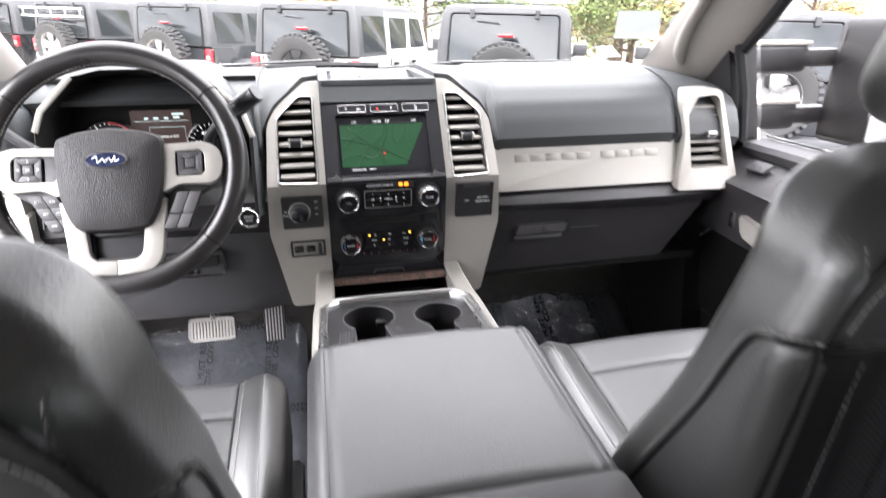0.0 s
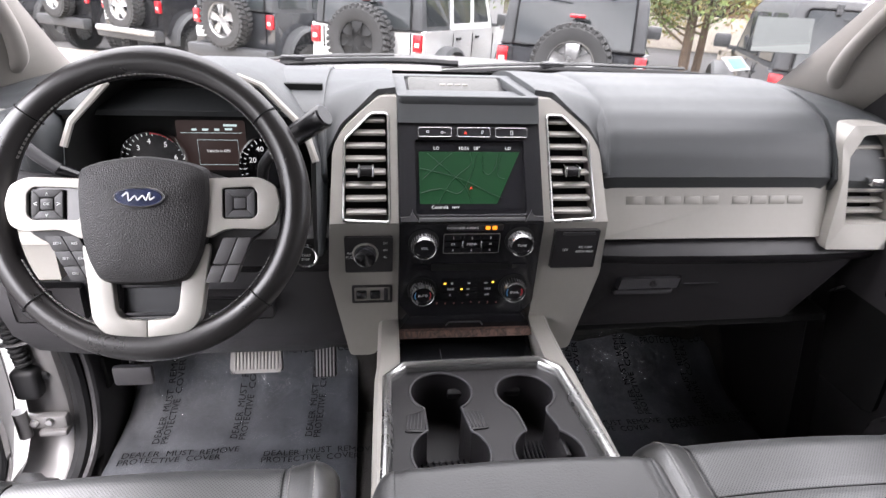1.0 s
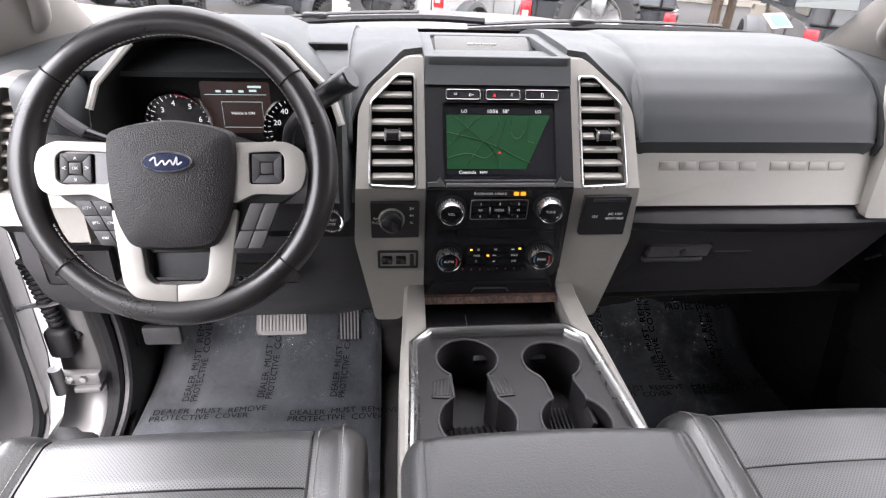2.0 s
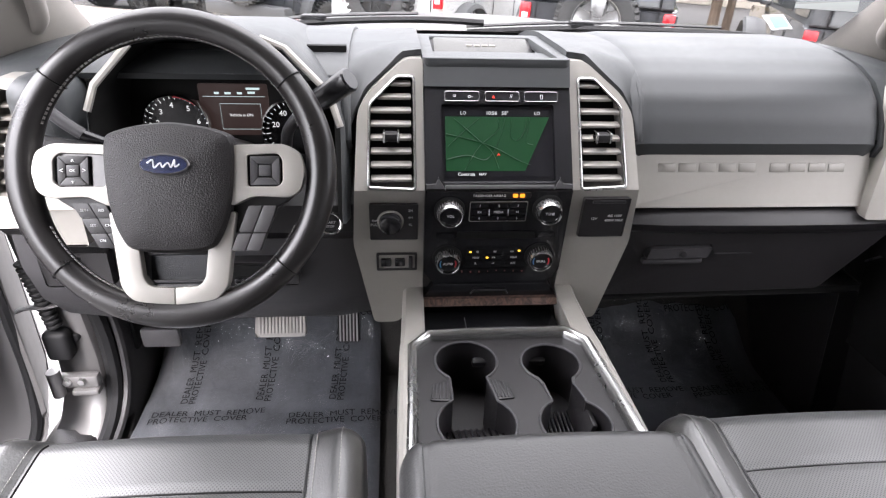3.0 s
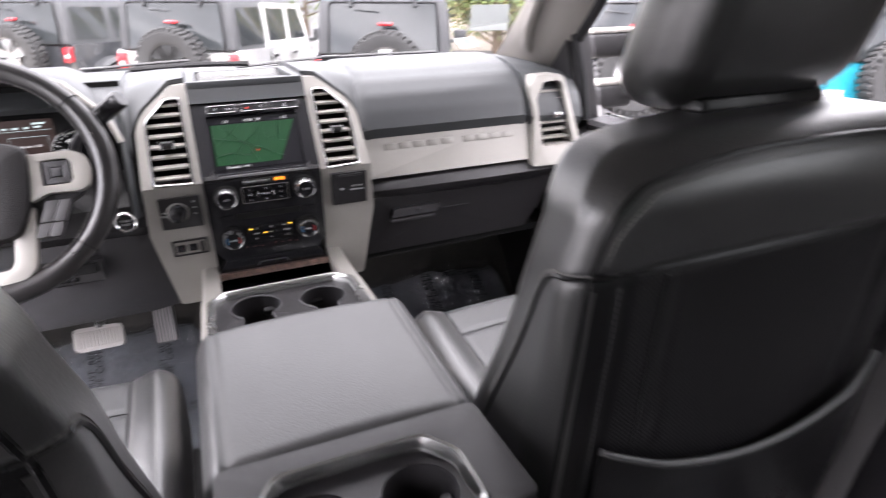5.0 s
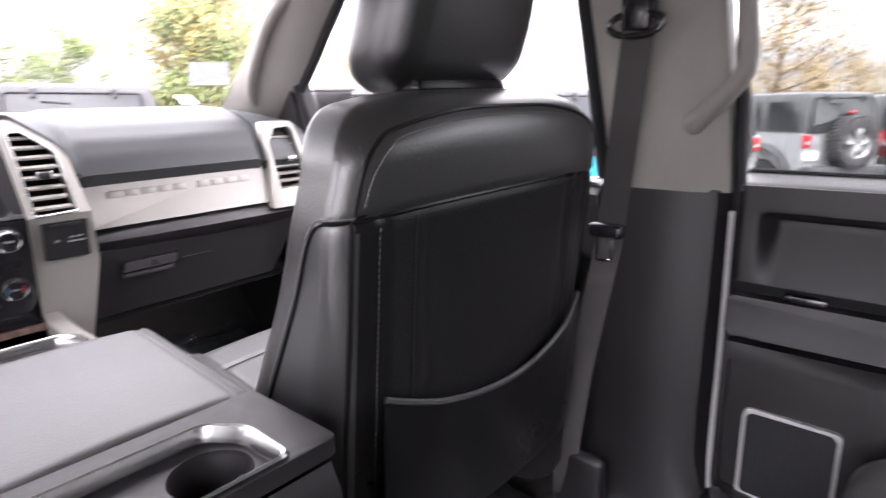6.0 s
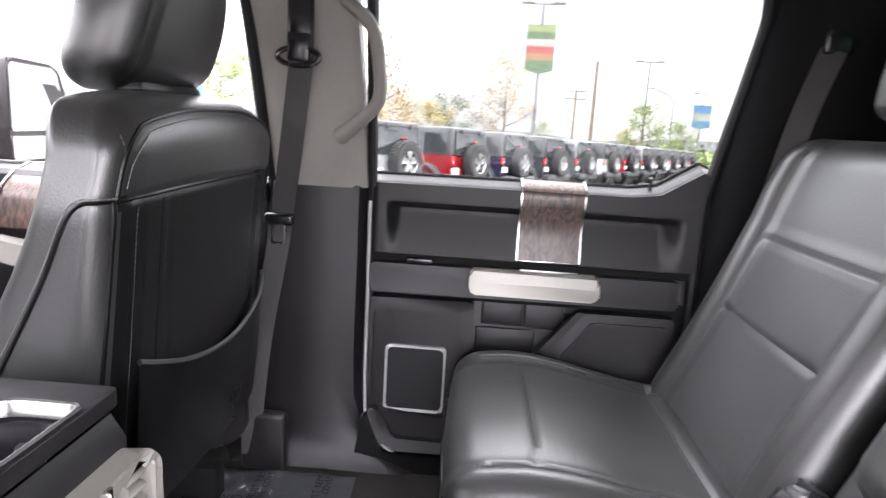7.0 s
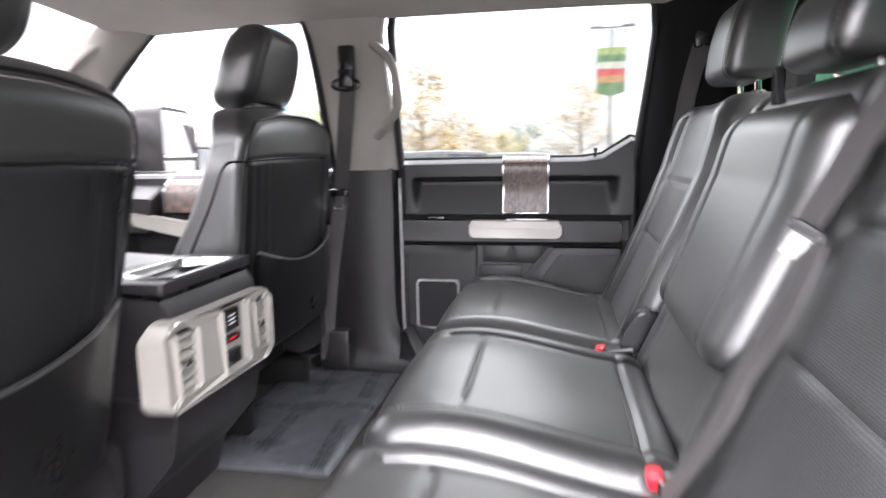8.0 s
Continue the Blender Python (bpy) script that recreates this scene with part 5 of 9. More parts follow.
# local frame: x right, y up the wheel, z towards the driver
RW = 0.185


def rim_r(a):
    return 0.0172 + 0.0022 * (math.cos(2 * a) ** 2)


bm = B()
L = [Vector((RW * math.cos(a), RW * math.sin(a), 0)) for a in [2 * math.pi * k / 96 for k in range(96)]]
tube(bm, L, [rim_r(2 * math.pi * k / 96) for k in range(96)], 16, closed=True)
rim = part("rim", bm, mat("worn_wheel_leather", (0.011, 0.0100, 0.0100), 0.30, 0, 0.35, 14, 420, 0.05, "noise", bump_dist=0.0006, rough_var=0.05, spec=0.5), wheel, "black leather rim with grey stitching")
bm = B()
for a0, a1 in ((20, 160), (205, 335)):
    for dz in (-0.0015, 0.0015):
        L = [Vector(((RW - 0.0185) * math.cos(radians(a)), (RW - 0.0185) * math.sin(radians(a)), 0.006 + dz)) for a in np.linspace(a0, a1, 90)]
        stitches(bm, L, 0.0062, 0.0042, 0.0008)
tagged(part("stitching", bm, THREAD, rim), kind="stuff")
for a in (38, 142, 222, 318):
    bm = B()
    m = Matrix.Translation((RW * math.cos(radians(a)), RW * math.sin(radians(a)), 0)) @ Matrix.Rotation(radians(a), 4, "Z") @ Euler((radians(90), 0, 0)).to_matrix().to_4x4()
    L = [m @ Vector((0.0189 * math.cos(t), 0.0189 * math.sin(t), 0)) for t in [2 * math.pi * k / 20 for k in range(20)]]
    tube(bm, L, 0.0009, 5, closed=True)
    part("seam", bm, VOID, rim)
# hub pad
PADO = [(-0.092, 0.040), (-0.075, 0.058), (-0.02, 0.068), (0.02, 0.068), (0.075, 0.058), (0.092, 0.040), (0.088, -0.03), (0.072, -0.078), (0.045, -0.098), (-0.045, -0.098), (-0.072, -0.078), (-0.088, -0.03)]
bm = B()
out = [Vector((p.x, p.y)) for p in smooth_line([(a, b, 0) for a, b in PADO], 4, closed=True)]
rings = []
for k, z in ((0.97, -0.01), (1.0, 0.008), (0.985, 0.020), (0.95, 0.026), (0.85, 0.030), (0.6, 0.034), (0.3, 0.036), (0.02, 0.0365)):
    rings.append([Vector((p.x * k * 0.86, (p.y + 0.01) * k * 0.97 - 0.018, z)) for p in out])
loft(bm, rings)
pad_ob = part("hub_pad", bm, mat("hub_vinyl", (0.011, 0.0100, 0.0105), 0.42, 0, 0.12, 7, 330, 0.5, "leather", bump_dist=0.0008, spec=0.3), wheel, "grained charcoal hub pad")
lm = Matrix.Translation((0, 0.004, 0.0350)) @ Euler((radians(-2), 0, 0)).to_matrix().to_4x4()
bm = B()
lathe(bm, [(0, 0.004), (0.90, 0.004), (0.93, 0.003)], lm @ Matrix.Diagonal((0.030, 0.0126, 1, 1)), 40)
bg = part("badge", bm, BADGE, pad_ob, "blue oval badge with a bright rim")
bm = B()
tube(bm, [lm @ Vector((0.0290 * math.cos(a), 0.0119 * math.sin(a), 0.003)) for a in [2 * math.pi * k / 48 for k in range(48)]], 0.0016, 6, closed=True)
part("rim", bm, CHROME, bg)
bm = B()
tube(bm, smooth_line([lm @ Vector(p) for p in ((-0.019, 0.001, 0.0045), (-0.013, 0.0052, 0.0045), (-0.011, -0.0045, 0.0045), (-0.004, 0.0015, 0.0045), (-0.001, -0.0038, 0.0045), (0.005, 0.0018, 0.0045), (0.009, -0.0038, 0.0045), (0.013, 0.0055, 0.0045), (0.0135, -0.0032, 0.0045), (0.019, 0.0, 0.0045))], 5), 0.0011, 5)
part("mark", bm, WHITEPRINT, bg)

GREYKEY = mat("pale_grey_key", (0.036, 0.034, 0.035), 0.45)
# side spokes: champagne frames with key pads
for s in (-1, 1):
    bm = B()
    o = mirrored([(0.072, 0.030), (0.140, 0.032), (0.160, 0.022), (0.166, -0.002), (0.160, -0.028), (0.145, -0.036), (0.100, -0.034), (0.072, -0.048)], s)
    h = mirrored([(0.078, 0.018), (0.132, 0.020), (0.140, 0.012), (0.140, -0.016), (0.132, -0.022), (0.078, -0.022)] if s < 0 else [(0.094, 0.018), (0.132, 0.020), (0.138, 0.012), (0.138, -0.016), (0.132, -0.022), (0.094, -0.022)], s)
    prism(bm, rounded(o, 0.008), 0.002, 0.018, "z", 0.004, 3, holes=[rounded(h, 0.004)[::-1]])
    sp = part("spoke", bm, SILVER, wheel, "champagne satin spoke")
    bm = B()
    prism(bm, rounded(h, 0.004), 0.004, 0.012, "z")
    part("recess", bm, BLACK, sp)
    cx = s * 0.116
    key_mat = PLASTIC if s < 0 else PLASTIC_LIGHT
    for q in range(4):
        b2 = B()
        prism(b2, [(-0.0185, 0.0185), (0.0185, 0.0185), (0.0085, 0.0082), (-0.0085, 0.0082)], 0.010, 0.018, "z", 0.0012)
        bm = B()
        join(bm, b2, Matrix.Translation((cx, -0.002, 0)) @ Matrix.Rotation(radians(90 * q), 4, "Z"))
        part("key", bm, key_mat, sp)
    part("key", rbox(B(), (cx, -0.002, 0.014), (0.0155, 0.0145, 0.010), 0.0015), key_mat, sp)
    if s < 0:
        words(sp, [("OK", 0.0050, Matrix.Translation((cx, -0.002, 0.0193))), ("^", 0.009, Matrix.Translation((cx, 0.009, 0.0185))), ("<", 0.009, Matrix.Translation((cx - 0.0135, -0.002, 0.0185))), (">", 0.009, Matrix.Translation((cx + 0.0135, -0.002, 0.0185))), ("v", 0.008, Matrix.Translation((cx, -0.0155, 0.0185)))])
    # lower arms
    bm = B()
    o = mirrored([(0.048, -0.062), (0.078, -0.052), (0.072, -0.10), (0.066, -0.150), (0.050, -0.168), (0.0, -0.172), (0.0, -0.150), (0.030, -0.148), (0.038, -0.138), (0.042, -0.10)], s)
    prism(bm, rounded(o, [0.004, 0.006, 0.02, 0.02, 0.03, 0, 0, 0.012, 0.012, 0.02]), -0.004, 0.014, "z", 0.004, 3)
    part("lower_arm", bm, SILVER, wheel, "champagne satin lower arm")
    # inclined key strip between the arms
    for k in range(4):
        i, j = k // 2, k % 2
        if s < 0:
            continue
        za, zb = (-0.046, -0.080) if i == 0 else (-0.0815, -0.104)
        xa = lambda z: 0.100 + 0.024 * (z + 0.075) / 0.03 * 0.5
        o = [(xa(za) - 0.018 + 0.0185 * j, za), (xa(za) - 0.018 + 0.0185 * j + 0.0175, za), (xa(zb) - 0.018 + 0.0185 * j + 0.0175, zb), (xa(zb) - 0.018 + 0.0185 * j, zb)]
        bm = B()
        prism(bm, rounded(o, 0.002), 0.0, 0.013, "z", 0.0018)
        part("key", bm, GREYKEY, wheel, "pale grey key")
    if s < 0:
        for i in range(3):
            for j in range(2):
                za, zb = -0.042 - 0.0190 * i, -0.0603 - 0.0190 * i
                xa = lambda z: -0.122 - 0.55 * (z + 0.042) + 0.0200 * j
                bm = B()
                prism(bm, rounded([(xa(za), za), (xa(za) + 0.0192, za), (xa(zb) + 0.0192, zb), (xa(zb), zb)], 0.002), 0.0, 0.012, "z", 0.0018)
                part("key", bm, PLASTIC, wheel)
    if s < 0:
        words(wheel, [(t, 0.0048, Matrix.Translation((x, y, 0.0126))) for t, x, y in (("SET+", -0.1070, -0.051), ("RES", -0.0870, -0.051), ("SET-", -0.0965, -0.070), ("CNCL", -0.0765, -0.070), ("ON", -0.0860, -0.089), ("OFF", -0.0660, -0.089))])
bm = B()
loft(bm, [[Vector((x, y, z)) for x, y in ((-0.043, -0.095), (0.043, -0.095), (0.040, -0.142), (-0.040, -0.142))] for z in (-0.03, -0.012)])
part("lower_back", bm, BLACK, wheel)
bm = B()
rbox(bm, (0, -0.103, -0.002), (0.075, 0.012, 0.008), 0.003)
part("lower_bar", bm, PLASTIC, wheel)
bm = B()
prism(bm, rounded([(-0.155, 0.02), (0.155, 0.02), (0.155, -0.03), (0.06, -0.09), (0.05, -0.155), (-0.05, -0.155), (-0.06, -0.09), (-0.155, -0.03)], 0.02), -0.018, 0.002, "z", 0.006, holes=[rounded(rect(-0.038, -0.146, 0.038, -0.098), 0.006)[::-1]])
part("spoke_back", bm, PLASTIC, wheel)

# ---- pedals ----
ped = thing("brake_pedal", "ribbed rubber brake pedal on a steel arm", "pedal")
m = Matrix.Translation((-0.415, 0.232, 0.998)) @ Euler((radians(-28), 0, 0)).to_matrix().to_4x4()
b2 = B()
prism(b2, rounded([(-0.055, -0.028), (0.055, -0.028), (0.052, 0.028), (-0.052, 0.030)], 0.012), -0.008, 0.006, "y", 0.004)
bm = B()
join(bm, b2, m)
PEDAL = mat("grey_rubber", (0.24, 0.225, 0.215), 0.6)
part("pad", bm, PEDAL, ped)
for k in range(13):
    b2 = B()
    rbox(b2, (-0.0445 + 0.0074 * k, -0.0085, 0), (0.0050, 0.004, 0.040), 0.0014)
    bm = B()
    join(bm, b2, m)
    part("rib", bm, PEDAL, ped)
part("arm", tube(B(), [(-0.41, 0.24, 1.02), (-0.40, 0.30, 1.10), (-0.40, 0.36, 1.22)], 0.010, 8), METAL, ped)
ac = thing("accelerator_pedal", "ribbed black accelerator pedal with a bright edge", "pedal")
m = Matrix.Translation((-0.268, 0.232, 1.0)) @ Euler((radians(-22), 0, 0)).to_matrix().to_4x4()
b2 = B()
prism(b2, rounded(rect(-0.024, -0.045, 0.024, 0.06), 0.006), -0.006, 0.008, "y", 0.003)
bm = B()
join(bm, b2, m)
part("pad", bm, PLASTIC, ac)
for k in range(6):
    b2 = B()
    rbox(b2, (-0.0185 + 0.0074 * k, -0.008, 0.004), (0.0034, 0.004, 0.092), 0.001)
    bm = B()
    join(bm, b2, m)
    part("rib", bm, mat("grey_rib", (0.22, 0.21, 0.21), 0.5), ac)
part("arm", tube(B(), [(-0.268, 0.25, 1.03), (-0.268, 0.32, 1.15)], 0.009, 8), PLASTIC, ac)
bm = B()
rbox(bm, (-0.672, 0.062, 1.497), (0.080, 0.125, 0.150), 0.034, 4)
side_pad = part("side_pad", bm, DASH, dash, "grey soft pad beside the instrument hood")
L = [(-0.672 + 0.026 * math.cos(a), -0.0014, 1.500 + 0.040 * math.sin(a)) for a in np.linspace(-0.2, 2.6, 16)]
tagged(part("stitching", stitches(B(), smooth_line(L, 2), 0.006, 0.0042, 0.0006), DARKSTITCH, side_pad), kind="stuff")
stalk = thing("indicator_stalk", "grey indicator stalk behind the steering wheel", "stalk")
part("arm", tube(B(), smooth_line([(-0.50, 0.01, 1.468), (-0.56, -0.008, 1.482), (-0.600, -0.020, 1.503)], 4), 0.0075, 10), BLACK, stalk)
part("lever", tube(B(), smooth_line([(-0.598, -0.0195, 1.502), (-0.618, -0.020, 1.518), (-0.640, -0.020, 1.540)], 4), 0.0105, 12, flat=0.75), PLASTIC_LIGHT, stalk)
pk = thing("parking_brake", "worn metal parking brake pedal beside the kick panel", "pedal")
bm = B()
tube(bm, smooth_line([(-0.70, 0.40, 1.12), (-0.70, 0.33, 1.02), (-0.69, 0.27, 0.965)], 4), 0.009, 8)
rbox(bm, (-0.685, 0.255, 0.955), (0.085, 0.02, 0.05), 0.009)
part("pad", bm, PLASTIC_LIGHT, pk)

# ---- floor mats under plastic film ----
def film_mat(x0, x1, y0, y1, rise, label, seed):
    t = thing("floor_mat", label, "floor mat", "film-covered mats")

    def f(u, v):
        x, y = x0 + (x1 - x0) * u, y0 + (y1 - y0) * v
        z = 0.782 + 0.006 * noise.noise(Vector((x * 5 + seed, y * 5, 0))) + 0.004 * noise.noise(Vector((x * 19 + seed, y * 19, 3)))
        if rise:
            z += 0.9 * (0.5 * (y - 0.33) + 0.5 * math.sqrt((y - 0.33) ** 2 + 0.006))
        e = min(u, 1 - u, v, 1 - v)
        return Vector((x, y, z - 0.008 * max(0, 1 - e / 0.03)))

    part("mat", sheet(B(), f, 60, 60, -0.006), FILM, t, "blue-grey mat")
    rnd = random.Random(seed)
    bm = B()
    spots = [(0.17, 0.76, 90), (0.49, 0.78, 90), (0.80, 0.76, 90), (0.30, 0.555, 2), (0.84, 0.57, 3), (0.36, 0.965, 3), (0.86, 0.95, 4), (0.56, 0.22, 90), (0.22, 0.16, 3), (0.84, 0.18, 2)]
    for fu, fv, turned in spots:
        cx = x0 + (x1 - x0) * (fu + rnd.uniform(-0.02, 0.02))
        cy = y0 + (y1 - y0) * (fv + rnd.uniform(-0.02, 0.02))
        m = Matrix.Translation((cx, cy, 0)) @ Matrix.Rotation(radians(turned + rnd.uniform(-3, 3)), 4, "Z")
        for k, txt in enumerate(("DEALER  MUST  REMOVE", "PROTECTIVE  COVER")):
            join(bm, text_bm(txt, 0.0225, m @ Matrix.Translation((0 if k == 0 else -0.02, -0.019 * k, 0)), 0.0))
    for v in bm.verts:
        u, w = (v.co.x - x0) / (x1 - x0), (v.co.y - y0) / (y1 - y0)
        p = f(min(max(u, 0), 1), min(max(w, 0), 1))
        v.co.z = p.z + 0.0088
    tagged(part("print", bm, INK, t, flat=True), kind="stuff")

    # sharp folds in the film, most of them near its edges
    folds = []
    for k in range(9):
        eu = rnd.choice((rnd.uniform(0.02, 0.12), rnd.uniform(0.86, 0.98), rnd.uniform(0.2, 0.8)))
        a = Vector((x0 + (x1 - x0) * eu, y0 + (y1 - y0) * rnd.uniform(0.35, 0.9)))
        turn = rnd.uniform(0, math.pi)
        folds.append((a, Vector((math.cos(turn), math.sin(turn))), rnd.uniform(0.03, 0.09), rnd.uniform(0.006, 0.014)))

    def fold(x, y):
        h = 0.0
        for a, d, ln, hh in folds:
            r = Vector((x, y)) - a
            s, w = r.dot(d), abs(r.x * d.y - r.y * d.x)
            h = max(h, hh * max(0.0, 1 - w / 0.016) * max(0.0, 1 - abs(s) / ln))
        return h

    def g(u, v):
        p = f(u, v)
        x, y = p.x, p.y
        n1 = noise.noise(Vector((x * 8 + seed * 3, y * 8, 7)))
        n2 = abs(noise.noise(Vector((x * 9 + seed, y * 6, 11))))
        n3 = noise.noise(Vector((x * 4 + seed * 2, y * 4, 23)))
        return p + Vector((0, 0, 0.0115 + 0.009 * max(0, n1) + 0.10 * max(0.0, 0.10 - n2) * (0.35 + max(0.0, n3)) + fold(x, y)))

    cover = part("clear_cover", sheet(B(), g, 100, 100), CLEARFILM, t, "wrinkled clear protective film")
    cover.visible_shadow = False
    return t


film_mat(-0.735, -0.205, -0.25, 0.50, True, "dark driver's floor mat under wrinkled printed film", 1)
film_mat(0.26, 0.76, -0.15, 0.48, True, "dark passenger floor mat under printed film", 2)
film_mat(0.13, 0.76, -1.02, -0.66, False, "dark rear floor mat under printed film", 3)
film_mat(-0.76, -0.17, -1.02, -0.70, False, "dark rear floor mat under printed film", 4)

# ---- centre console ----
con = thing("centre_console", "charcoal centre console with leather armrest lid and champagne rails", "console")
# body
bm = B()
rings = []
for y, hw, zt in ((0.03, 0.140, 1.195), (-0.08, 0.150, 1.195), (-0.36, 0.158, 1.20), (-0.42, 0.152, 1.225), (-0.68, 0.150, 1.225), (-0.70, 0.152, 1.262), (-0.845, 0.152, 1.250), (-0.862, 0.150, 1.22), (-0.866, 0.165, 1.06), (-0.80, 0.15, 0.90), (-0.76, 0.14, 0.78)):
    zb = 0.78 if y > -0.75 else (1.0 if y < -0.86 else 0.78)
    if y > -0.84:
        rings.append([Vector((-hw, y, zb)), Vector((-hw, y, zt - 0.05)), Vector((-hw * 0.97, y, zt)), Vector((hw * 0.97, y, zt)), Vector((hw, y, zt - 0.05)), Vector((hw, y, zb))])
    if y == -0.845:
        break
for hw, yy, zt, zb in ((0.152, -0.845, 1.25, 0.95), (0.15, -0.862, 1.225, 1.03)):
    rings.append([Vector((-hw, yy, zb)), Vector((-hw, yy, zt - 0.05)), Vector((-hw * 0.97, yy, zt)), Vector((hw * 0.97, yy, zt)), Vector((hw, yy, zt - 0.05)), Vector((hw, yy, zb))])
loft(bm, rings)
# the top stays open over the front cups and the rear tray
part("body", bm, PLASTIC, con)
body = con.children[-1]
b2 = bmesh.new()
b2.from_mesh(body.data)
top = [f for f in b2.faces if f.normal.z > 0.85 and (f.calc_center_median().y > -0.36 or f.calc_center_median().y < -0.69)]
bmesh.ops.delete(b2, geom=top, context="FACES")
b2.to_mesh(body.data)
b2.free()

OCT = [(-0.138, -0.125), (-0.112, -0.097), (0.106, -0.095), (0.134, -0.122), (0.148, -0.37), (-0.146, -0.37)]
# left: cup joined to a phone slot; right: cup with a slot behind


def keyhole(cx, cy, r, tail):
    """A round hole with a slot running back from it."""
    pts = []
    for k in range(-56, 237, 6):
        pts.append((cx + r * math.cos(radians(k)), cy + r * math.sin(radians(k))))
    return pts + tail


HL = keyhole(-0.060, -0.155, 0.047, [(-0.060 + 0.053 * math.cos(radians(a)), -0.285 + 0.053 * math.sin(radians(a))) for a in range(122, 419, 12)])
HR = keyhole(0.068, -0.165, 0.0445, [(0.046, -0.212), (0.050, -0.245)] + [(0.072 + 0.048 * math.cos(radians(a)), -0.292 + 0.048 * math.sin(radians(a))) for a in range(118, 419, 12)] + [(0.098, -0.245), (0.090, -0.212)])
bm = B()
prism(bm, OCT, 1.183, 1.192, "z", 0, holes=[HL[::-1], HR[::-1]])
part("cup_plate", bm, PLASTIC, con)
for H_, nm in ((HL, 1), (HR, 2)):
    bm = B()
    loft(bm, [[Vector((x, y, 1.1925)) for x, y in H_], [Vector((x, y, 1.186)) for x, y in H_], [Vector((0.985 * x + 0.015 * (-0.06 if nm == 1 else 0.07), y, 1.10)) for x, y in H_]], caps=False)
    part("cup_wall", bm, PLASTIC, con)
    bm = B()
    bm.faces.new([bm.verts.new((x, y, 1.101)) for x, y in H_])
    part("cup_floor", bm, PLASTIC, con)
    bm = B()
    tube(bm, [(x, y, 1.193) for x, y in H_], 0.0022, 6, closed=True)
    part("cup_lip", bm, PLASTIC_LIGHT, con)
slope = Euler((radians(-24), 0, 0)).to_matrix()
ins = part("cup_insert", rbox(B(), (-0.060, -0.268, 1.140), (0.098, 0.072, 0.008), 0.002, 2, slope), PLASTIC, con, "ribbed black rubber insert")
for k in range(11):
    part("rib", rbox(B(), (-0.104 + 0.0088 * k, -0.266, 1.1455), (0.0032, 0.066, 0.004), 0.001, 2, slope), BLACK, ins)
ins = part("cup_insert", rbox(B(), (0.068, -0.245, 1.118), (0.046, 0.075, 0.016), 0.002), PLASTIC, con, "ribbed black rubber insert")
for k in range(7):
    part("rib", rbox(B(), (0.050 + 0.0062 * k, -0.245, 1.130), (0.003, 0.07, 0.016), 0.001), BLACK, ins)
part("card_slot", rbox(B(), (0.096, -0.250, 1.150), (0.008, 0.070, 0.060), 0.002, 2, Euler((0, radians(14), 0)).to_matrix()), PLASTIC, con)
for s in (-1, 1):
    b2 = B()
    prism(b2, rounded([(s * 0.026, -0.197), (s * 0.054, -0.205), (s * 0.060, -0.240), (s * 0.032, -0.243)], 0.004), 1.1885, 1.1945, "z", 0.0015)
    bm = B()
    join(bm, b2, Matrix.Translation((-0.060, 0, 0)))
    grip_ = part("cup_grip", bm, PLASTIC, con)
    for k in range(5):
        part("rib", tube(B(), [(-0.060 + s * (0.032 + 0.0050 * k), -0.204 - 0.0012 * k, 1.1948), (-0.060 + s * (0.036 + 0.0050 * k), -0.238, 1.1948)], 0.0012, 5), PLASTIC_LIGHT, grip_)
for x, y in ((0.058, -0.122), (-0.030, -0.122)):
    b2 = B()
    rbox(b2, (0, 0, 0), (0.03, 0.012, 0.018), 0.004)
    bm = B()
    join(bm, b2, Matrix.Translation((x, y + 0.003, 1.160)) @ Euler((radians(24), 0, 0)).to_matrix().to_4x4())
    part("cup_spring", bm, PLASTIC, con)
# chrome edge round the cups
bm = B()
path = [(-0.150, -0.40), (-0.143, -0.25), (-0.140, -0.128), (-0.113, -0.098), (-0.06, -0.096), (0.0, -0.0955), (0.06, -0.0955), (0.107, -0.096), (0.134, -0.124), (0.142, -0.25), (0.150, -0.40)]
rings = []
for i, p in enumerate(path):
    a, c = Vector(path[max(0, i - 1)]), Vector(path[min(len(path) - 1, i + 1)])
    d = (c - a).normalized()
    nrm = Vector((-d.y, d.x))
    rings.append([Vector((p[0] + nrm.x * u, p[1] + nrm.y * u, 1.205 + w)) for u, w in ((0.008, -0.010), (0.008, 0.0), (0.005, 0.003), (0.001, 0.0035), (-0.003, 0.001), (-0.0065, -0.004), (-0.0075, -0.016))])
loft(bm, rings)
part("chrome_edge", bm, SATIN, con, "bright chrome edging")
# champagne rails
for s in (-1, 1):
    bm = B()
    rings = []
    for y, x0, x1, z in ((0.035, 0.117, 0.150, 1.225), (0.0, 0.117, 0.153, 1.212), (-0.09, 0.119, 0.156, 1.206), (-0.125, 0.143, 0.160, 1.204), (-0.25, 0.147, 0.163, 1.202), (-0.42, 0.150, 0.166, 1.198)):
        rings.append([Vector((s * a, y, b)) for a, b in ((x0, z - 0.02), (x0, z - 0.002), (x0 + 0.003, z), (x1 - 0.006, z - 0.001), (x1, z - 0.008), (x1 + 0.004, z - 0.10), (x1 - 0.01, z - 0.12))])
    loft(bm, rings)
    part("rail", bm, SILVER, con, "champagne satin rail")
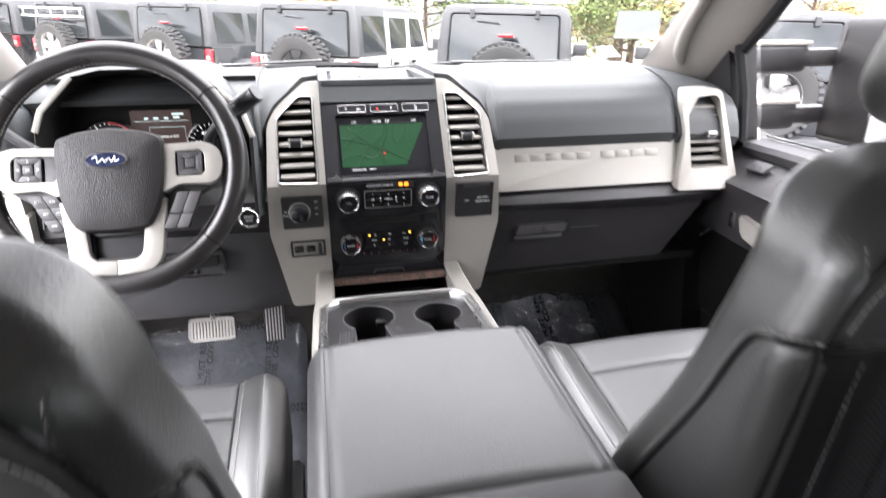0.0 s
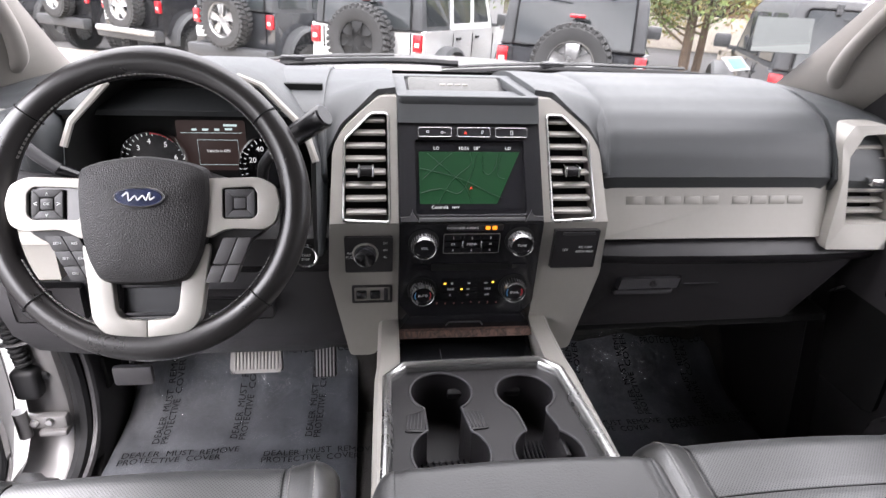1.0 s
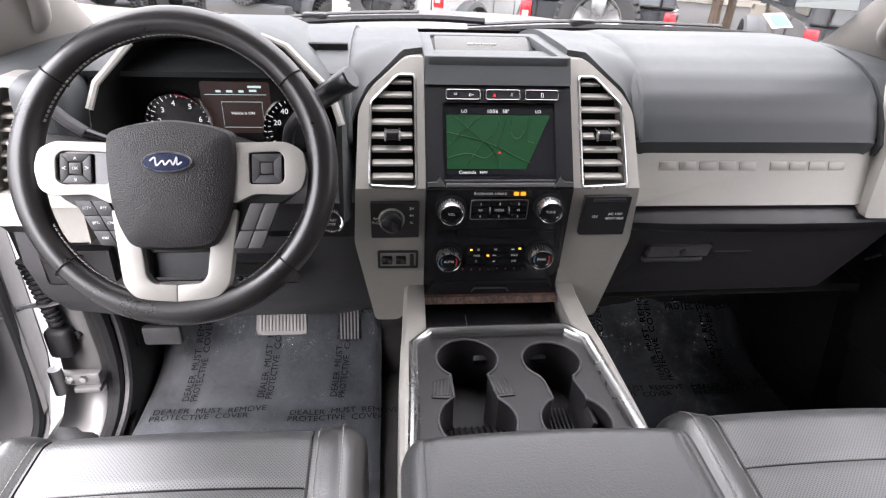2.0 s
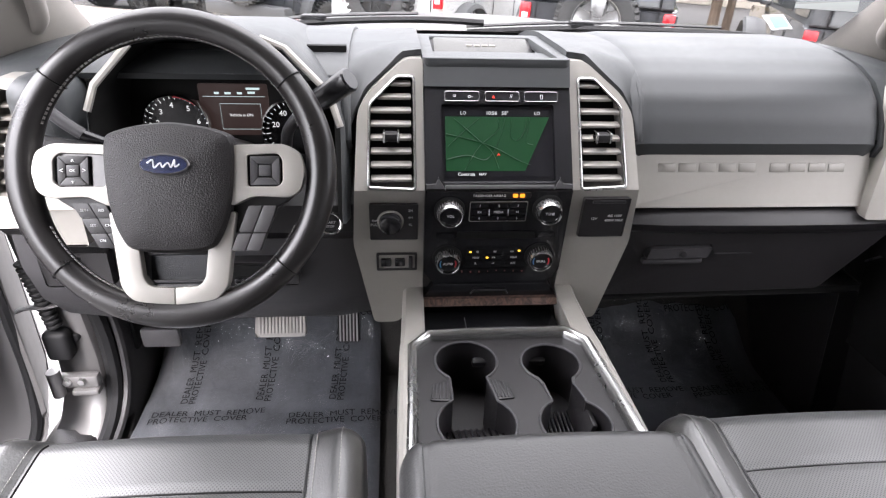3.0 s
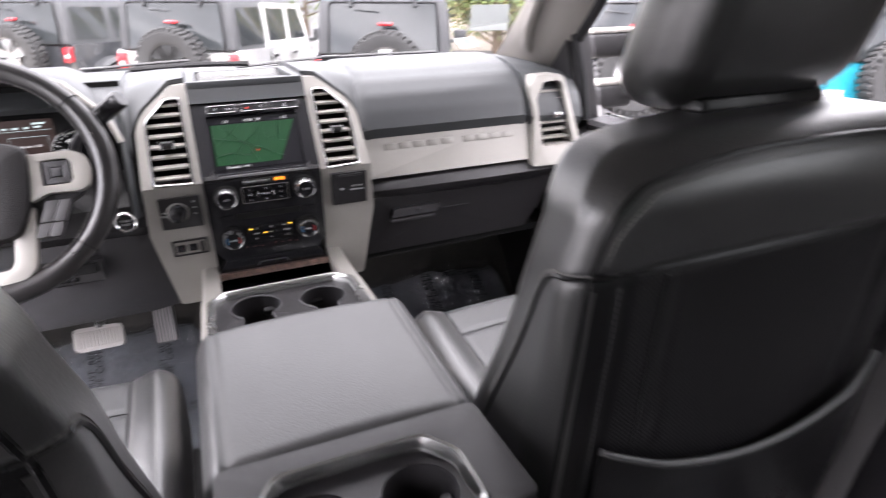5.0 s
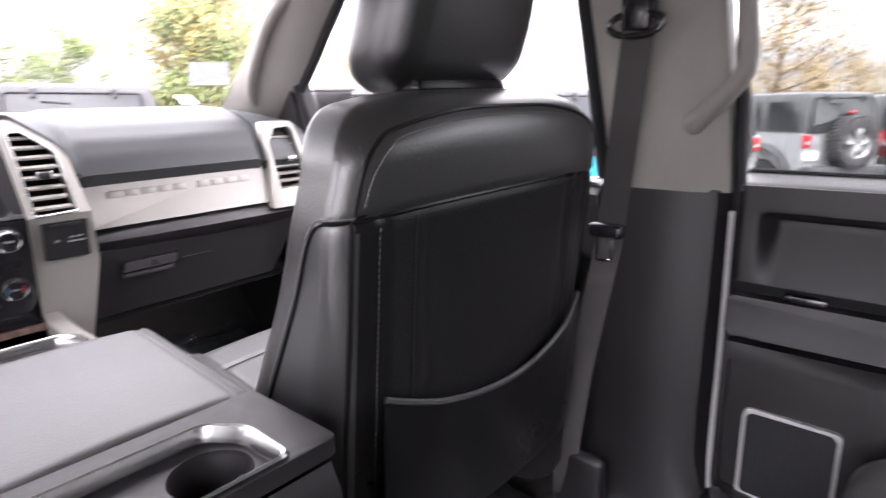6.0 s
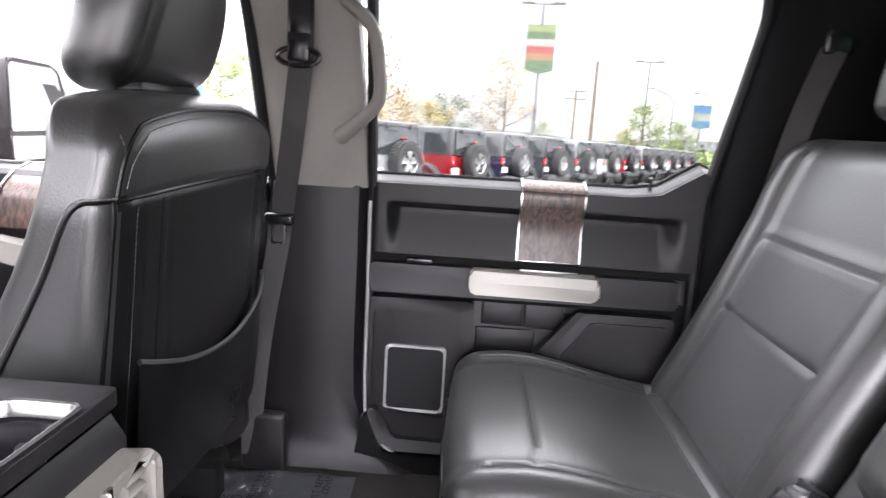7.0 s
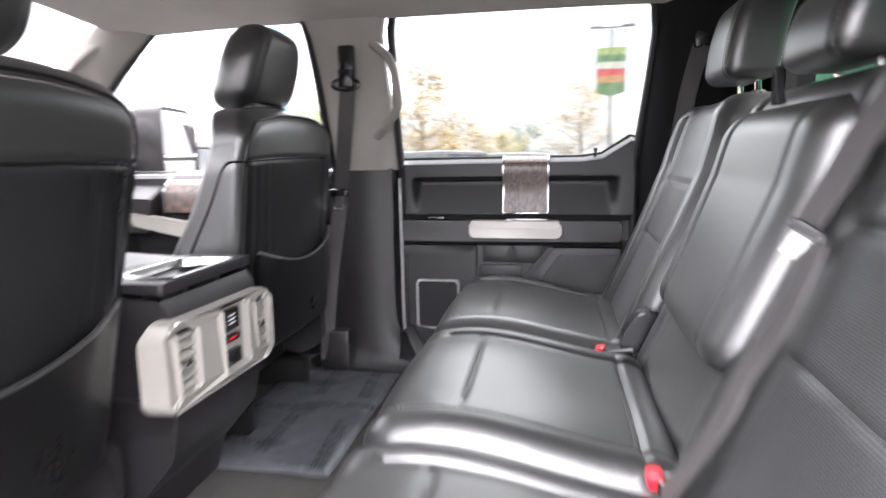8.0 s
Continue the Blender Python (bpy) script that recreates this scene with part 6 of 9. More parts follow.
# bin under the stack
bm = B()
loft(bm, [[Vector((-0.118, y, z)), Vector((0.118, y, z)), Vector((0.118, y, z - 0.01)), Vector((-0.118, y, z - 0.01))] for y, z in ((0.03, 1.160), (-0.10, 1.172))])
part("bin_lid", bm, BLACK, con, "gloss black bin lid")
bm = B()
rbox(bm, (-0.045, -0.045, 1.171), (0.001, 0.07, 0.002), 0)
part("lid_seam", bm, PLASTIC_LIGHT, con)
bm = B()
loft(bm, [[Vector((x, -0.004, 1.192)), Vector((x, -0.012, 1.197)), Vector((x, -0.004, 1.206)), Vector((x, 0.01, 1.206)), Vector((x, 0.01, 1.192))] for x in (-0.117, -0.05, 0.05, 0.117)])
part("wood_strip", bm, WOOD, con, "dark wood strip")
bm = B()
prism(bm, [(-0.117, 1.206), (0.117, 1.206), (0.100, 1.232), (-0.100, 1.232)], 0.004, 0.02, "y", 0.002)
part("bin_door", bm, BLACK, con)
bm = B()
tube(bm, [(-0.035, 0.002, 1.213), (-0.030, 0.0, 1.221), (0.025, 0.0, 1.221), (0.030, 0.002, 1.213)], 0.0014, 6)
part("bin_pull", bm, PLASTIC_LIGHT, con)
bm = B()
loft(bm, [[Vector((-0.118, y, 1.155)), Vector((0.118, y, 1.155)), Vector((0.118, y, 1.20)), Vector((-0.118, y, 1.20))] for y in (0.03, 0.05)])
part("bin_back", bm, VOID, con)


# armrest lid
def lid_shape(v):
    x, y, z = v.T.copy()
    t = (y + 0.157) / 0.314
    up = (z > 0) * 1.0
    z = z + up * (0.008 * (1 - (x / 0.165) ** 2) + 0.014 * t - 0.006 * np.maximum(0, (t - 0.9) / 0.1) ** 2)
    z = z - up * 0.016 * np.clip((abs(x) - 0.140) / 0.025, 0, 1) ** 2
    for sx in (-0.136, 0.136):
        z = z - 0.0035 * np.exp(-((x - sx) / 0.0035) ** 2) * up
    return np.stack([x, y - 0.549, z + 1.236], 1)


LID = (0.330, 0.314, 0.080)
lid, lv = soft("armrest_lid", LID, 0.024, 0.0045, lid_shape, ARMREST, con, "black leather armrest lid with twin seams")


for sx in (-0.1405, 0.1405):
    L = [soft_at(LID, 0.024, lid_shape, 2, 1, sx, y) + Vector((0, 0, 0.0006)) for y in np.linspace(-0.150, 0.150, 30)]
    tagged(part("stitching", stitches(B(), L, 0.0058, 0.004, 0.0006), DARKSTITCH, lid), kind="stuff")
part("lid_hinge", rbox(B(), (0, -0.694, 1.232), (0.26, 0.012, 0.03), 0.004), VOID, con)

# rear deck with its cup tray
bm = B()
TRAY = [(-0.092, -0.735), (0.070, -0.735), (0.097, -0.772), (0.097, -0.846), (-0.112, -0.846), (-0.112, -0.772)]
prism(bm, rounded([(-0.150, -0.698), (0.150, -0.698), (0.152, -0.855), (-0.152, -0.855)], 0.012), 1.262, 1.282, "z", 0.005, 3, holes=[rounded(TRAY, 0.012)[::-1]])
part("rear_deck", bm, PLASTIC, con)
bm = B()
tr_r = rounded(TRAY, 0.012)
rings = []
cc = Vector((-0.008, -0.80))
for k, z in ((1.06, 1.2835), (1.03, 1.287), (0.99, 1.286), (0.95, 1.276), (0.94, 1.270)):
    rings.append([Vector((cc.x + (p[0] - cc.x) * k, cc.y + (p[1] - cc.y) * k, z)) for p in tr_r])
loft(bm, rings, caps=False)
part("tray_edge", bm, SATIN, con, "bright chrome tray edge")
bm = B()
prism(bm, tr_r, 1.262, 1.268, "z", 0, holes=[circle(-0.062, -0.795, 0.040, 28)[::-1], circle(0.046, -0.795, 0.040, 28)[::-1]])
part("tray", bm, PLASTIC, con)
for cx in (-0.062, 0.046):
    bm = B()
    lathe(bm, [(0.041, 0.086), (0.039, 0.075), (0.036, 0.0), (0, 0.0)], Matrix.Translation((cx, -0.795, 1.182)), 32)
    part("rear_cup", bm, PLASTIC, con)
    b2 = B()
    rbox(b2, (0, 0, 0), (0.012, 0.026, 0.018), 0.004)
    bm = B()
    join(bm, b2, Matrix.Translation((cx + 0.032, -0.80, 1.238)) @ Euler((0, radians(-20), 0)).to_matrix().to_4x4())
    part("cup_spring", bm, PLASTIC_LIGHT, con)

# rear panel with two vents and sockets
rp = new("rear_panel")
rp.parent = con
bm = B()
RP = [(-0.204, 1.077), (-0.186, 1.057), (0.152, 1.050), (0.168, 1.07), (0.168, 1.185), (0.142, 1.214), (-0.176, 1.220), (-0.204, 1.197)]
vl, vr = rect(-0.172, 1.085, -0.108, 1.198), rect(0.098, 1.082, 0.152, 1.192)
mid = rect(-0.028, 1.072, 0.068, 1.205)
prism(bm, rounded(RP, 0.014), -0.884, -0.845, "y", 0.008, 3, holes=[rounded(h, 0.006)[::-1] for h in (vl, vr, mid)])
part("panel_frame", bm, SILVER, rp, "champagne satin panel")
for h in (vl, vr):
    x0, x1, z0, z1 = h[0][0], h[1][0], h[0][1], h[2][1]
    bm = B()
    prism(bm, h, -0.856, -0.850, "y")
    part("vent_back", bm, VOID, rp)
    for k in range(6):
        z = z0 + 0.012 + (z1 - z0 - 0.02) * k / 5
        b2 = B()
        rbox(b2, (0, 0, 0), (x1 - x0 - 0.003, 0.022, 0.005), 0.002)
        bm = B()
        join(bm, b2, Matrix.Translation(((x0 + x1) / 2, -0.872, z)) @ Euler((radians(24), 0, 0)).to_matrix().to_4x4())
        part("slat", bm, SILVER, rp)
    part("tab", rbox(B(), ((x0 + x1) / 2, -0.882, (z0 + z1) / 2), (0.020, 0.016, 0.013), 0.003), CHROME, rp)
bm = B()
prism(bm, mid, -0.872, -0.860, "y")
part("socket_plate", bm, SILVER, rp)
for z0, z1, mm in ((1.152, 1.195, BLACK), (1.128, 1.142, VOID), (1.080, 1.112, BLACK)):
    bm = B()
    prism(bm, rounded(rect(-0.008, z0, 0.044, z1), 0.003), -0.879, -0.868, "y", 0.002)
    part("socket", bm, mm, rp)
bm = B()
for k in range(3):
    rbox(bm, (0.018, -0.8802, 1.166 + 0.008 * k), (0.022, 0.001, 0.003), 0)
part("small_print", bm, WHITEPRINT, rp)
part("socket_mark", rbox(B(), (0.018, -0.8795, 1.135), (0.024, 0.002, 0.004), 0), RED, rp)
bm = B()
tube(bm, smooth_line([(0.076, -0.886, 1.205), (0.076, -0.887, 1.15), (0.076, -0.887, 1.075)], 3), 0.003, 6)
part("bright_edge", bm, CHROME, rp)
bm = B()
loft(bm, [[Vector((-w, y, z)), Vector((w, y, z)), Vector((w, y + 0.2, z)), Vector((-w, y + 0.2, z))] for w, y, z in ((0.165, -0.868, 1.07), (0.15, -0.84, 0.99), (0.135, -0.77, 0.86), (0.13, -0.75, 0.78))])
part("rear_foot", bm, PLASTIC, con)


# ---- seats ----
def step(a, b, x):
    t = np.clip((x - a) / (b - a), 0, 1)
    return t * t * (3 - 2 * t)


def paint_faces(ob, rule):
    """Gives faces a second or third material by a rule on their centres and normals."""
    me = ob.data
    n = len(me.polygons)
    c, nn = np.empty(n * 3), np.empty(n * 3)
    me.polygons.foreach_get("center", c)
    me.polygons.foreach_get("normal", nn)
    me.polygons.foreach_set("material_index", rule(c.reshape(-1, 3), nn.reshape(-1, 3)).astype(np.int32))


def groove(d, w=0.004):
    return np.exp(-((d / w) ** 2))


def y_rear(z):
    return -0.790 - 0.075 * (z - 1.10) - 0.10 * np.maximum(0, z - 1.2) * 0.3 + 0.9 * np.maximum(0, z - 1.55) ** 2 * 6


def surf_y(v, x, z, side=-1):
    """The rearmost (or foremost) face of a cushion at (x, z)."""
    d = (v[:, 0] - x) ** 2 + (v[:, 2] - z) ** 2
    near = np.argsort(d)[:40]
    return v[near, 1].min() if side < 0 else v[near, 1].max()


def surf_x(v, y, z, sx):
    """How far a cushion reaches sideways at (y, z)."""
    d = (v[:, 1] - y) ** 2 + (v[:, 2] - z) ** 2 + 10.0 * (v[:, 0] * sx < 0.1)
    near = np.argsort(d)[:6]
    return v[near, 0].mean() + sx * 0.0005


def front_seat(cx, label, recline=0.0, shift=0.0):
    s = thing("front_seat", label, "car seat", "front seats", at=(cx, 0, 0))
    # backrest
    def shape(v):
        x, y, z = v.T.copy()
        zz = z + 1.295
        yn = (y + 0.10) / 0.20
        depth = 0.255 - 0.150 * step(1.08, 1.52, zz)
        w = 1 - 0.06 * step(1.46, 1.60, zz) - 0.06 * (1 - step(0.96, 1.10, zz))
        yr = y_rear(zz) - recline * (zz - 1.0)
        yy = yr + yn * depth
        rear = np.clip(1 - yn * 2.5, 0, 1)
        yy = yy - rear * (0.020 * (1 - (x / 0.26) ** 2))
        low = zz < 1.497
        yy = yy + rear * 0.0045 * groove(zz - (1.492 - 0.03 * (x / 0.255) ** 2 * 0), 0.0045)
        for sx in (-0.205, 0.205):
            yy = yy + rear * low * 0.004 * groove(x - sx, 0.004)
        for sx in (-0.15, 0.15):
            yy = yy + rear * low * (zz > 1.26) * 0.003 * groove(x - sx + 0.02 * np.sign(sx) * (1.49 - zz) * 2, 0.003)
        # slack of the lower cover
        yy = yy + rear * low * (0.006 * np.sin(9 * zz + 3 * x) * np.exp(-((x / 0.15) ** 2)))
        zz = zz - 0.030 * step(1.42, 1.62, zz) * (abs(x) / 0.26) ** 3
        return np.stack([x * w * 1.075 + shift, yy, zz], 1)

    back, bv = soft("backrest", (0.520, 0.20, 0.65), 0.055, 0.0075, shape, [LEATHER, CARBON, VINYL], s)
    paint_faces(back, lambda c, n: np.where((n[:, 1] < -0.5) & (c[:, 2] < 1.490) & (abs(c[:, 0] - shift) < 0.220), np.where(abs(c[:, 0] - shift) < 0.204, 1, 2), np.where((n[:, 1] < -0.15) & (c[:, 2] < 1.49) & (abs(c[:, 0] - shift) < 0.252), 2, 0)))
    SZ = (0.520, 0.20, 0.65)

    def rear(x, z, off=0.0):
        return soft_at(SZ, 0.055, shape, 1, -1, x, z - 1.295) - Vector((0, off, 0))

    def flank(sx, y, z):
        return soft_at(SZ, 0.055, shape, 0, sx, y, z - 1.295)

    # piping down the rear corners and round the side panels
    for sx in (-1, 1):
        L = [rear(sx * 0.240, z, 0.0005) for z in np.linspace(1.492, 1.04, 20)]
        part("piping", tube(B(), smooth_line(L, 2), 0.0034, 6), VINYL, back)
        L = [rear(sx * 0.240, z, 0.001) for z in np.linspace(1.585, 1.496, 10)]
        tagged(part("stitching", stitches(B(), smooth_line(L, 3), 0.0075, 0.005, 0.0007), THREAD, back), kind="stuff")
        L = [rear(sx * 0.212, z, 0.001) for z in np.linspace(1.48, 1.06, 20)]
        tagged(part("stitching", stitches(B(), smooth_line(L, 3), 0.0075, 0.005, 0.0006), DARKSTITCH, back), kind="stuff")
        L = [rear(sx * (0.165 - 0.10 * (1.40 - z) ** 2), z, -0.001) for z in np.linspace(1.485, 1.24, 12)]
        part("seam", tube(B(), smooth_line(L, 2), 0.0022, 6), VINYL, back)
        L = [flank(sx, y, z) for y, z in ((-0.095, 1.492), (-0.07, 1.494), (-0.045, 1.494), (-0.02, 1.482), (-0.005, 1.45), (0.01, 1.38), (0.03, 1.25), (0.05, 1.12))]
        part("side_seam", tube(B(), smooth_line(L, 5), 0.0030, 6), VINYL, back)
        L = [flank(sx, y + 0.008, z + 0.006) + Vector((sx * 0.0008, 0, 0)) for y, z in ((-0.095, 1.492), (-0.07, 1.494), (-0.045, 1.494), (-0.02, 1.482), (-0.005, 1.45), (0.01, 1.38), (0.03, 1.25), (0.05, 1.12))]
        tagged(part("stitching", stitches(B(), smooth_line(L, 5), 0.0055, 0.0042, 0.0007), STITCH, back), kind="stuff")
    L = [rear(x, 1.4925, 0.001) for x in np.linspace(-0.240, 0.240, 30)]
    part("piping", tube(B(), L, 0.0030, 6), VINYL, back)

    L = [rear(x, z, 0.0008) for x, z in ((-0.240, 1.50), (-0.240, 1.54), (-0.236, 1.565), (-0.222, 1.583), (-0.195, 1.592), (-0.10, 1.597), (0.0, 1.598), (0.10, 1.597), (0.195, 1.592), (0.222, 1.583), (0.236, 1.565), (0.240, 1.54), (0.240, 1.50))]
    part("piping", tube(B(), smooth_line(L, 4), 0.0030, 6), VINYL, back)
    L = [rear(x * 0.965, z - 0.010, 0.0012) for x, z in ((-0.240, 1.52), (-0.238, 1.55), (-0.232, 1.567), (-0.218, 1.583), (-0.195, 1.592), (-0.10, 1.597), (0.0, 1.598), (0.10, 1.597), (0.195, 1.592), (0.218, 1.583), (0.232, 1.567), (0.238, 1.55), (0.240, 1.52))]
    tagged(part("stitching", stitches(B(), smooth_line(L, 4), 0.0055, 0.0042, 0.0007), STITCH, back), kind="stuff")

    # map pocket with a slack upper hem
    def hem(u):
        return 1.225 + 0.050 * (2 * u - 1) ** 2 + 0.012 * (u - 0.5)

    def pocket(u, v):
        x = -0.208 + 0.416 * u
        z = 1.02 + (hem(u) - 1.02) * v
        e = min(u, 1 - u)
        return rear(x, z, 0.013 + 0.014 * (v ** 2) * min(1, e / 0.16))

    part("pocket", sheet(B(), pocket, 40, 24, -0.004), VINYL, back, "glossy black map pocket")
    L = [pocket(u, 1.0) for u in np.linspace(0, 1, 40)]
    part("hem", tube(B(), L, 0.0046, 8), LEATHER, back, "rolled leather hem")
    # headrest
    def hshape(v):
        x, y, z = v.T.copy()
        t = (z + 0.10) / 0.20
        w = 0.86 + 0.14 * np.sin(np.clip(t * 0.85 + 0.22, 0, 1) * math.pi) - 0.10 * step(0.55, 1.0, t)
        yy = y + 0.035 * (t - 0.5) ** 2 - 0.06 * (t - 0.5) - 0.012 * (1 - (x / 0.16) ** 2) * (y < 0)
        yy = yy + 0.004 * groove(np.abs(x) - 0.108, 0.004) * (y < 0)
        return np.stack([x * w + shift, yy - 0.741 - recline * 0.7, z + 1.720], 1)

    hr, hv = soft("headrest", (0.290, 0.112, 0.208), 0.052, 0.0075, hshape, LEATHER, s)
    for sx in (-1, 1):
        part("post", tube(B(), [(shift + sx * 0.083, -0.752 - recline * 0.6, 1.585), (shift + sx * 0.083, -0.748 - recline * 0.66, 1.67)], 0.0065, 10), METAL, s)
        part("post_guide", lathe(B(), [(0.016, 0), (0.016, 0.008), (0.011, 0.012), (0, 0.012)], Matrix.Translation((shift + sx * 0.083, -0.752 - recline * 0.6, 1.602)), 16), BLACK, s)
    bm = B()
    rbox(bm, (shift, -0.742 - recline * 0.62, 1.622), (0.19, 0.056, 0.026), 0.012)
    part("headrest_skirt", bm, VINYL, s)
    # cushion
    def cshape(v):
        x, y, z = v.T.copy()
        t = (y + 0.245) / 0.49
        zz = z + 0.020 * step(0.17, 0.235, abs(x)) * (z > 0) * (1 - 0.5 * step(0.8, 1.0, t)) + 0.028 * t * (z > 0) - 0.035 * step(0.86, 1.0, t) * (z > 0)
        zz = zz - (z > 0) * (0.004 * groove(abs(x) - 0.182, 0.0038) + 0.004 * groove(y - 0.105, 0.0038) * (abs(x) < 0.182))
        zz = zz + (z > 0) * 0.006 * (1 - (x / 0.18) ** 2) * (abs(x) < 0.18)
        return np.stack([x * (1 - 0.04 * t), y - 0.445, zz + 1.044 + 0.008 * t], 1)

    CZ = (0.515, 0.49, 0.150)
    cu, cv = soft("cushion", CZ, 0.045, 0.0065, cshape, [LEATHER, PERF], s)
    paint_faces(cu, lambda c, n: np.where((n[:, 2] > 0.5) & (abs(c[:, 0]) < 0.178), 1, 0))
    for sx in (-1, 1):
        for off in (0.191, 0.226):
            L = [soft_at(CZ, 0.045, cshape, 2, 1, sx * off, y) + Vector((0, 0, 0.0016)) for y in np.linspace(-0.20, 0.215, 60)]
            tagged(part("stitching", stitches(B(), L, 0.0060, 0.0042, 0.0006), STITCH, cu), kind="stuff")
        L = [soft_at(CZ, 0.045, cshape, 2, 1, sx * 0.182, y) + Vector((0, 0, 0.0012)) for y in np.linspace(-0.21, 0.20, 50)]
        part("piping", tube(B(), L, 0.0024, 6), VINYL, cu)
    L = [soft_at(CZ, 0.045, cshape, 2, 1, x, 0.105) + Vector((0, 0, 0.0020)) for x in np.linspace(-0.178, 0.178, 30)]
    part("seam", tube(B(), L, 0.0016, 6), VINYL, cu)
    # base and rails
    bm = B()
    rbox(bm, (0, -0.46, 0.915), (0.44, 0.40, 0.12), 0.02)
    part("base", bm, PLASTIC, s)
    for sx in (-1, 1):
        part("rail", rbox(B(), (sx * 0.18, -0.50, 0.815), (0.045, 0.50, 0.09), 0.008), VOID, s)
        bm = B()
        prism(bm, rounded([(-0.78, 0.90), (-0.72, 0.86), (-0.30, 0.93), (-0.30, 1.02), (-0.60, 1.05), (-0.78, 1.0)], 0.02), sx * 0.235, sx * 0.262, "x", 0.006)
        part("side_shield", bm, PLASTIC, s)
    return s


fs = front_seat(0.470, "black leather passenger seat with map pocket and headrest")
fd = front_seat(-0.458, "black leather driver seat, leaning further back", 0.125, -0.026)
# red release beside the driver's seat
by = thing("seat_buckle", "front seat buckle with a red release button", "seat belt buckle", "buckles")
bm = B()
rbox(bm, (-0.172, -0.60, 1.085), (0.022, 0.05, 0.09), 0.006)
part("housing", bm, PLASTIC, by)
part("button", rbox(B(), (-0.172, -0.612, 1.132), (0.018, 0.024, 0.012), 0.003), RED, by)


# ---- rear bench ----
def rear_cushion(parent, x0, x1, insert):
    cx, w = (x0 + x1) / 2, x1 - x0

    def shape(v):
        x, y, z = v.T.copy()
        t = (y + 0.24) / 0.48
        up = (z > 0) * 1.0
        hw = w / 2
        zz = z + up * (0.014 * (1 - (x / hw) ** 4) + 0.012 * step(hw - 0.10, hw - 0.045, abs(x)) + 0.050 * step(0.05, 0.75, t) - 0.012 * step(0.75, 1.0, t))
        zz = zz - up * 0.0055 * groove(t - 0.14, 0.009) * (abs(x) < hw - 0.04)
        zz = zz - up * (0.007 * groove(abs(x) - (hw - 0.075), 0.0048) * (t < 0.86) + 0.007 * groove(t - 0.70 - 0.03 * (x / hw) ** 2, 0.009) * (abs(x) < hw - 0.075))
        zz = zz + up * 0.0025 * np.sin(17 * x + 6 * cx) * np.sin(11 * y)
        yy = y + 0.012 * (1 - (x / hw) ** 2) * step(0.6, 1, t)
        return np.stack([x + cx, yy - 1.475, zz + 0.955], 1)

    o, v = soft("cushion", (w, 0.48, 0.19), 0.055, 0.0075, shape, LEATHER, parent)
    SZ = (w, 0.48, 0.19)
    for sx in (-1, 1):
        L = [soft_at(SZ, 0.055, shape, 2, 1, sx * (w / 2 - 0.068), y) + Vector((0, 0, 0.0006)) for y in np.linspace(-0.20, 0.19, 28)]
        tagged(part("stitching", stitches(B(), L, 0.0085, 0.0055, 0.0009), DARKSTITCH, o), kind="stuff")
    L = [soft_at(SZ, 0.055, shape, 2, 1, x, -0.164) + Vector((0, 0, 0.0006)) for x in np.linspace(-w / 2 + 0.05, w / 2 - 0.05, 20)]
    tagged(part("stitching", stitches(B(), L, 0.006, 0.0045, 0.0007), THREAD, o), kind="stuff")
    L = [soft_at(SZ, 0.055, shape, 1, 1, x, 0.050) + Vector((0, 0.0005, 0)) for x in np.linspace(-w / 2 + 0.05, w / 2 - 0.05, 24)]
    part("piping", tube(B(), L, 0.0028, 6), VINYL, o)
    return o


def yb(z):
    """The face of the rear backrest."""
    return -1.70 - 0.40 * (z - 1.08) + 0.12 * max(0.0, z - 1.45)


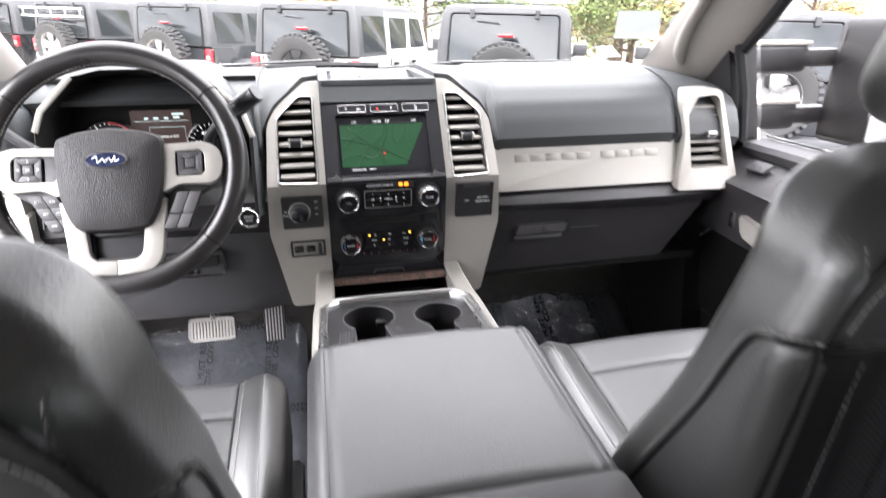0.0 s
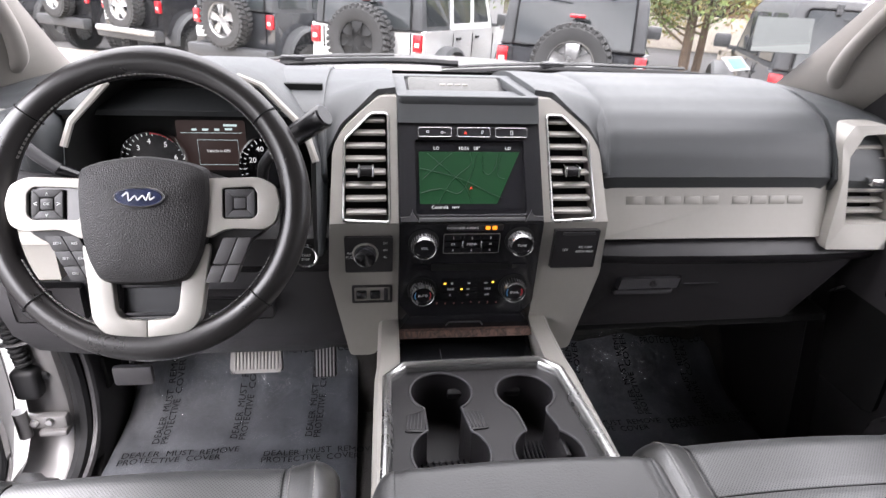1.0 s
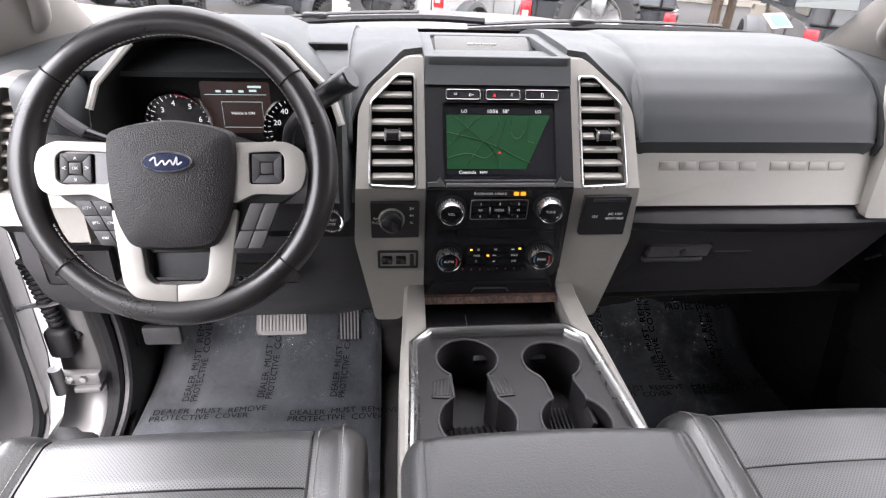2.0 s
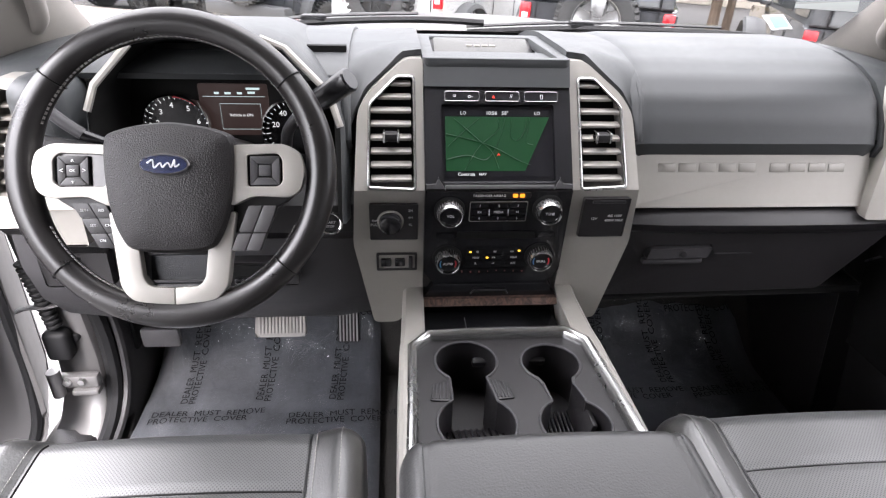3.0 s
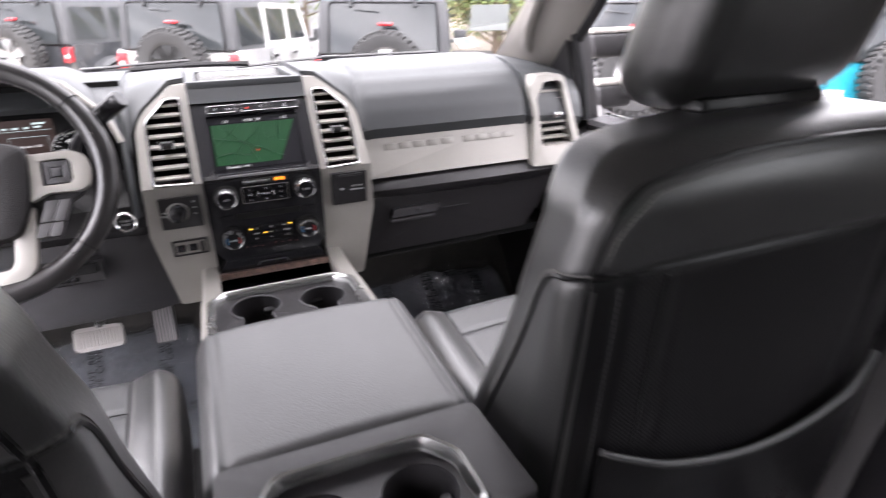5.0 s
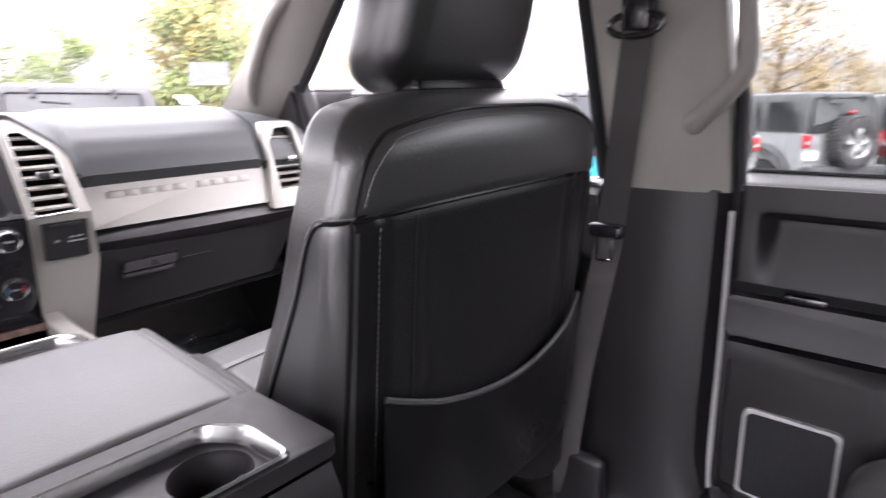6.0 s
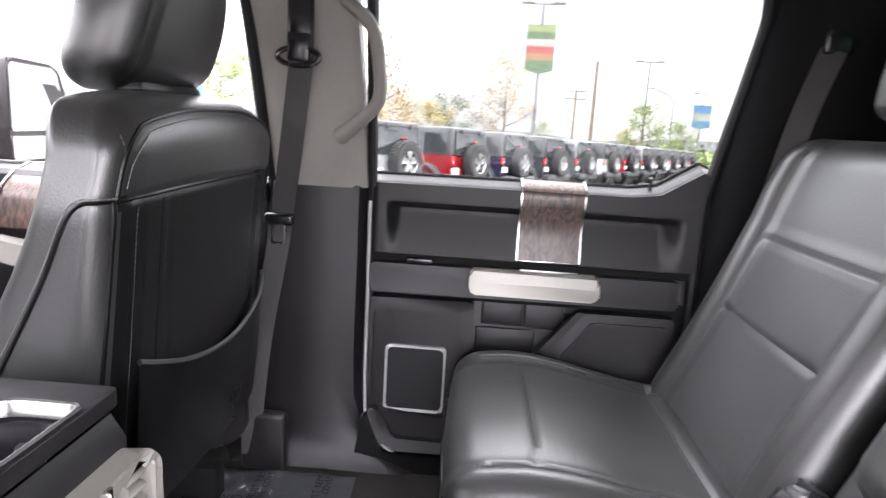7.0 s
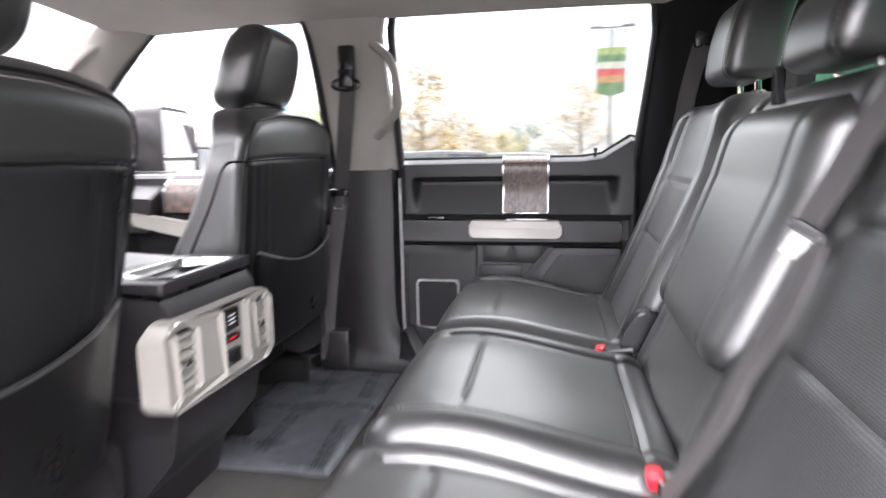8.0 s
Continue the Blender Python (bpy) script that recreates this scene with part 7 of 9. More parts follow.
def rear_back(parent, x0, x1, bolster, name="backrest", fwd=0.0, z0=1.02, z1=1.615):
    cx, w, h = (x0 + x1) / 2, x1 - x0, z1 - z0

    def shape(v):
        x, y, z = v.T.copy()
        hw = w / 2
        zz = z + (z0 + z1) / 2
        face = (y > 0) * 1.0
        yc = -1.70 - 0.40 * (zz - 1.08) + 0.12 * np.maximum(0, zz - 1.45)
        yy = yc + y - 0.07 + fwd
        yy = yy + face * (bolster * step(hw - 0.11, hw - 0.055, abs(x)) + 0.010 * (1 - (x / hw) ** 2))
        yy = yy - face * (0.008 * groove(abs(x) - (hw - 0.085), 0.0048) + (0.007 * groove(zz - 1.415, 0.0045) + 0.006 * groove(zz - 1.27, 0.0045)) * (abs(x) < hw - 0.085) * (bolster > 0.005))
        yy = yy + face * 0.003 * np.sin(13 * zz + 5 * x)
        top = step(z1 - 0.12, z1, zz)
        return np.stack([cx + x * (1 - 0.07 * top * (bolster > 0.005)), yy, zz], 1)

    o, v = soft(name, (w, 0.14, h), 0.05, 0.0075, shape, [LEATHER, PERF_BACK], parent)
    if bolster > 0.02:
        paint_faces(o, lambda c, n: np.where((n[:, 1] > 0.3) & (abs(c[:, 0] - cx) < w / 2 - 0.087) & (c[:, 2] < 1.412) & (c[:, 2] > z0 + 0.03), 1, 0))
    for off, thread in ((0.078, DARKSTITCH), (0.030, THREAD)):
        if off < 0.05 and bolster < 0.02:
            continue
        for sx in (-1, 1):
            L = [soft_at((w, 0.14, h), 0.05, shape, 1, 1, sx * (w / 2 - off), z) + Vector((0, 0.0006, 0)) for z in np.linspace(-h / 2 + 0.06, h / 2 - 0.05, 30)]
            tagged(part("stitching", stitches(B(), L, 0.0075, 0.0055, 0.0006), thread, o), kind="stuff")
    if bolster > 0.02:
        L = [soft_at((w, 0.14, h), 0.05, shape, 1, 1, x, 1.428 - (z0 + z1) / 2) + Vector((0, 0.0006, 0)) for x in np.linspace(-w / 2 + 0.09, w / 2 - 0.09, 20)]
        tagged(part("stitching", stitches(B(), L, 0.0085, 0.0055, 0.0008), DARKSTITCH, o), kind="stuff")
    return o


def rear_headrest(parent, cx, z0, w=0.27, h=0.17):
    def hshape(v):
        x, y, z = v.T.copy()
        t = (z + h / 2) / h
        yy = y + 0.01 * np.sin(t * math.pi) - 0.035 * (t - 0.5)
        yy = yy - 0.004 * groove(abs(x) - (w / 2 - 0.027), 0.004) * (y > 0)
        return np.stack([cx + x * (0.94 + 0.06 * np.sin(np.clip(t, 0, 1) * math.pi)), yy - 1.945, z + z0 + h / 2], 1)

    o, v = soft("headrest", (w, 0.115, h), 0.030, 0.007, hshape, LEATHER, parent)
    for sx in (-1, 1):
        part("post", tube(B(), [(cx + sx * 0.062, -1.950, z0 - 0.06), (cx + sx * 0.062, -1.948, z0 + 0.03)], 0.0075, 10), CHROME, parent)
        part("post_guide", lathe(B(), [(0.018, 0), (0.018, 0.008), (0.012, 0.013), (0, 0.013)], Matrix.Translation((cx + sx * 0.062, -1.950, z0 - 0.035)), 16), METAL, parent)
    for sx in (-1, 1):
        L = [soft_at((w, 0.115, h), 0.030, hshape, 1, 1, sx * (w / 2 - 0.020), h * t) + Vector((0, 0.0006, 0)) for t in np.linspace(-0.38, 0.38, 14)]
        tagged(part("stitching", stitches(B(), L, 0.0085, 0.0055, 0.0009), THREAD, o), kind="stuff")
    return o


br = thing("rear_seat", "black leather rear bench seat, passenger side section", "rear seat", "rear bench sections")
rear_cushion(br, 0.262, 0.815, True)
rear_back(br, 0.285, 0.805, 0.028)
rear_headrest(br, 0.458, 1.645, 0.215, 0.185)
bc = thing("rear_seat", "black leather middle rear seat with fold-down armrest back", "rear seat", "rear bench sections")
rear_cushion(bc, -0.272, 0.258, True)
rear_back(bc, -0.222, 0.245, 0.004, "armrest_back", 0.024, 1.185, 1.566)
rear_back(bc, -0.262, 0.280, 0.012, "backrest", -0.02, 1.02, 1.605)
rear_headrest(bc, -0.050, 1.612, 0.225, 0.130)
bl = thing("rear_seat", "black leather rear bench seat, driver side section", "rear seat", "rear bench sections")
rear_cushion(bl, -0.815, -0.276, True)
rear_back(bl, -0.805, -0.270, 0.028)
rear_headrest(bl, -0.475, 1.645, 0.215, 0.185)
bm = B()
rbox(bm, (0, -1.50, 0.845), (1.60, 0.42, 0.14), 0.02)
tagged(part("trim_22", bm, PLASTIC), "charcoal bench base under the rear seat", "seat base", kind="structure")
# pull loop on the middle back
lp2 = thing("pull_loop", "black webbing pull loop on the rear backrest", "strap")
bm = B()
tube(bm, smooth_line([(0.020, -1.862, 1.565), (0.012, -1.858, 1.602), (-0.012, -1.852, 1.618), (-0.040, -1.845, 1.608), (-0.070, -1.838, 1.580), (-0.090, -1.835, 1.560)], 6), 0.0060, 8, flat=0.5)
part("loop", bm, RUBBER, lp2)


# ---- belts ----
def ribbon(bm, pts, width, normal_hint, thick=0.0016):
    """A flat strap along the points."""
    P = smooth_line(pts, 6)
    rings = []
    for i, p in enumerate(P):
        d = (P[min(i + 1, len(P) - 1)] - P[max(i - 1, 0)]).normalized()
        side = d.cross(Vector(normal_hint)).normalized()
        nrm = side.cross(d).normalized()
        rings.append([p + side * width / 2 + nrm * thick, p - side * width / 2 + nrm * thick, p - side * width / 2 - nrm * thick, p + side * width / 2 - nrm * thick])
    return loft(bm, rings)


def front_belt(s):
    b = thing("seat_belt", "grey front seat belt hanging from the door post", "seat belt", "front belts")
    bm = B()
    ribbon(bm, [(s * 0.735, -0.890, 1.700), (s * 0.752, -0.868, 1.55), (s * 0.785, -0.838, 1.39), (s * 0.785, -0.825, 1.30), (s * 0.770, -0.795, 1.10), (s * 0.760, -0.778, 0.92), (s * 0.765, -0.775, 0.82)], 0.047, (s * -1, -0.35, 0))
    part("strap", bm, BELT, b)
    bm = B()
    rbox(bm, (s * 0.748, -0.885, 1.765), (0.022, 0.052, 0.125), 0.009, 3)
    rbox(bm, (s * 0.738, -0.885, 1.728), (0.024, 0.045, 0.055), 0.006, 2)
    part("guide_cover", bm, BLACK, b)
    bm = B()
    tube(bm, [(s * 0.732, -0.885 + 0.042 * math.cos(a), 1.710 + 0.017 * math.sin(a)) for a in [2 * math.pi * k / 24 for k in range(24)]], 0.0055, 8, closed=True)
    part("guide_ring", bm, BLACK, b)
    bm = B()
    rbox(bm, (s * 0.770, -0.836, 1.378), (0.022, 0.064, 0.026), 0.008, 3)
    ton = part("tongue_grip", bm, BLACK, b)
    bm = B()
    tube(bm, [(s * 0.763, -0.836 + a, 1.348 + c) for a, c in rounded(rect(-0.014, -0.022, 0.014, 0.020), 0.006)], 0.0030, 6, closed=True)
    part("tongue", bm, CHROME, ton, "bright metal tongue")
    bm = B()
    rbox(bm, (s * 0.775, -0.80, 0.85), (0.03, 0.11, 0.15), 0.015, 3)
    part("anchor_cover", bm, PLASTIC, b)
    return b


front_belt(1)
front_belt(-1)
rbelt = thing("seat_belt", "black rear seat belt by the rear cab corner", "seat belt", "rear belts")
bm = B()
ribbon(bm, [(0.745, -1.905, 1.78), (0.760, -1.880, 1.66), (0.780, -1.86, 1.50), (0.800, -1.84, 1.36), (0.81, -1.80, 1.20)], 0.046, (-1, 0.3, 0))
part("strap", bm, BELT, rbelt)
bm = B()
rbox(bm, (0.752, -1.915, 1.80), (0.02, 0.06, 0.06), 0.012, 3)
part("guide", bm, BLACK, rbelt)
part("tongue", rbox(B(), (0.800, -1.83, 1.37), (0.016, 0.05, 0.03), 0.007), BLACK, rbelt)
BELT_UP = [(-0.52, -2.02, 1.76), (-0.43, -1.905, 1.635), (-0.376, -1.830, 1.534), (-0.359, -1.803, 1.468), (-0.350, -1.783, 1.420), (-0.368, -1.770, 1.398)]
BELT_DOWN = [(-0.398, -1.772, 1.402), (-0.400, -1.758, 1.360), (-0.397, -1.745, 1.322), (-0.384, -1.720, 1.261), (-0.385, -1.700, 1.210), (-0.36, -1.663, 1.118), (-0.33, -1.650, 1.070)]
mb = thing("seat_belt", "dark grey rear belt, bright metal tongue resting on the backrest", "seat belt", "rear belts")
part("strap", ribbon(B(), BELT_UP, 0.046, (-0.18, 0.92, 0.34)), BELT, mb)
part("strap", ribbon(B(), BELT_DOWN, 0.046, (0.07, 0.93, 0.37)), BELT, mb)
b2 = B()
prism(b2, rounded([(-0.029, -0.009), (0.029, -0.009), (0.029, 0.007), (0.020, 0.011), (-0.020, 0.011), (-0.029, 0.007)], 0.005), -0.005, 0.006, "y", 0.003)
tm_ = Matrix.Translation((-0.377, -1.770, 1.413)) @ Euler((radians(-10), radians(-32), radians(72))).to_matrix().to_4x4() @ Matrix.Scale(0.60, 4)
bm = B()
join(bm, b2, tm_)
grip = part("tongue_grip", bm, BLACK, mb)
b2 = B()
prism(b2, rounded([(-0.012, -0.054), (0.012, -0.054), (0.016, -0.006), (-0.016, -0.006)], 0.004), 0.002, 0.0055, "y", 0.001)
bm = B()
join(bm, b2, tm_)
part("tongue", bm, PLATED, grip, "bright metal tongue")


def buckle(x, y, z, name_label):
    b = thing("seat_buckle", name_label, "seat belt buckle", "buckles", at=(x, y, z))
    bm = B()
    rbox(bm, (0, -0.02, -0.012), (0.036, 0.075, 0.026), 0.007, 3)
    part("housing", bm, BLACK, b)
    part("button", rbox(B(), (0, 0.018, -0.004), (0.026, 0.022, 0.022), 0.004), RED, b, "red release button")
    bm = B()
    ribbon(bm, [(0, -0.05, -0.015), (0.0, -0.09, -0.03), (0, -0.13, -0.06)], 0.040, (0, 0, 1))
    part("webbing", bm, BELT, b)
    b.rotation_euler = (radians(-12), 0, radians(-8))
    return b


buckle(0.274, -1.640, 1.064, "black rear buckle with a red release button")
buckle(-0.279, -1.668, 1.078, "black rear buckle with a red release button")
lc = thing("latch_cover", "black child seat anchor cover between cushion and back", "anchor cover")
part("cover", rbox(B(), (0.610, -1.715, 1.045), (0.075, 0.03, 0.035), 0.006), BLACK, lc)
bk2 = thing("seat_bracket", "black plastic seat hinge cover between the rear backs", "hinge cover")
bm = B()
prism(bm, rounded([(-1.77, 1.02), (-1.66, 1.02), (-1.665, 1.10), (-1.70, 1.155), (-1.735, 1.16), (-1.76, 1.12)], 0.02), 0.255, 0.283, "x", 0.008, 3)
part("cover", bm, BLACK, bk2)


# ---- rear passenger door ----
def xmap(bm, f):
    for v in bm.verts:
        v.co.x = f(v.co)
    return bm


d1 = thing("door_1", "closed rear passenger door, charcoal panel with wood inlay", "door", kind="structure")
SILL = [(-1.022, 1.462), (-1.60, 1.466), (-1.66, 1.474), (-1.745, 1.528), (-1.768, 1.520)]


def sill_z(y):
    for (ya, za), (yb_, zb) in zip(SILL, SILL[1:]):
        if yb_ <= y <= ya:
            return za + (zb - za) * (ya - y) / (ya - yb_)
    return SILL[-1][1]


def scoop(u, v):
    """The upper panel: a long hollow, deep under its upper lip and running out at its foot."""
    y = -1.022 - 0.746 * u
    z = 1.302 + (sill_z(y) - 1.302) * v
    side = float(step(-1.050, -1.085, y)) * float(step(-1.722, -1.672, y))
    top = float(step(1.424, 1.404, z))
    foot = min(1.0, max(0.0, (z - 1.302) / 0.095))
    lip = 0.006 * max(0.0, 1 - min(u, 1 - u) / 0.012)
    return Vector((0.856 + 0.036 * side * top * foot + lip, y, z))


part("upper_panel", sheet(B(), scoop, 150, 44, 0.006), PLASTIC, d1)
bm = B()
prism(bm, rect(-1.76, 1.30, -1.03, 1.455), 0.902, 0.908, "x")
part("panel_back", bm, PLASTIC, d1)
# sill cap sloping up to the glass; its paler plastic paints in sky reflection
bm = B()
loft(bm, [[Vector((x, y, z + dz)) for x, dz in ((0.857, -0.010), (0.860, -0.001), (0.868, 0.005), (0.905, 0.016), (0.905, -0.02))] for y, z in SILL])
part("sill_cap", bm, PLASTIC_LIGHT, d1)
bm = B()
tube(bm, [(0.907, y, z + 0.017) for y, z in SILL], 0.005, 6)
part("glass_seal", bm, RUBBER, d1)
# wood inlay with bright edges
bm = B()
rings = []
for y in (-1.495, -1.425, -1.356):
    rings.append([Vector((x, y, z)) for x, z in ((0.8535, 1.306), (0.866, 1.36), (0.868, 1.395), (0.8535, 1.430), (0.8535, 1.455), (0.858, 1.467), (0.868, 1.476), (0.900, 1.486), (0.900, 1.46), (0.880, 1.40), (0.880, 1.35), (0.864, 1.306))])
loft(bm, rings)
part("wood_inlay", bm, WOOD, d1, "dark figured wood inlay")
for y in (-1.496, -1.355):
    bm = B()
    ribbon(bm, [(0.8522, y, 1.306), (0.8645, y, 1.36), (0.8665, y, 1.395), (0.8522, y, 1.430), (0.8522, y, 1.455), (0.8568, y, 1.468), (0.868, y, 1.4775), (0.90, y, 1.4875)], 0.0036, (-1, 0, 0.2))
    part("bright_edge", bm, SATIN, d1)
part("bright_edge", rbox(B(), (0.8525, -1.4255, 1.306), (0.004, 0.142, 0.003), 0.001), CHROME, d1)
# middle band and pull handle
bm = B()
prism(bm, rounded([(-1.026, 1.215), (-1.722, 1.219), (-1.720, 1.284), (-1.024, 1.282)], 0.010), 0.834, 0.88, "x", 0.008, 3)
part("middle_band", bm, PLASTIC, d1)
# matt black strips below and above the band paint in the shaded gaps
part("shadow_gap", rbox(B(), (0.868, -1.375, 1.2075), (0.006, 0.70, 0.018), 0.001), VOID, d1)
bm = B()
prism(bm, rounded(rect(-1.765, 1.284, -1.022, 1.304), 0.003), 0.862, 0.89, "x", 0.003)
part("band_step", bm, VOID, d1)
part("window_switch", rbox(B(), (0.852, -1.135, 1.2895), (0.022, 0.06, 0.012), 0.003), BLACK, d1)
bm = B()
prism(bm, rounded([(-1.251, 1.242), (-1.262, 1.232), (-1.528, 1.232), (-1.541, 1.248), (-1.538, 1.272), (-1.520, 1.284), (-1.262, 1.284), (-1.251, 1.276)], 0.004), 0.806, 0.842, "x", 0.0045, 2)
prism(bm, rounded(rect(-1.532, 1.262, -1.258, 1.2855), 0.004), 0.8035, 0.842, "x", 0.003, 2)
part("pull_handle", bm, SILVER, d1, "champagne satin pull handle")
# solid black block painting in the dark hollow above the handle
bm = B()
prism(bm, rounded(rect(-1.50, 1.284, -1.36, 1.304), 0.003), 0.842, 0.87, "x", 0.003)
rel = part("release_recess", bm, VOID, d1)
part("release_lever", rbox(B(), (0.845, -1.43, 1.2865), (0.012, 0.13, 0.004), 0.001), METAL, rel)
# lower panels
bm = B()
prism(bm, rounded([(-1.024, 0.80), (-1.77, 0.82), (-1.77, 1.215), (-1.024, 1.21)], 0.02), 0.884, 0.90, "x", 0.004)
part("lower_panel", bm, PLASTIC, d1)
bm = B()
prism(bm, rounded([(-1.026, 0.905), (-1.045, 0.865), (-1.085, 0.84), (-1.262, 0.838), (-1.268, 1.190), (-1.262, 1.203), (-1.026, 1.200)], 0.012), 0.838, 0.88, "x", 0.007, 3, holes=[rounded([(-1.036, 0.925), (-1.236, 0.905), (-1.238, 1.172), (-1.036, 1.172)], 0.012)[::-1]])
part("speaker_block", bm, PLASTIC, d1, "raised rib round the speaker board")
bm = B()
prism(bm, rect(-1.245, 0.90, -1.030, 1.18), 0.853, 0.87, "x")
part("speaker_board", bm, PLASTIC, d1)
spk = new("speaker")
spk.parent = d1
o_, i_ = rounded(rect(-1.210, 0.916, -1.066, 1.084), 0.014), rounded(rect(-1.2045, 0.9215, -1.0715, 1.0785), 0.011)
bm = B()
prism(bm, o_, 0.8445, 0.856, "x", 0.002, 2, holes=[i_[::-1]])
part("frame", bm, PLATED, spk, "bright speaker frame")
bm = B()
prism(bm, i_, 0.848, 0.856, "x")
part("grille", bm, mat("speaker_cloth", (0.016, 0.016, 0.018), 0.7, 0, 0.2, 10, 330, 0.8, "dots", bump_dist=0.002), spk)
bm = B()
prism(bm, rounded([(-1.400, 1.052), (-1.515, 1.196), (-1.722, 1.198), (-1.718, 1.020), (-1.46, 1.035)], 0.010), 0.838, 0.88, "x", 0.008, 3)
part("map_pocket", bm, PLASTIC, d1)
bm = B()
prism(bm, rounded([(-1.452, 1.060), (-1.535, 1.176), (-1.706, 1.178), (-1.704, 1.036)], 0.008), 0.832, 0.84, "x", 0.004)
part("pocket_face", bm, PLASTIC, d1)
bm = B()
prism(bm, rounded([(-1.385, 1.058), (-1.50, 1.200), (-1.520, 1.200), (-1.405, 1.050)], 0.004), 0.828, 0.845, "x", 0.004)
part("pocket_rib", bm, PLASTIC, d1)
part("inner_step", rbox(B(), (0.876, -1.335, 1.172), (0.014, 0.095, 0.058), 0.004), PLASTIC, d1)
part("inner_step", rbox(B(), (0.872, -1.432, 1.172), (0.014, 0.090, 0.058), 0.004), PLASTIC, d1)
part("inner_step", rbox(B(), (0.880, -1.345, 1.098), (0.010, 0.14, 0.070), 0.004), PLASTIC, d1)
part("bright_line", rbox(B(), (0.8585, -1.425, 1.1405), (0.002, 0.085, 0.0016), 0), PLASTIC_LIGHT, d1)
part("pocket_ledge", rbox(B(), (0.852, -1.32, 1.055), (0.04, 0.12, 0.014), 0.004), PLASTIC_LIGHT, d1)
bm = B()
lathe(bm, [(0.007, 0), (0.005, 0.006), (0.004, 0.022), (0.006, 0.026), (0.006, 0.034), (0, 0.036)], Matrix.Translation((0.884, -1.640, 1.474)), 12)
part("lock_pin", bm, BLACK, d1)


def side_glass(name, label, outline, x_at, glass):
    w = thing(name, label, "window", kind="structure")
    b = B()
    prism(b, outline, 0.0, 0.004, "x")
    for zc in (1.5, 1.6, 1.7, 1.8):
        bmesh.ops.bisect_plane(b, geom=b.verts[:] + b.edges[:] + b.faces[:], plane_co=(0, 0, zc), plane_no=(0, 0, 1))
    for v in b.verts:
        v.co.x += x_at(v.co.z)
    p = part("pane", b, glass, w)
    p.visible_shadow = False
    return w


side_glass("window_3", "rear door window glass tinted grey to dim the outdoors", [(-1.02, 1.455), (-1.63, 1.46), (-1.77, 1.53), (-1.80, 1.93), (-1.01, 1.94)], lambda z: tum(z) + 0.04, SIDEGLASS)
side_glass("window_4", "front door window glass tinted grey to dim the outdoors", [(0.09, 1.42), (-0.785, 1.44), (-0.76, 1.94), (-0.26, 1.92), (0.09, 1.66)], lambda z: tum(z) + 0.04, FRONTGLASS)

# ---- front passenger door ----
d2_ = thing("door_2", "closed front passenger door with wood inlay and champagne pull", "door", kind="structure")
bm = B()
prism(bm, rounded([(0.30, 0.80), (0.30, 1.44), (0.07, 1.425), (-0.778, 1.448), (-0.778, 0.80)], 0.02), 0.862, 0.90, "x", 0.01, 2)
part("panel", bm, PLASTIC, d2_)
# sill top in paler plastic than the panel, for the sky it reflects
bm = B()
loft(bm, [[Vector((x, y, z)) for x, z in ((0.855, 1.40), (0.845, 1.425), (0.855, 1.436), (0.905, 1.442), (0.905, 1.40))] for y in (0.075, -0.3, -0.778)])
part("sill_cap", bm, PLASTIC_LIGHT, d2_)
bm = B()
prism(bm, rounded([(0.105, 1.425), (0.105, 1.25), (-0.140, 1.24), (-0.155, 1.42)], [0.012, 0.02, 0.02, 0.012]), 0.762, 0.88, "x", 0.014, 3)
for v in bm.verts:
    if v.co.z > 1.34:
        v.co.z -= 0.60 * max(0.0, 0.86 - v.co.x)
part("switch_block", bm, PLASTIC, d2_, "boxy charcoal switch block")
bm = B()
rings = []
for y, w, z in ((-0.14, 0.02, 1.32), (-0.22, 0.045, 1.32), (-0.5, 0.055, 1.315), (-0.74, 0.045, 1.31)):
    rings.append([Vector((x, y, zz)) for x, zz in ((0.87, z), (0.865 - w, z - 0.002), (0.855 - w, z - 0.02), (0.862 - w * 0.6, z - 0.075), (0.87, z - 0.09))])
loft(bm, rings)
part("armrest", bm, PLASTIC, d2_)
bm = B()
prism(bm, rounded([(-0.078, 1.312), (-0.54, 1.245), (-0.54, 1.198), (-0.42, 1.202), (-0.092, 1.268)], 0.008), 0.748, 0.785, "x", 0.007, 3)
part("pull_handle", bm, SILVER, d2_, "champagne satin pull handle")
bm = B()
rings = []
for y in (-0.188, -0.29, -0.425):
    rings.append([Vector((x, y, z)) for x, z in ((0.795, 1.31), (0.800, 1.375), (0.812, 1.398), (0.850, 1.428), (0.90, 1.446), (0.90, 1.31))])
loft(bm, rings)
part("wood_inlay", bm, WOOD, d2_, "dark figured wood inlay")
for y in (-0.185, -0.428):
    bm = B()
    ribbon(bm, [(0.793, y, 1.31), (0.798, y, 1.375), (0.811, y, 1.400), (0.850, y, 1.430), (0.90, y, 1.448)], 0.005, (-1, 0, 0.3))
    part("bright_edge", bm, SATIN, d2_)
part("sill_line", rbox(B(), (0.905, -0.35, 1.4475), (0.006, 0.84, 0.006), 0.002), CHROME, d2_)
part("lock_switch", rbox(B(), (0.760, -0.046, 1.290), (0.010, 0.016, 0.034), 0.003), CHROME, d2_)
part("mirror_switch", rbox(B(), (0.815, -0.03, 1.4005), (0.030, 0.055, 0.008), 0.003, 2, Euler((0, radians(-31), 0)).to_matrix()), PLASTIC_LIGHT, d2_)
bm = B()
tube(bm, smooth_line([(0.855, 0.24, 1.02), (0.852, 0.22, 1.12), (0.852, 0.10, 1.23), (0.852, 0.05, 1.24)], 5), 0.0025, 6)
part("speaker_edge", bm, METAL, d2_)
bm = B()
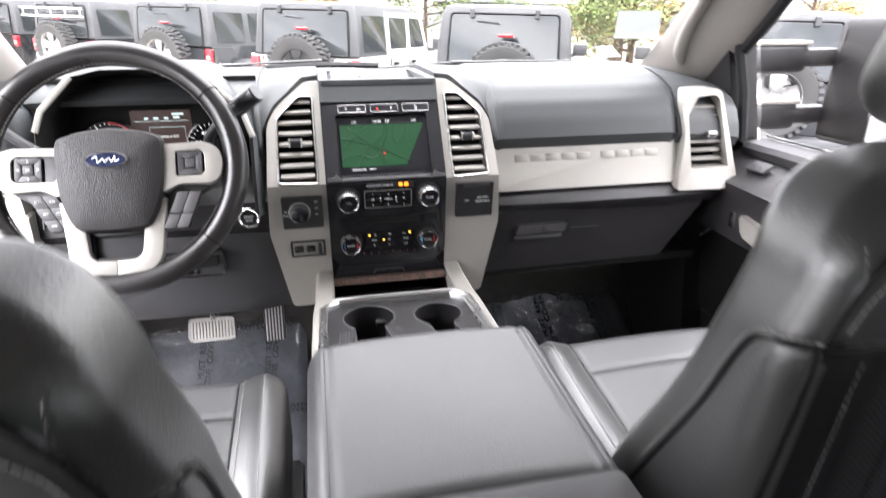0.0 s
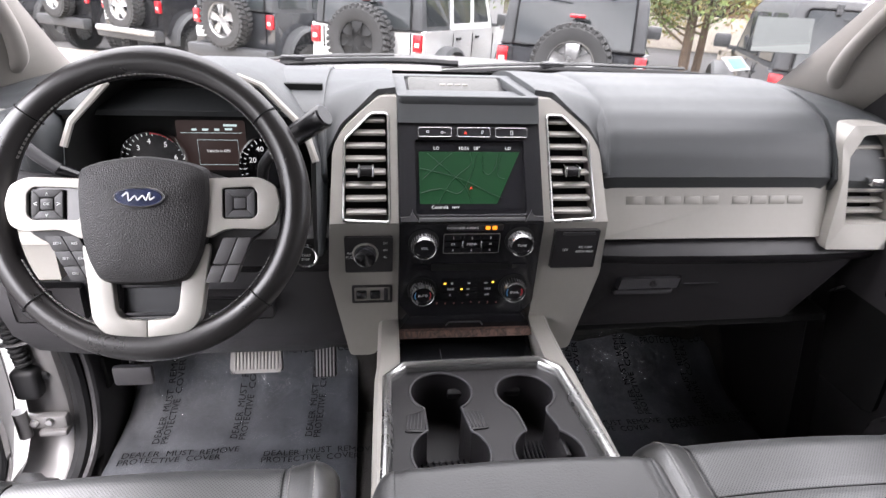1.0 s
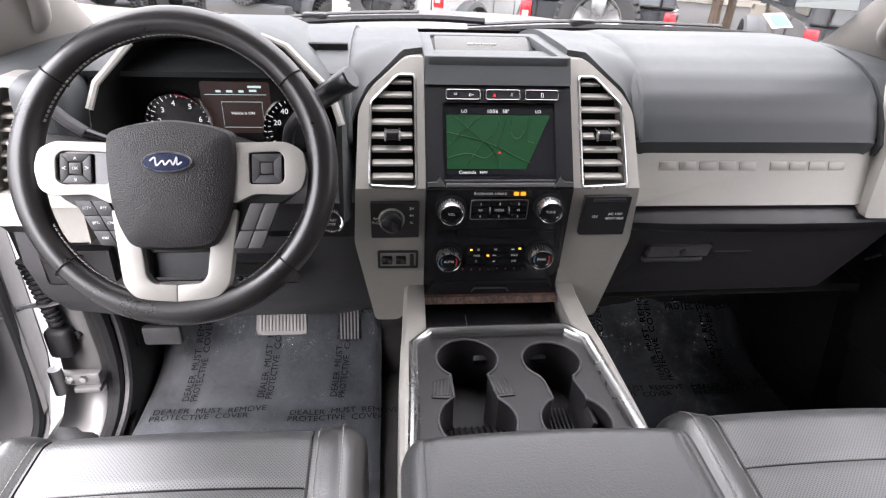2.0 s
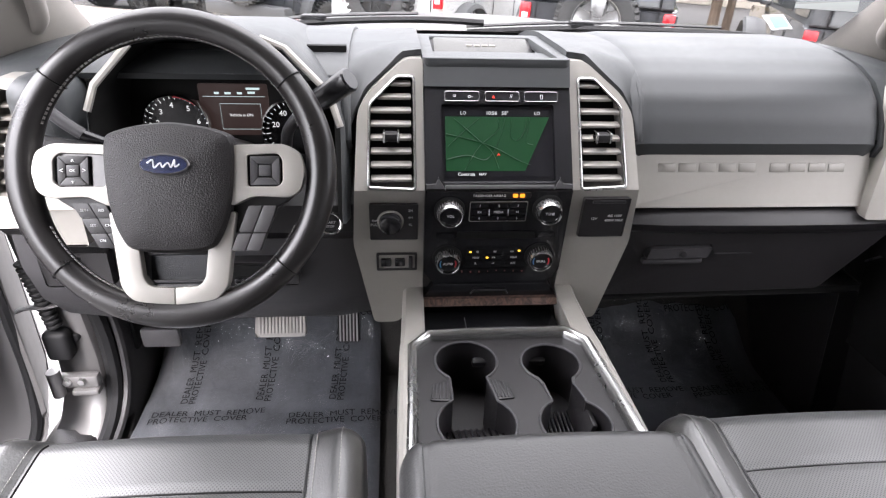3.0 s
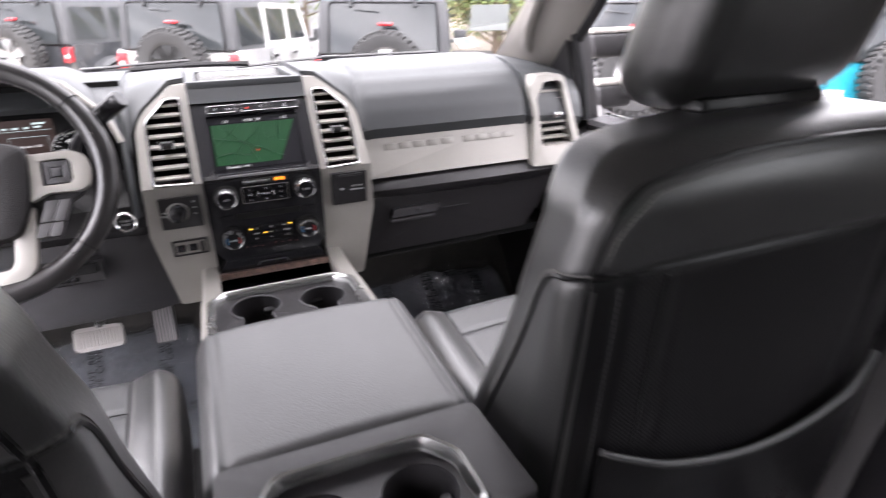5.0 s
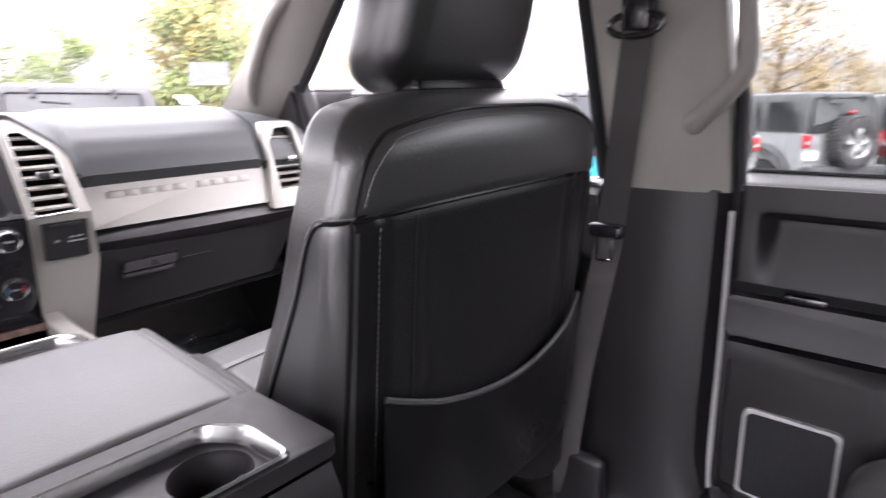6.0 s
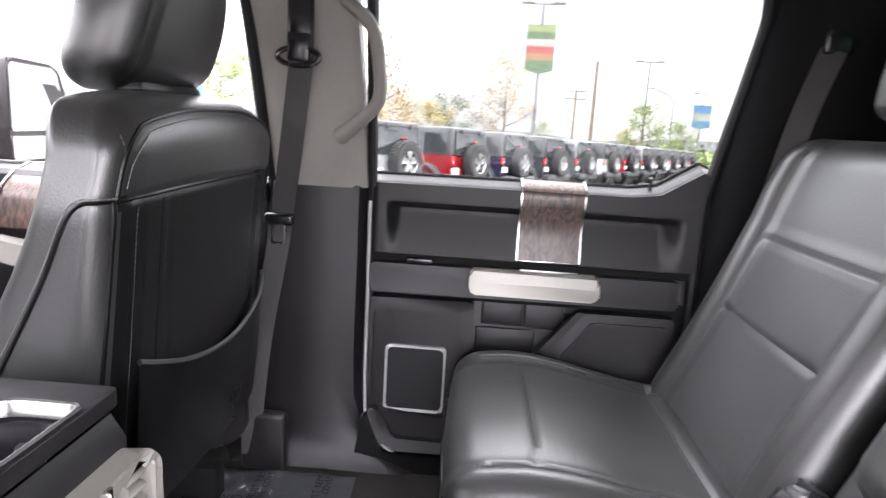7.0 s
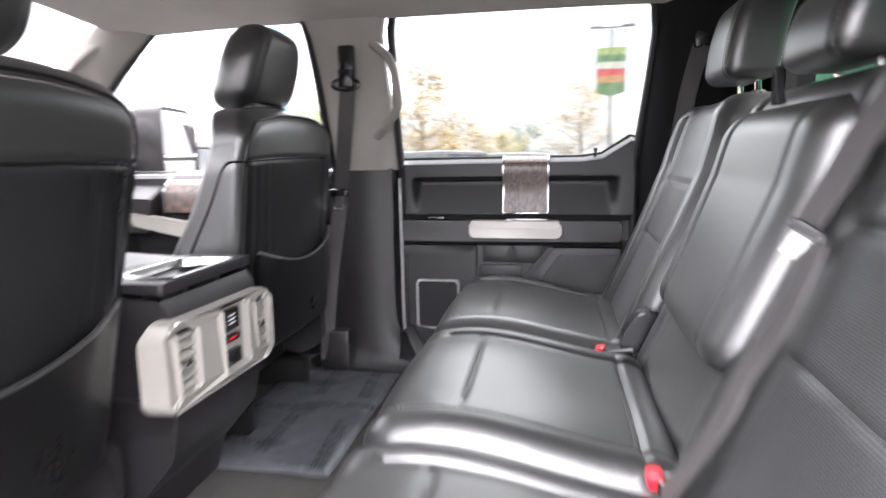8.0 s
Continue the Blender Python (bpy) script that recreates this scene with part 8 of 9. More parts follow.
prism(bm, rounded([(0.25, 0.98), (0.23, 1.12), (0.10, 1.22), (-0.02, 1.22), (-0.02, 0.98)], 0.02), 0.852, 0.866, "x", 0.004)
part("speaker_grille", bm, VOID, d2_)
bm = B()
prism(bm, rounded([(-0.05, 0.90), (-0.05, 1.02), (-0.70, 1.05), (-0.70, 0.90)], 0.03), 0.82, 0.866, "x", 0.012, 3)
part("map_pocket", bm, PLASTIC, d2_)
# mirror corner
bm = B()
prism(bm, rounded([(0.095, 1.43), (0.34, 1.44), (0.24, 1.53), (0.095, 1.66)], 0.01), 0.83, 0.90, "x", 0.008, 2)
for v in bm.verts:
    v.co.x -= 0.24 * max(0, v.co.z - 1.45)
part("mirror_corner", bm, PLASTIC, d2_)
bm = B()
tube(bm, [(0.84, 0.072, 1.44), (0.825, 0.075, 1.55), (0.795, 0.080, 1.66)], 0.012, 8)
part("window_post", bm, RUBBER, d2_)
bm = B()
tube(bm, smooth_line([(0.845, 0.30, 1.47), (0.825, 0.19, 1.555), (0.797, 0.01, 1.695), (0.778, -0.11, 1.80), (0.752, -0.27, 1.918), (0.746, -0.45, 1.938), (0.744, -0.65, 1.943), (0.75, -0.735, 1.925), (0.762, -0.762, 1.86), (0.80, -0.775, 1.70), (0.86, -0.785, 1.46)], 5), 0.014, 8)
part("window_seal", bm, RUBBER, d2_)

# tow mirror outside
tm = thing("tow_mirror", "large black tow mirror on twin arms with chrome-backed cap", "door mirror")
MIR = mat("mirror_glass", (0.8, 0.82, 0.83), 0.03, 1.0, 0.02)
for z in (1.61, 1.465):
    bm = B()
    rbox(bm, (1.02, 0.27, z), (0.20, 0.09, 0.075), 0.018, 3)
    part("arm", bm, PLASTIC, tm)
    part("arm_cap", rbox(B(), (1.02, 0.265, z + 0.036), (0.20, 0.085, 0.012), 0.005), BEIGE_P, tm)
    part("slide", rbox(B(), (1.14, 0.25, z), (0.16, 0.05, 0.045), 0.01), PLASTIC, tm)
bm = B()
prism(bm, rounded([(1.19, 1.40), (1.43, 1.40), (1.44, 1.60), (1.41, 1.70), (1.20, 1.71)], 0.03), 0.10, 0.22, "y", 0.02, 3)
part("housing", bm, PLASTIC, tm)
bm = B()
prism(bm, rounded([(1.205, 1.50), (1.425, 1.50), (1.425, 1.60), (1.40, 1.69), (1.212, 1.695)], 0.02), 0.094, 0.102, "y", 0.002)
part("mirror", bm, MIR, tm)
bm = B()
prism(bm, rounded([(1.205, 1.415), (1.415, 1.415), (1.42, 1.485), (1.205, 1.485)], 0.015), 0.094, 0.102, "y", 0.002)
part("mirror", bm, MIR, tm)

# grab handle on the door post
gh = thing("grab_handle", "warm grey grab handle on the door post", "grab handle")
bm = B()
L = smooth_line([(0.785, -0.935, 1.845), (0.755, -0.985, 1.815), (0.728, -1.03, 1.770), (0.722, -1.047, 1.70), (0.735, -1.045, 1.635), (0.770, -1.00, 1.590), (0.812, -0.955, 1.560)], 6)
tube(bm, L, [0.013 + 0.006 * abs(2 * i / (len(L) - 1) - 1) ** 3 for i in range(len(L))], 12)
part("bar", bm, BEIGE_P, gh)

# sun visor over the driver side, seen at the header
sv = thing("sun_visor", "warm grey folded sun visor under the header", "sun visor")
bm = B()
rbox(bm, (0.34, -0.20, 1.945), (0.44, 0.17, 0.022), 0.009, 3)
part("panel", bm, BEIGE, sv)

# papers on the glass and dash
pt = thing("window_paper", "grey printed sheet with a blue border standing behind the windshield corner", "paper")
bm = B()
b2 = B()
prism(b2, rect(-0.052, -0.045, 0.052, 0.045), 0, 0.001, "z")
M_ = Matrix.Translation((0.672, 0.305, 1.690)) @ Euler((radians(45), 0, radians(-32))).to_matrix().to_4x4()
join(bm, b2, M_)
part("sheet", bm, mat("thin_paper", (0.055, 0.062, 0.060), 0.6, 0, 0.08, 20), pt)
b2 = B()
rbox(b2, (0, 0.015, -0.001), (0.085, 0.045, 0.0005), 0)
rbox(b2, (0, -0.028, -0.001), (0.085, 0.018, 0.0005), 0)
bm = B()
join(bm, b2, M_)
tagged(part("print", bm, mat("grey_print", (0.03, 0.042, 0.035), 0.6), pt), kind="stuff")
bm = B()
b2 = B()
rbox(b2, (0.047, 0, -0.001), (0.008, 0.088, 0.0006), 0)
join(bm, b2, M_)
part("border", bm, BLUEPRINT, pt, "blue printed border")
cd = thing("dash_card", "small white and blue card on the windshield foot", "card")
M_ = Matrix.Translation((0.645, 0.40, 1.622)) @ Euler((radians(40), 0, radians(25))).to_matrix().to_4x4()
b2 = B()
prism(b2, rect(-0.036, -0.020, 0.036, 0.020), 0, 0.001, "z")
bm = B()
join(bm, b2, M_)
part("sheet", bm, mat("card_white", (0.35, 0.36, 0.36), 0.5), cd)
b2 = B()
rbox(b2, (0.004, 0, 0.0016), (0.05, 0.030, 0.0006), 0)
bm = B()
join(bm, b2, M_)
part("print", bm, BLUEPRINT, cd)


# ---- outside: wipers, hood, lot, parked vehicles, trees ----
for sx, pts in ((1, [(0.02, 0.66, 1.555), (0.30, 0.635, 1.572), (0.62, 0.555, 1.577), (0.76, 0.50, 1.570), (0.84, 0.45, 1.560)]), (-1, [(-0.62, 0.60, 1.545), (-0.35, 0.655, 1.572), (-0.10, 0.665, 1.582), (0.06, 0.66, 1.578)])):
    w = thing("wiper", "black windshield wiper lying along the foot of the glass", "wiper", "wipers")
    part("blade", tube(B(), smooth_line(pts, 6), 0.0085, 6), RUBBER, w)
    L = [(x, y + 0.02, z + 0.012) for x, y, z in pts[:3]]
    part("arm", tube(B(), smooth_line(L, 6), 0.008, 6, flat=0.5), BLACK, w)
    part("holder", rbox(B(), (pts[1][0], pts[1][1] + 0.01, pts[1][2] + 0.008), (0.06, 0.03, 0.02), 0.006), BLACK, w)
bm = B()
sheet(bm, lambda u, v: Vector(((2 * u - 1) * 0.86, 0.60 + 0.10 * v - 0.14 * (2 * u - 1) ** 2, 1.535 - 0.03 * v + 0.01 * math.sin(math.pi * u))), 24, 4, -0.01)
tagged(part("cowl", bm, PLASTIC), "black plastic cowl under the wipers", "cowl", kind="structure")
bm = B()
sheet(bm, lambda u, v: Vector(((2 * u - 1) * 0.93, 0.70 - 0.15 * (2 * u - 1) ** 2 + 1.25 * v, 1.525 - 0.10 * v ** 2 - 0.10 * (2 * u - 1) ** 4 + 0.018 * math.cos(2.6 * (2 * u - 1)) - 0.0)), 30, 16, -0.01)
tagged(part("hood", bm, PAINT), "silver white painted hood", "hood", kind="structure")

TILT_OUT = Matrix.Rotation(radians(1.7), 4, "Y")
ASPHALT = mat("worn_asphalt", (0.055, 0.053, 0.052), 0.85, 0, 0.35, 0.6, 60, 0.6, bump_dist=0.01)
PALECON = mat("pale_concrete", (0.42, 0.38, 0.33), 0.85, 0, 0.2, 0.8, 40, 0.4, bump_dist=0.005)
bm = B()
sheet(bm, lambda u, v: Vector((-400 + 800 * u, -400 + 800 * v, 0)), 8, 8)
g = tagged(part("ground", bm, ASPHALT), "grey asphalt of the sales lot", "ground", kind="structure")
bm = B()
prism(bm, [(-60, 22), (70, -14), (72, -9), (-58, 27)], 0.004, 0.13, "z", 0.02)
p_ = tagged(part("pavement", bm, PALECON), "pale concrete pavement behind the parked row", "pavement", kind="structure")
outs = [g, p_]

TYRE = mat("tyre_rubber", (0.04, 0.04, 0.04), 0.75, 0, 0.3, 8, 80, 0.5)
DARKGLASS = mat("smoked_glass", (0.03, 0.034, 0.036), 0.06, 0, 0.2, 2, spec=0.7)
HARDTOP = mat("black_hardtop", (0.055, 0.057, 0.060), 0.5, 0, 0.15, 4, 150, 0.3)
TAIL = mat("tail_lamp_red", (0.55, 0.012, 0.02), 0.2, 0, 0.1, coat=1.0)
WHEELGREY = mat("wheel_silver", (0.5, 0.5, 0.5), 0.3, 0.9, 0.1, 6)
WHEELDARK = mat("wheel_black", (0.03, 0.03, 0.03), 0.35, 0.4, 0.1, 6)
PAINTS = {n: mat("paint_" + n, c, 0.22, 0.1, 0.05, 2, coat=1.0, coat_rough=0.04) for n, c in (("charcoal", (0.045, 0.048, 0.054)), ("black", (0.03, 0.03, 0.033)), ("white", (0.75, 0.75, 0.74)), ("red", (0.30, 0.012, 0.018)), ("navy", (0.016, 0.022, 0.055)), ("cyan", (0.02, 0.38, 0.50)), ("silver", (0.40, 0.41, 0.42)), ("grey", (0.12, 0.125, 0.13)))}
MESHES = {}


def shared(name, key, build, material, parent, label=""):
    """A part whose mesh is made once for each key and material."""
    k = (key, material.name)
    if k not in MESHES:
        o = part(name, build(), material, parent, label)
        MESHES[k] = o.data
        return o
    o = new(name, MESHES[k])
    o.parent = parent
    if label:
        o["label"] = label
    return o


def tyre_bm(r=0.40, w=0.25):
    bm = B()
    R90 = Euler((0, radians(90), 0)).to_matrix().to_4x4()
    h = w / 2
    lathe(bm, [(r * 0.56, -h * 0.8), (r * 0.70, -h), (r * 0.90, -h * 0.98), (r * 0.965, -h * 0.8), (r * 0.97, 0), (r * 0.965, h * 0.8), (r * 0.90, h * 0.98), (r * 0.70, h), (r * 0.56, h * 0.8)], R90, 40)
    for k in range(36):
        for s, off in ((-1, 0), (1, 0.5)):
            a = 2 * math.pi * (k + off) / 36
            b2 = B()
            rbox(b2, (0, 0, 0), (w * 0.42, 0.045, 0.045), 0.006, 1)
            m = Matrix.Rotation(a, 4, "X") @ Matrix.Translation((s * w * 0.27, 0, r * 0.975)) @ Matrix.Rotation(radians(14 * s), 4, "Z")
            join(bm, b2, m)
    return bm


def rim_bm(r=0.40, w=0.25, n=5, twin=False):
    """A wheel's disc: facing -x."""
    bm = B()
    R = Euler((0, radians(-90), 0)).to_matrix().to_4x4()
    lathe(bm, [(r * 0.57, 0.10), (r * 0.60, 0.11), (r * 0.57, 0.095), (r * 0.53, 0.02), (r * 0.50, -0.02), (0.0, -0.02)], R, 36)
    lathe(bm, [(r * 0.17, 0.0), (r * 0.17, 0.065), (r * 0.12, 0.08), (0, 0.08)], R, 20)
    for k in range(n):
        for d in ((-0.13, 0.13) if twin else (0,)):
            b2 = B()
            prism(b2, [(-0.055 * r / 0.4 * (0.5 if twin else 1), r * 0.12), (0.055 * r / 0.4 * (0.5 if twin else 1), r * 0.12), (0.075 * r / 0.4 * (0.45 if twin else 1), r * 0.56), (-0.075 * r / 0.4 * (0.45 if twin else 1), r * 0.56)], -0.02, 0.02, "y", 0.006)
            m = Matrix.Rotation(2 * math.pi * k / n + d, 4, "X") @ Euler((0, 0, radians(90))).to_matrix().to_4x4()
            join(bm, b2, Matrix.Translation((-0.065, 0, 0)) @ m)
    return bm


def offroader(x, y, heading, colour, rims="silver", rack=False, label="", lift=0.0, long=True):
    """A boxy off-road car, its tail at (x, y), nose turned heading degrees clockwise from +y."""
    top_word = {"white": "white", "charcoal": "charcoal", "black": "black", "red": "red", "navy": "navy blue", "cyan": "bright cyan", "silver": "silver", "grey": "grey"}[colour]
    c = thing("offroad_car", label or "parked %s boxy off-road car, spare wheel behind" % top_word, "car", "parked off-road cars", at=(x, y, 0))
    P = PAINTS[colour]
    z0 = 0.62 + lift

    def tub():
        bm = B()
        prism(bm, rounded([(0.0, z0), (0.0, 1.22 + lift), (2.75, 1.22 + lift), (2.80, 1.18 + lift), (4.05, 1.12 + lift), (4.10, 0.72 + lift), (3.6, z0 - 0.06), (0.5, z0 - 0.08)], 0.05), -0.765, 0.765, "x", 0.03, 2)
        return bm

    shared("body", ("tub", lift), tub, P, c)

    def htop():
        bm = B()
        rings = []
        for z, ya, yb_, hw in ((1.215, 0.0, 2.65, 0.745), (1.40, 0.015, 2.45, 0.735), (1.74, 0.04, 2.10, 0.70), (1.82, 0.07, 1.98, 0.66), (1.85, 0.16, 1.86, 0.58)):
            rings.append([Vector((a, b, z + lift)) for a, b in rounded([(-hw, ya), (hw, ya), (hw, yb_), (-hw, yb_)], 0.05, 3)])
        return loft(bm, rings)

    shared("hardtop", ("top", lift), htop, HARDTOP if colour != "grey" else P, c, "black hardtop")

    def rglass():
        bm = B()
        prism(bm, rounded([(-0.60, 1.235 + lift), (0.60, 1.235 + lift), (0.575, 1.74 + lift), (-0.575, 1.74 + lift)], 0.03), -0.02, 0.02, "y", 0.004)
        for v in bm.verts:
            v.co.y += 0.09 * (v.co.z - 1.235 - lift) / 1.0
        return bm

    rg = shared("rear_window", ("rg", lift), rglass, DARKGLASS, c)

    def hinge():
        bm = B()
        for s in (-1, 1):
            rbox(bm, (s * 0.35, 0.01, 1.755 + lift), (0.05, 0.05, 0.10), 0.01, 1)
        tube(bm, [(-0.05, -0.02, 1.66 + lift), (-0.30, -0.015, 1.68 + lift)], 0.008, 5)
        return bm

    shared("hinges", ("hg", lift), hinge, HARDTOP, rg)

    def seal():
        bm = B()
        tube(bm, [(a, -0.018 + 0.09 * (b - 1.235), b + lift) for a, b in rounded([(-0.615, 1.225), (0.615, 1.225), (0.585, 1.755), (-0.585, 1.755)], 0.04)], 0.012, 5, closed=True)
        return bm

    shared("window_seal", ("sl", lift), seal, RUBBER, rg)
    for s in (-1, 1):
        for ya, yb_, key in ((0.15, 0.80, "q"), (0.95, 1.62, "b"), (1.70, 2.35, "a")):
            def sg(s=s, ya=ya, yb_=yb_):
                bm = B()
                top = yb_ - (0.22 if yb_ > 2 else 0.0)
                prism(bm, rounded([(ya, 1.27 + lift), (yb_, 1.27 + lift), (top, 1.70 + lift), (ya, 1.70 + lift)], 0.03), s * 0.71, s * 0.752, "x", 0.004)
                for v in bm.verts:
                    v.co.x -= s * 0.085 * (v.co.z - 1.27 - lift)
                return bm
            shared("side_window", ("sg", s, key, lift), sg, DARKGLASS, c)

        def tail(s=s):
            bm = B()
            rbox(bm, (s * 0.715, -0.025, 1.085 + lift), (0.115, 0.06, 0.20), 0.012, 2)
            return bm

        t = shared("tail_lamp", ("tl", s, lift), tail, TAIL, c, "red tail lamp")

        def lens(s=s):
            return rbox(B(), (s * 0.715, -0.052, 1.065 + lift), (0.07, 0.012, 0.055), 0.004, 1)

        shared("lens", ("ln", s, lift), lens, WHITEPRINT, t)

        def flare(s=s):
            bm = B()
            for yc in (0.72, 3.28):
                L = [(s * 0.83, yc + 0.56 * math.cos(a), 0.50 + lift + 0.50 * math.sin(a)) for a in np.linspace(-0.1, math.pi + 0.1, 14)]
                rings = []
                for p in L:
                    d = Vector((0, p[1] - yc, p[2] - 0.5 - lift)).normalized()
                    rings.append([Vector(p) + Vector((s * u, 0, 0)) + d * w for u, w in ((-0.10, 0.03), (0.06, 0.02), (0.09, -0.03), (0.05, -0.035), (-0.10, -0.01))])
                loft(bm, rings)
            return bm

        shared("fender", ("fl", s, lift), flare, P if colour in ("navy", "white") and False else HARDTOP, c)
        for yc in (0.72, 3.28):
            wh = new("wheel")
            wh.parent = c
            wh.location = (s * 0.76, yc, 0.40)
            wh.rotation_euler = (0, 0, 0 if s < 0 else math.pi)
            shared("tyre", "tyre", tyre_bm, TYRE, wh)
            shared("rim", ("rim", 5), rim_bm, WHEELDARK if rims == "black" else WHEELGREY, wh)

        def mirror(s=s):
            bm = B()
            rbox(bm, (s * 0.93, 2.50, 1.33 + lift), (0.20, 0.08, 0.17), 0.03, 2)
            rbox(bm, (s * 0.80, 2.50, 1.25 + lift), (0.12, 0.05, 0.05), 0.01, 1)
            return bm

        shared("door_mirror", ("mi", s, lift), mirror, HARDTOP, c)

        def seams(s=s):
            bm = B()
            for yc in (0.95, 1.66, 2.55):
                rbox(bm, (s * 0.767, yc, 0.95 + lift), (0.006, 0.012, 0.50), 0)
            for yc in (1.10, 1.80):
                rbox(bm, (s * 0.785, yc, 1.10 + lift), (0.03, 0.13, 0.035), 0.01, 1)
            return bm

        shared("door_line", ("ds", s, lift), seams, RUBBER, c)
    if colour == "white":
        for s in (-1, 1):
            def frames(s=s):
                bm = B()
                prism(bm, rounded([(0.86, 1.20 + lift), (2.46, 1.20 + lift), (2.20, 1.755 + lift), (0.86, 1.755 + lift)], 0.04), s * 0.735, s * 0.758, "x", 0.006, 1, holes=[rounded(h, 0.03)[::-1] for h in ([(0.95, 1.29 + lift), (1.58, 1.29 + lift), (1.58, 1.69 + lift), (0.95, 1.69 + lift)], [(1.70, 1.29 + lift), (2.33, 1.29 + lift), (2.13, 1.69 + lift), (1.70, 1.69 + lift)])])
                for v in bm.verts:
                    v.co.x -= s * 0.085 * (v.co.z - 1.27 - lift)
                return bm
            shared("door_frame", ("df", s, lift), frames, P, c, "white door window frame")
    # spare wheel
    sp = new("spare_wheel")
    sp.parent = c
    sp.location = (0.03, -0.19, 1.07 + lift)
    sp.rotation_euler = (0, 0, radians(90))
    shared("tyre", "tyre", tyre_bm, TYRE, sp)
    if rims == "black":
        shared("rim", ("rim", 8), lambda: rim_bm(n=8, twin=False), WHEELDARK, sp)
    elif rims == "split":
        shared("rim", ("rim", "s"), lambda: rim_bm(n=5, twin=True), WHEELGREY, sp)
    else:
        shared("rim", ("rim", 5), rim_bm, WHEELGREY, sp)
    shared("carrier", ("ca", lift), lambda: rbox(B(), (0.03, -0.03, 1.07 + lift), (0.30, 0.10, 0.25), 0.02, 1), HARDTOP, c)
    shared("brake_lamp", ("bl", lift), lambda: rbox(B(), (0.03, -0.11, 1.535 + lift), (0.16, 0.035, 0.035), 0.008, 1), TAIL, c, "red high brake lamp")
    shared("lamp_stalk", ("st", lift), lambda: rbox(B(), (0.07, -0.06, 1.51 + lift), (0.14, 0.08, 0.03), 0.008, 1), HARDTOP, c)

    def bumper():
        bm = B()
        rbox(bm, (0, -0.12, 0.60 + lift), (1.58, 0.20, 0.20), 0.04, 2)
        return bm

    shared("bumper", ("bu", lift), bumper, HARDTOP, c)
    shared("number_plate", ("np", lift), lambda: rbox(B(), (-0.60, -0.035, 0.86 + lift), (0.30, 0.012, 0.15), 0.004, 1), PAPER, c)

    def gate():
        bm = B()
        for xx in (-0.61, 0.61):
            rbox(bm, (xx, -0.004, 0.97 + lift), (0.012, 0.012, 0.44), 0)
        rbox(bm, (0, -0.004, 1.222 + lift), (1.50, 0.02, 0.018), 0.004, 1)
        return bm

    shared("tailgate_line", ("tg", lift), gate, RUBBER, c)
    if rack:
        bm = B()
        for z in (1.62, 1.75):
            tube(bm, [(-0.75, -0.16, z), (0.75, -0.16, z)], 0.02, 6)
        for xx in (-0.7, -0.35, 0.0, 0.35, 0.7):
            tube(bm, [(xx, -0.16, 1.62), (xx, -0.16, 1.75)], 0.012, 5)
        part("ladder_rack", bm, PAINTS["white"], c)
        bm = B()
        tube(bm, smooth_line([(-0.78, -0.18, 0.70), (0, -0.28, 0.72), (0.78, -0.18, 0.70)], 5), 0.06, 8)
        part("tube_bumper", bm, METAL, c)
    c.rotation_euler = (0, 0, -radians(heading))
    outs.append(c)
    return c


ROWJ = [(-8.6, 15.0, 36, "charcoal", "silver", False), (-6.35, 12.9, 35, "black", "silver", False), (-4.45, 11.1, 34, "black", "silver", True), (-2.25, 8.95, 32, "charcoal", "split", False), (-0.25, 6.85, 30, "white", "black", False), (1.88, 5.40, 22, "charcoal", "silver", False),
        (4.15, 4.05, 24, "charcoal", "silver", False), (6.45, 2.75, 30, "cyan", "silver", False), (8.75, 1.45, 33, "silver", "silver", False), (11.2, 0.25, 34, "silver", "silver", False), (13.5, -1.15, 34, "red", "split", False), (16.0, -2.4, 34, "navy", "silver", False), (18.4, -3.8, 34, "charcoal", "silver", False), (21.0, -5.2, 34, "grey", "silver", False), (23.6, -6.7, 34, "white", "silver", False), (26.4, -8.2, 34, "red", "split", False), (29.4, -9.8, 34, "grey", "silver", False), (32.6, -11.4, 34, "charcoal", "silver", False), (36.0, -13.2, 34, "white", "silver", False), (39.6, -15.0, 34, "red", "silver", False), (43.4, -17.0, 34, "silver", "silver", False)]
for jx, jy, jh, jc, jr, jk in ROWJ:
    offroader(jx, jy, jh, jc, jr, jk, lift=0.05)


# ---- trees ----
BARK = mat("bark", (0.12, 0.085, 0.06), 0.9, 0, 0.4, 6, 40, 0.8, bump_dist=0.02)


def leaf_mat(name, a):
    m = mat(name, a, 0.55, 0, 0.5, 0.8, 30, 0.0)
    m.node_tree.nodes["Principled BSDF"].inputs["Transmission Weight"].default_value = 0.0
    return m


LEAVES = {"green": leaf_mat("leaf_green", (0.11, 0.15, 0.035)), "yellow": leaf_mat("leaf_yellow", (0.28, 0.215, 0.06)), "tan": leaf_mat("leaf_tan", (0.26, 0.19, 0.09)), "dark": leaf_mat("leaf_dark", (0.04, 0.07, 0.025))}


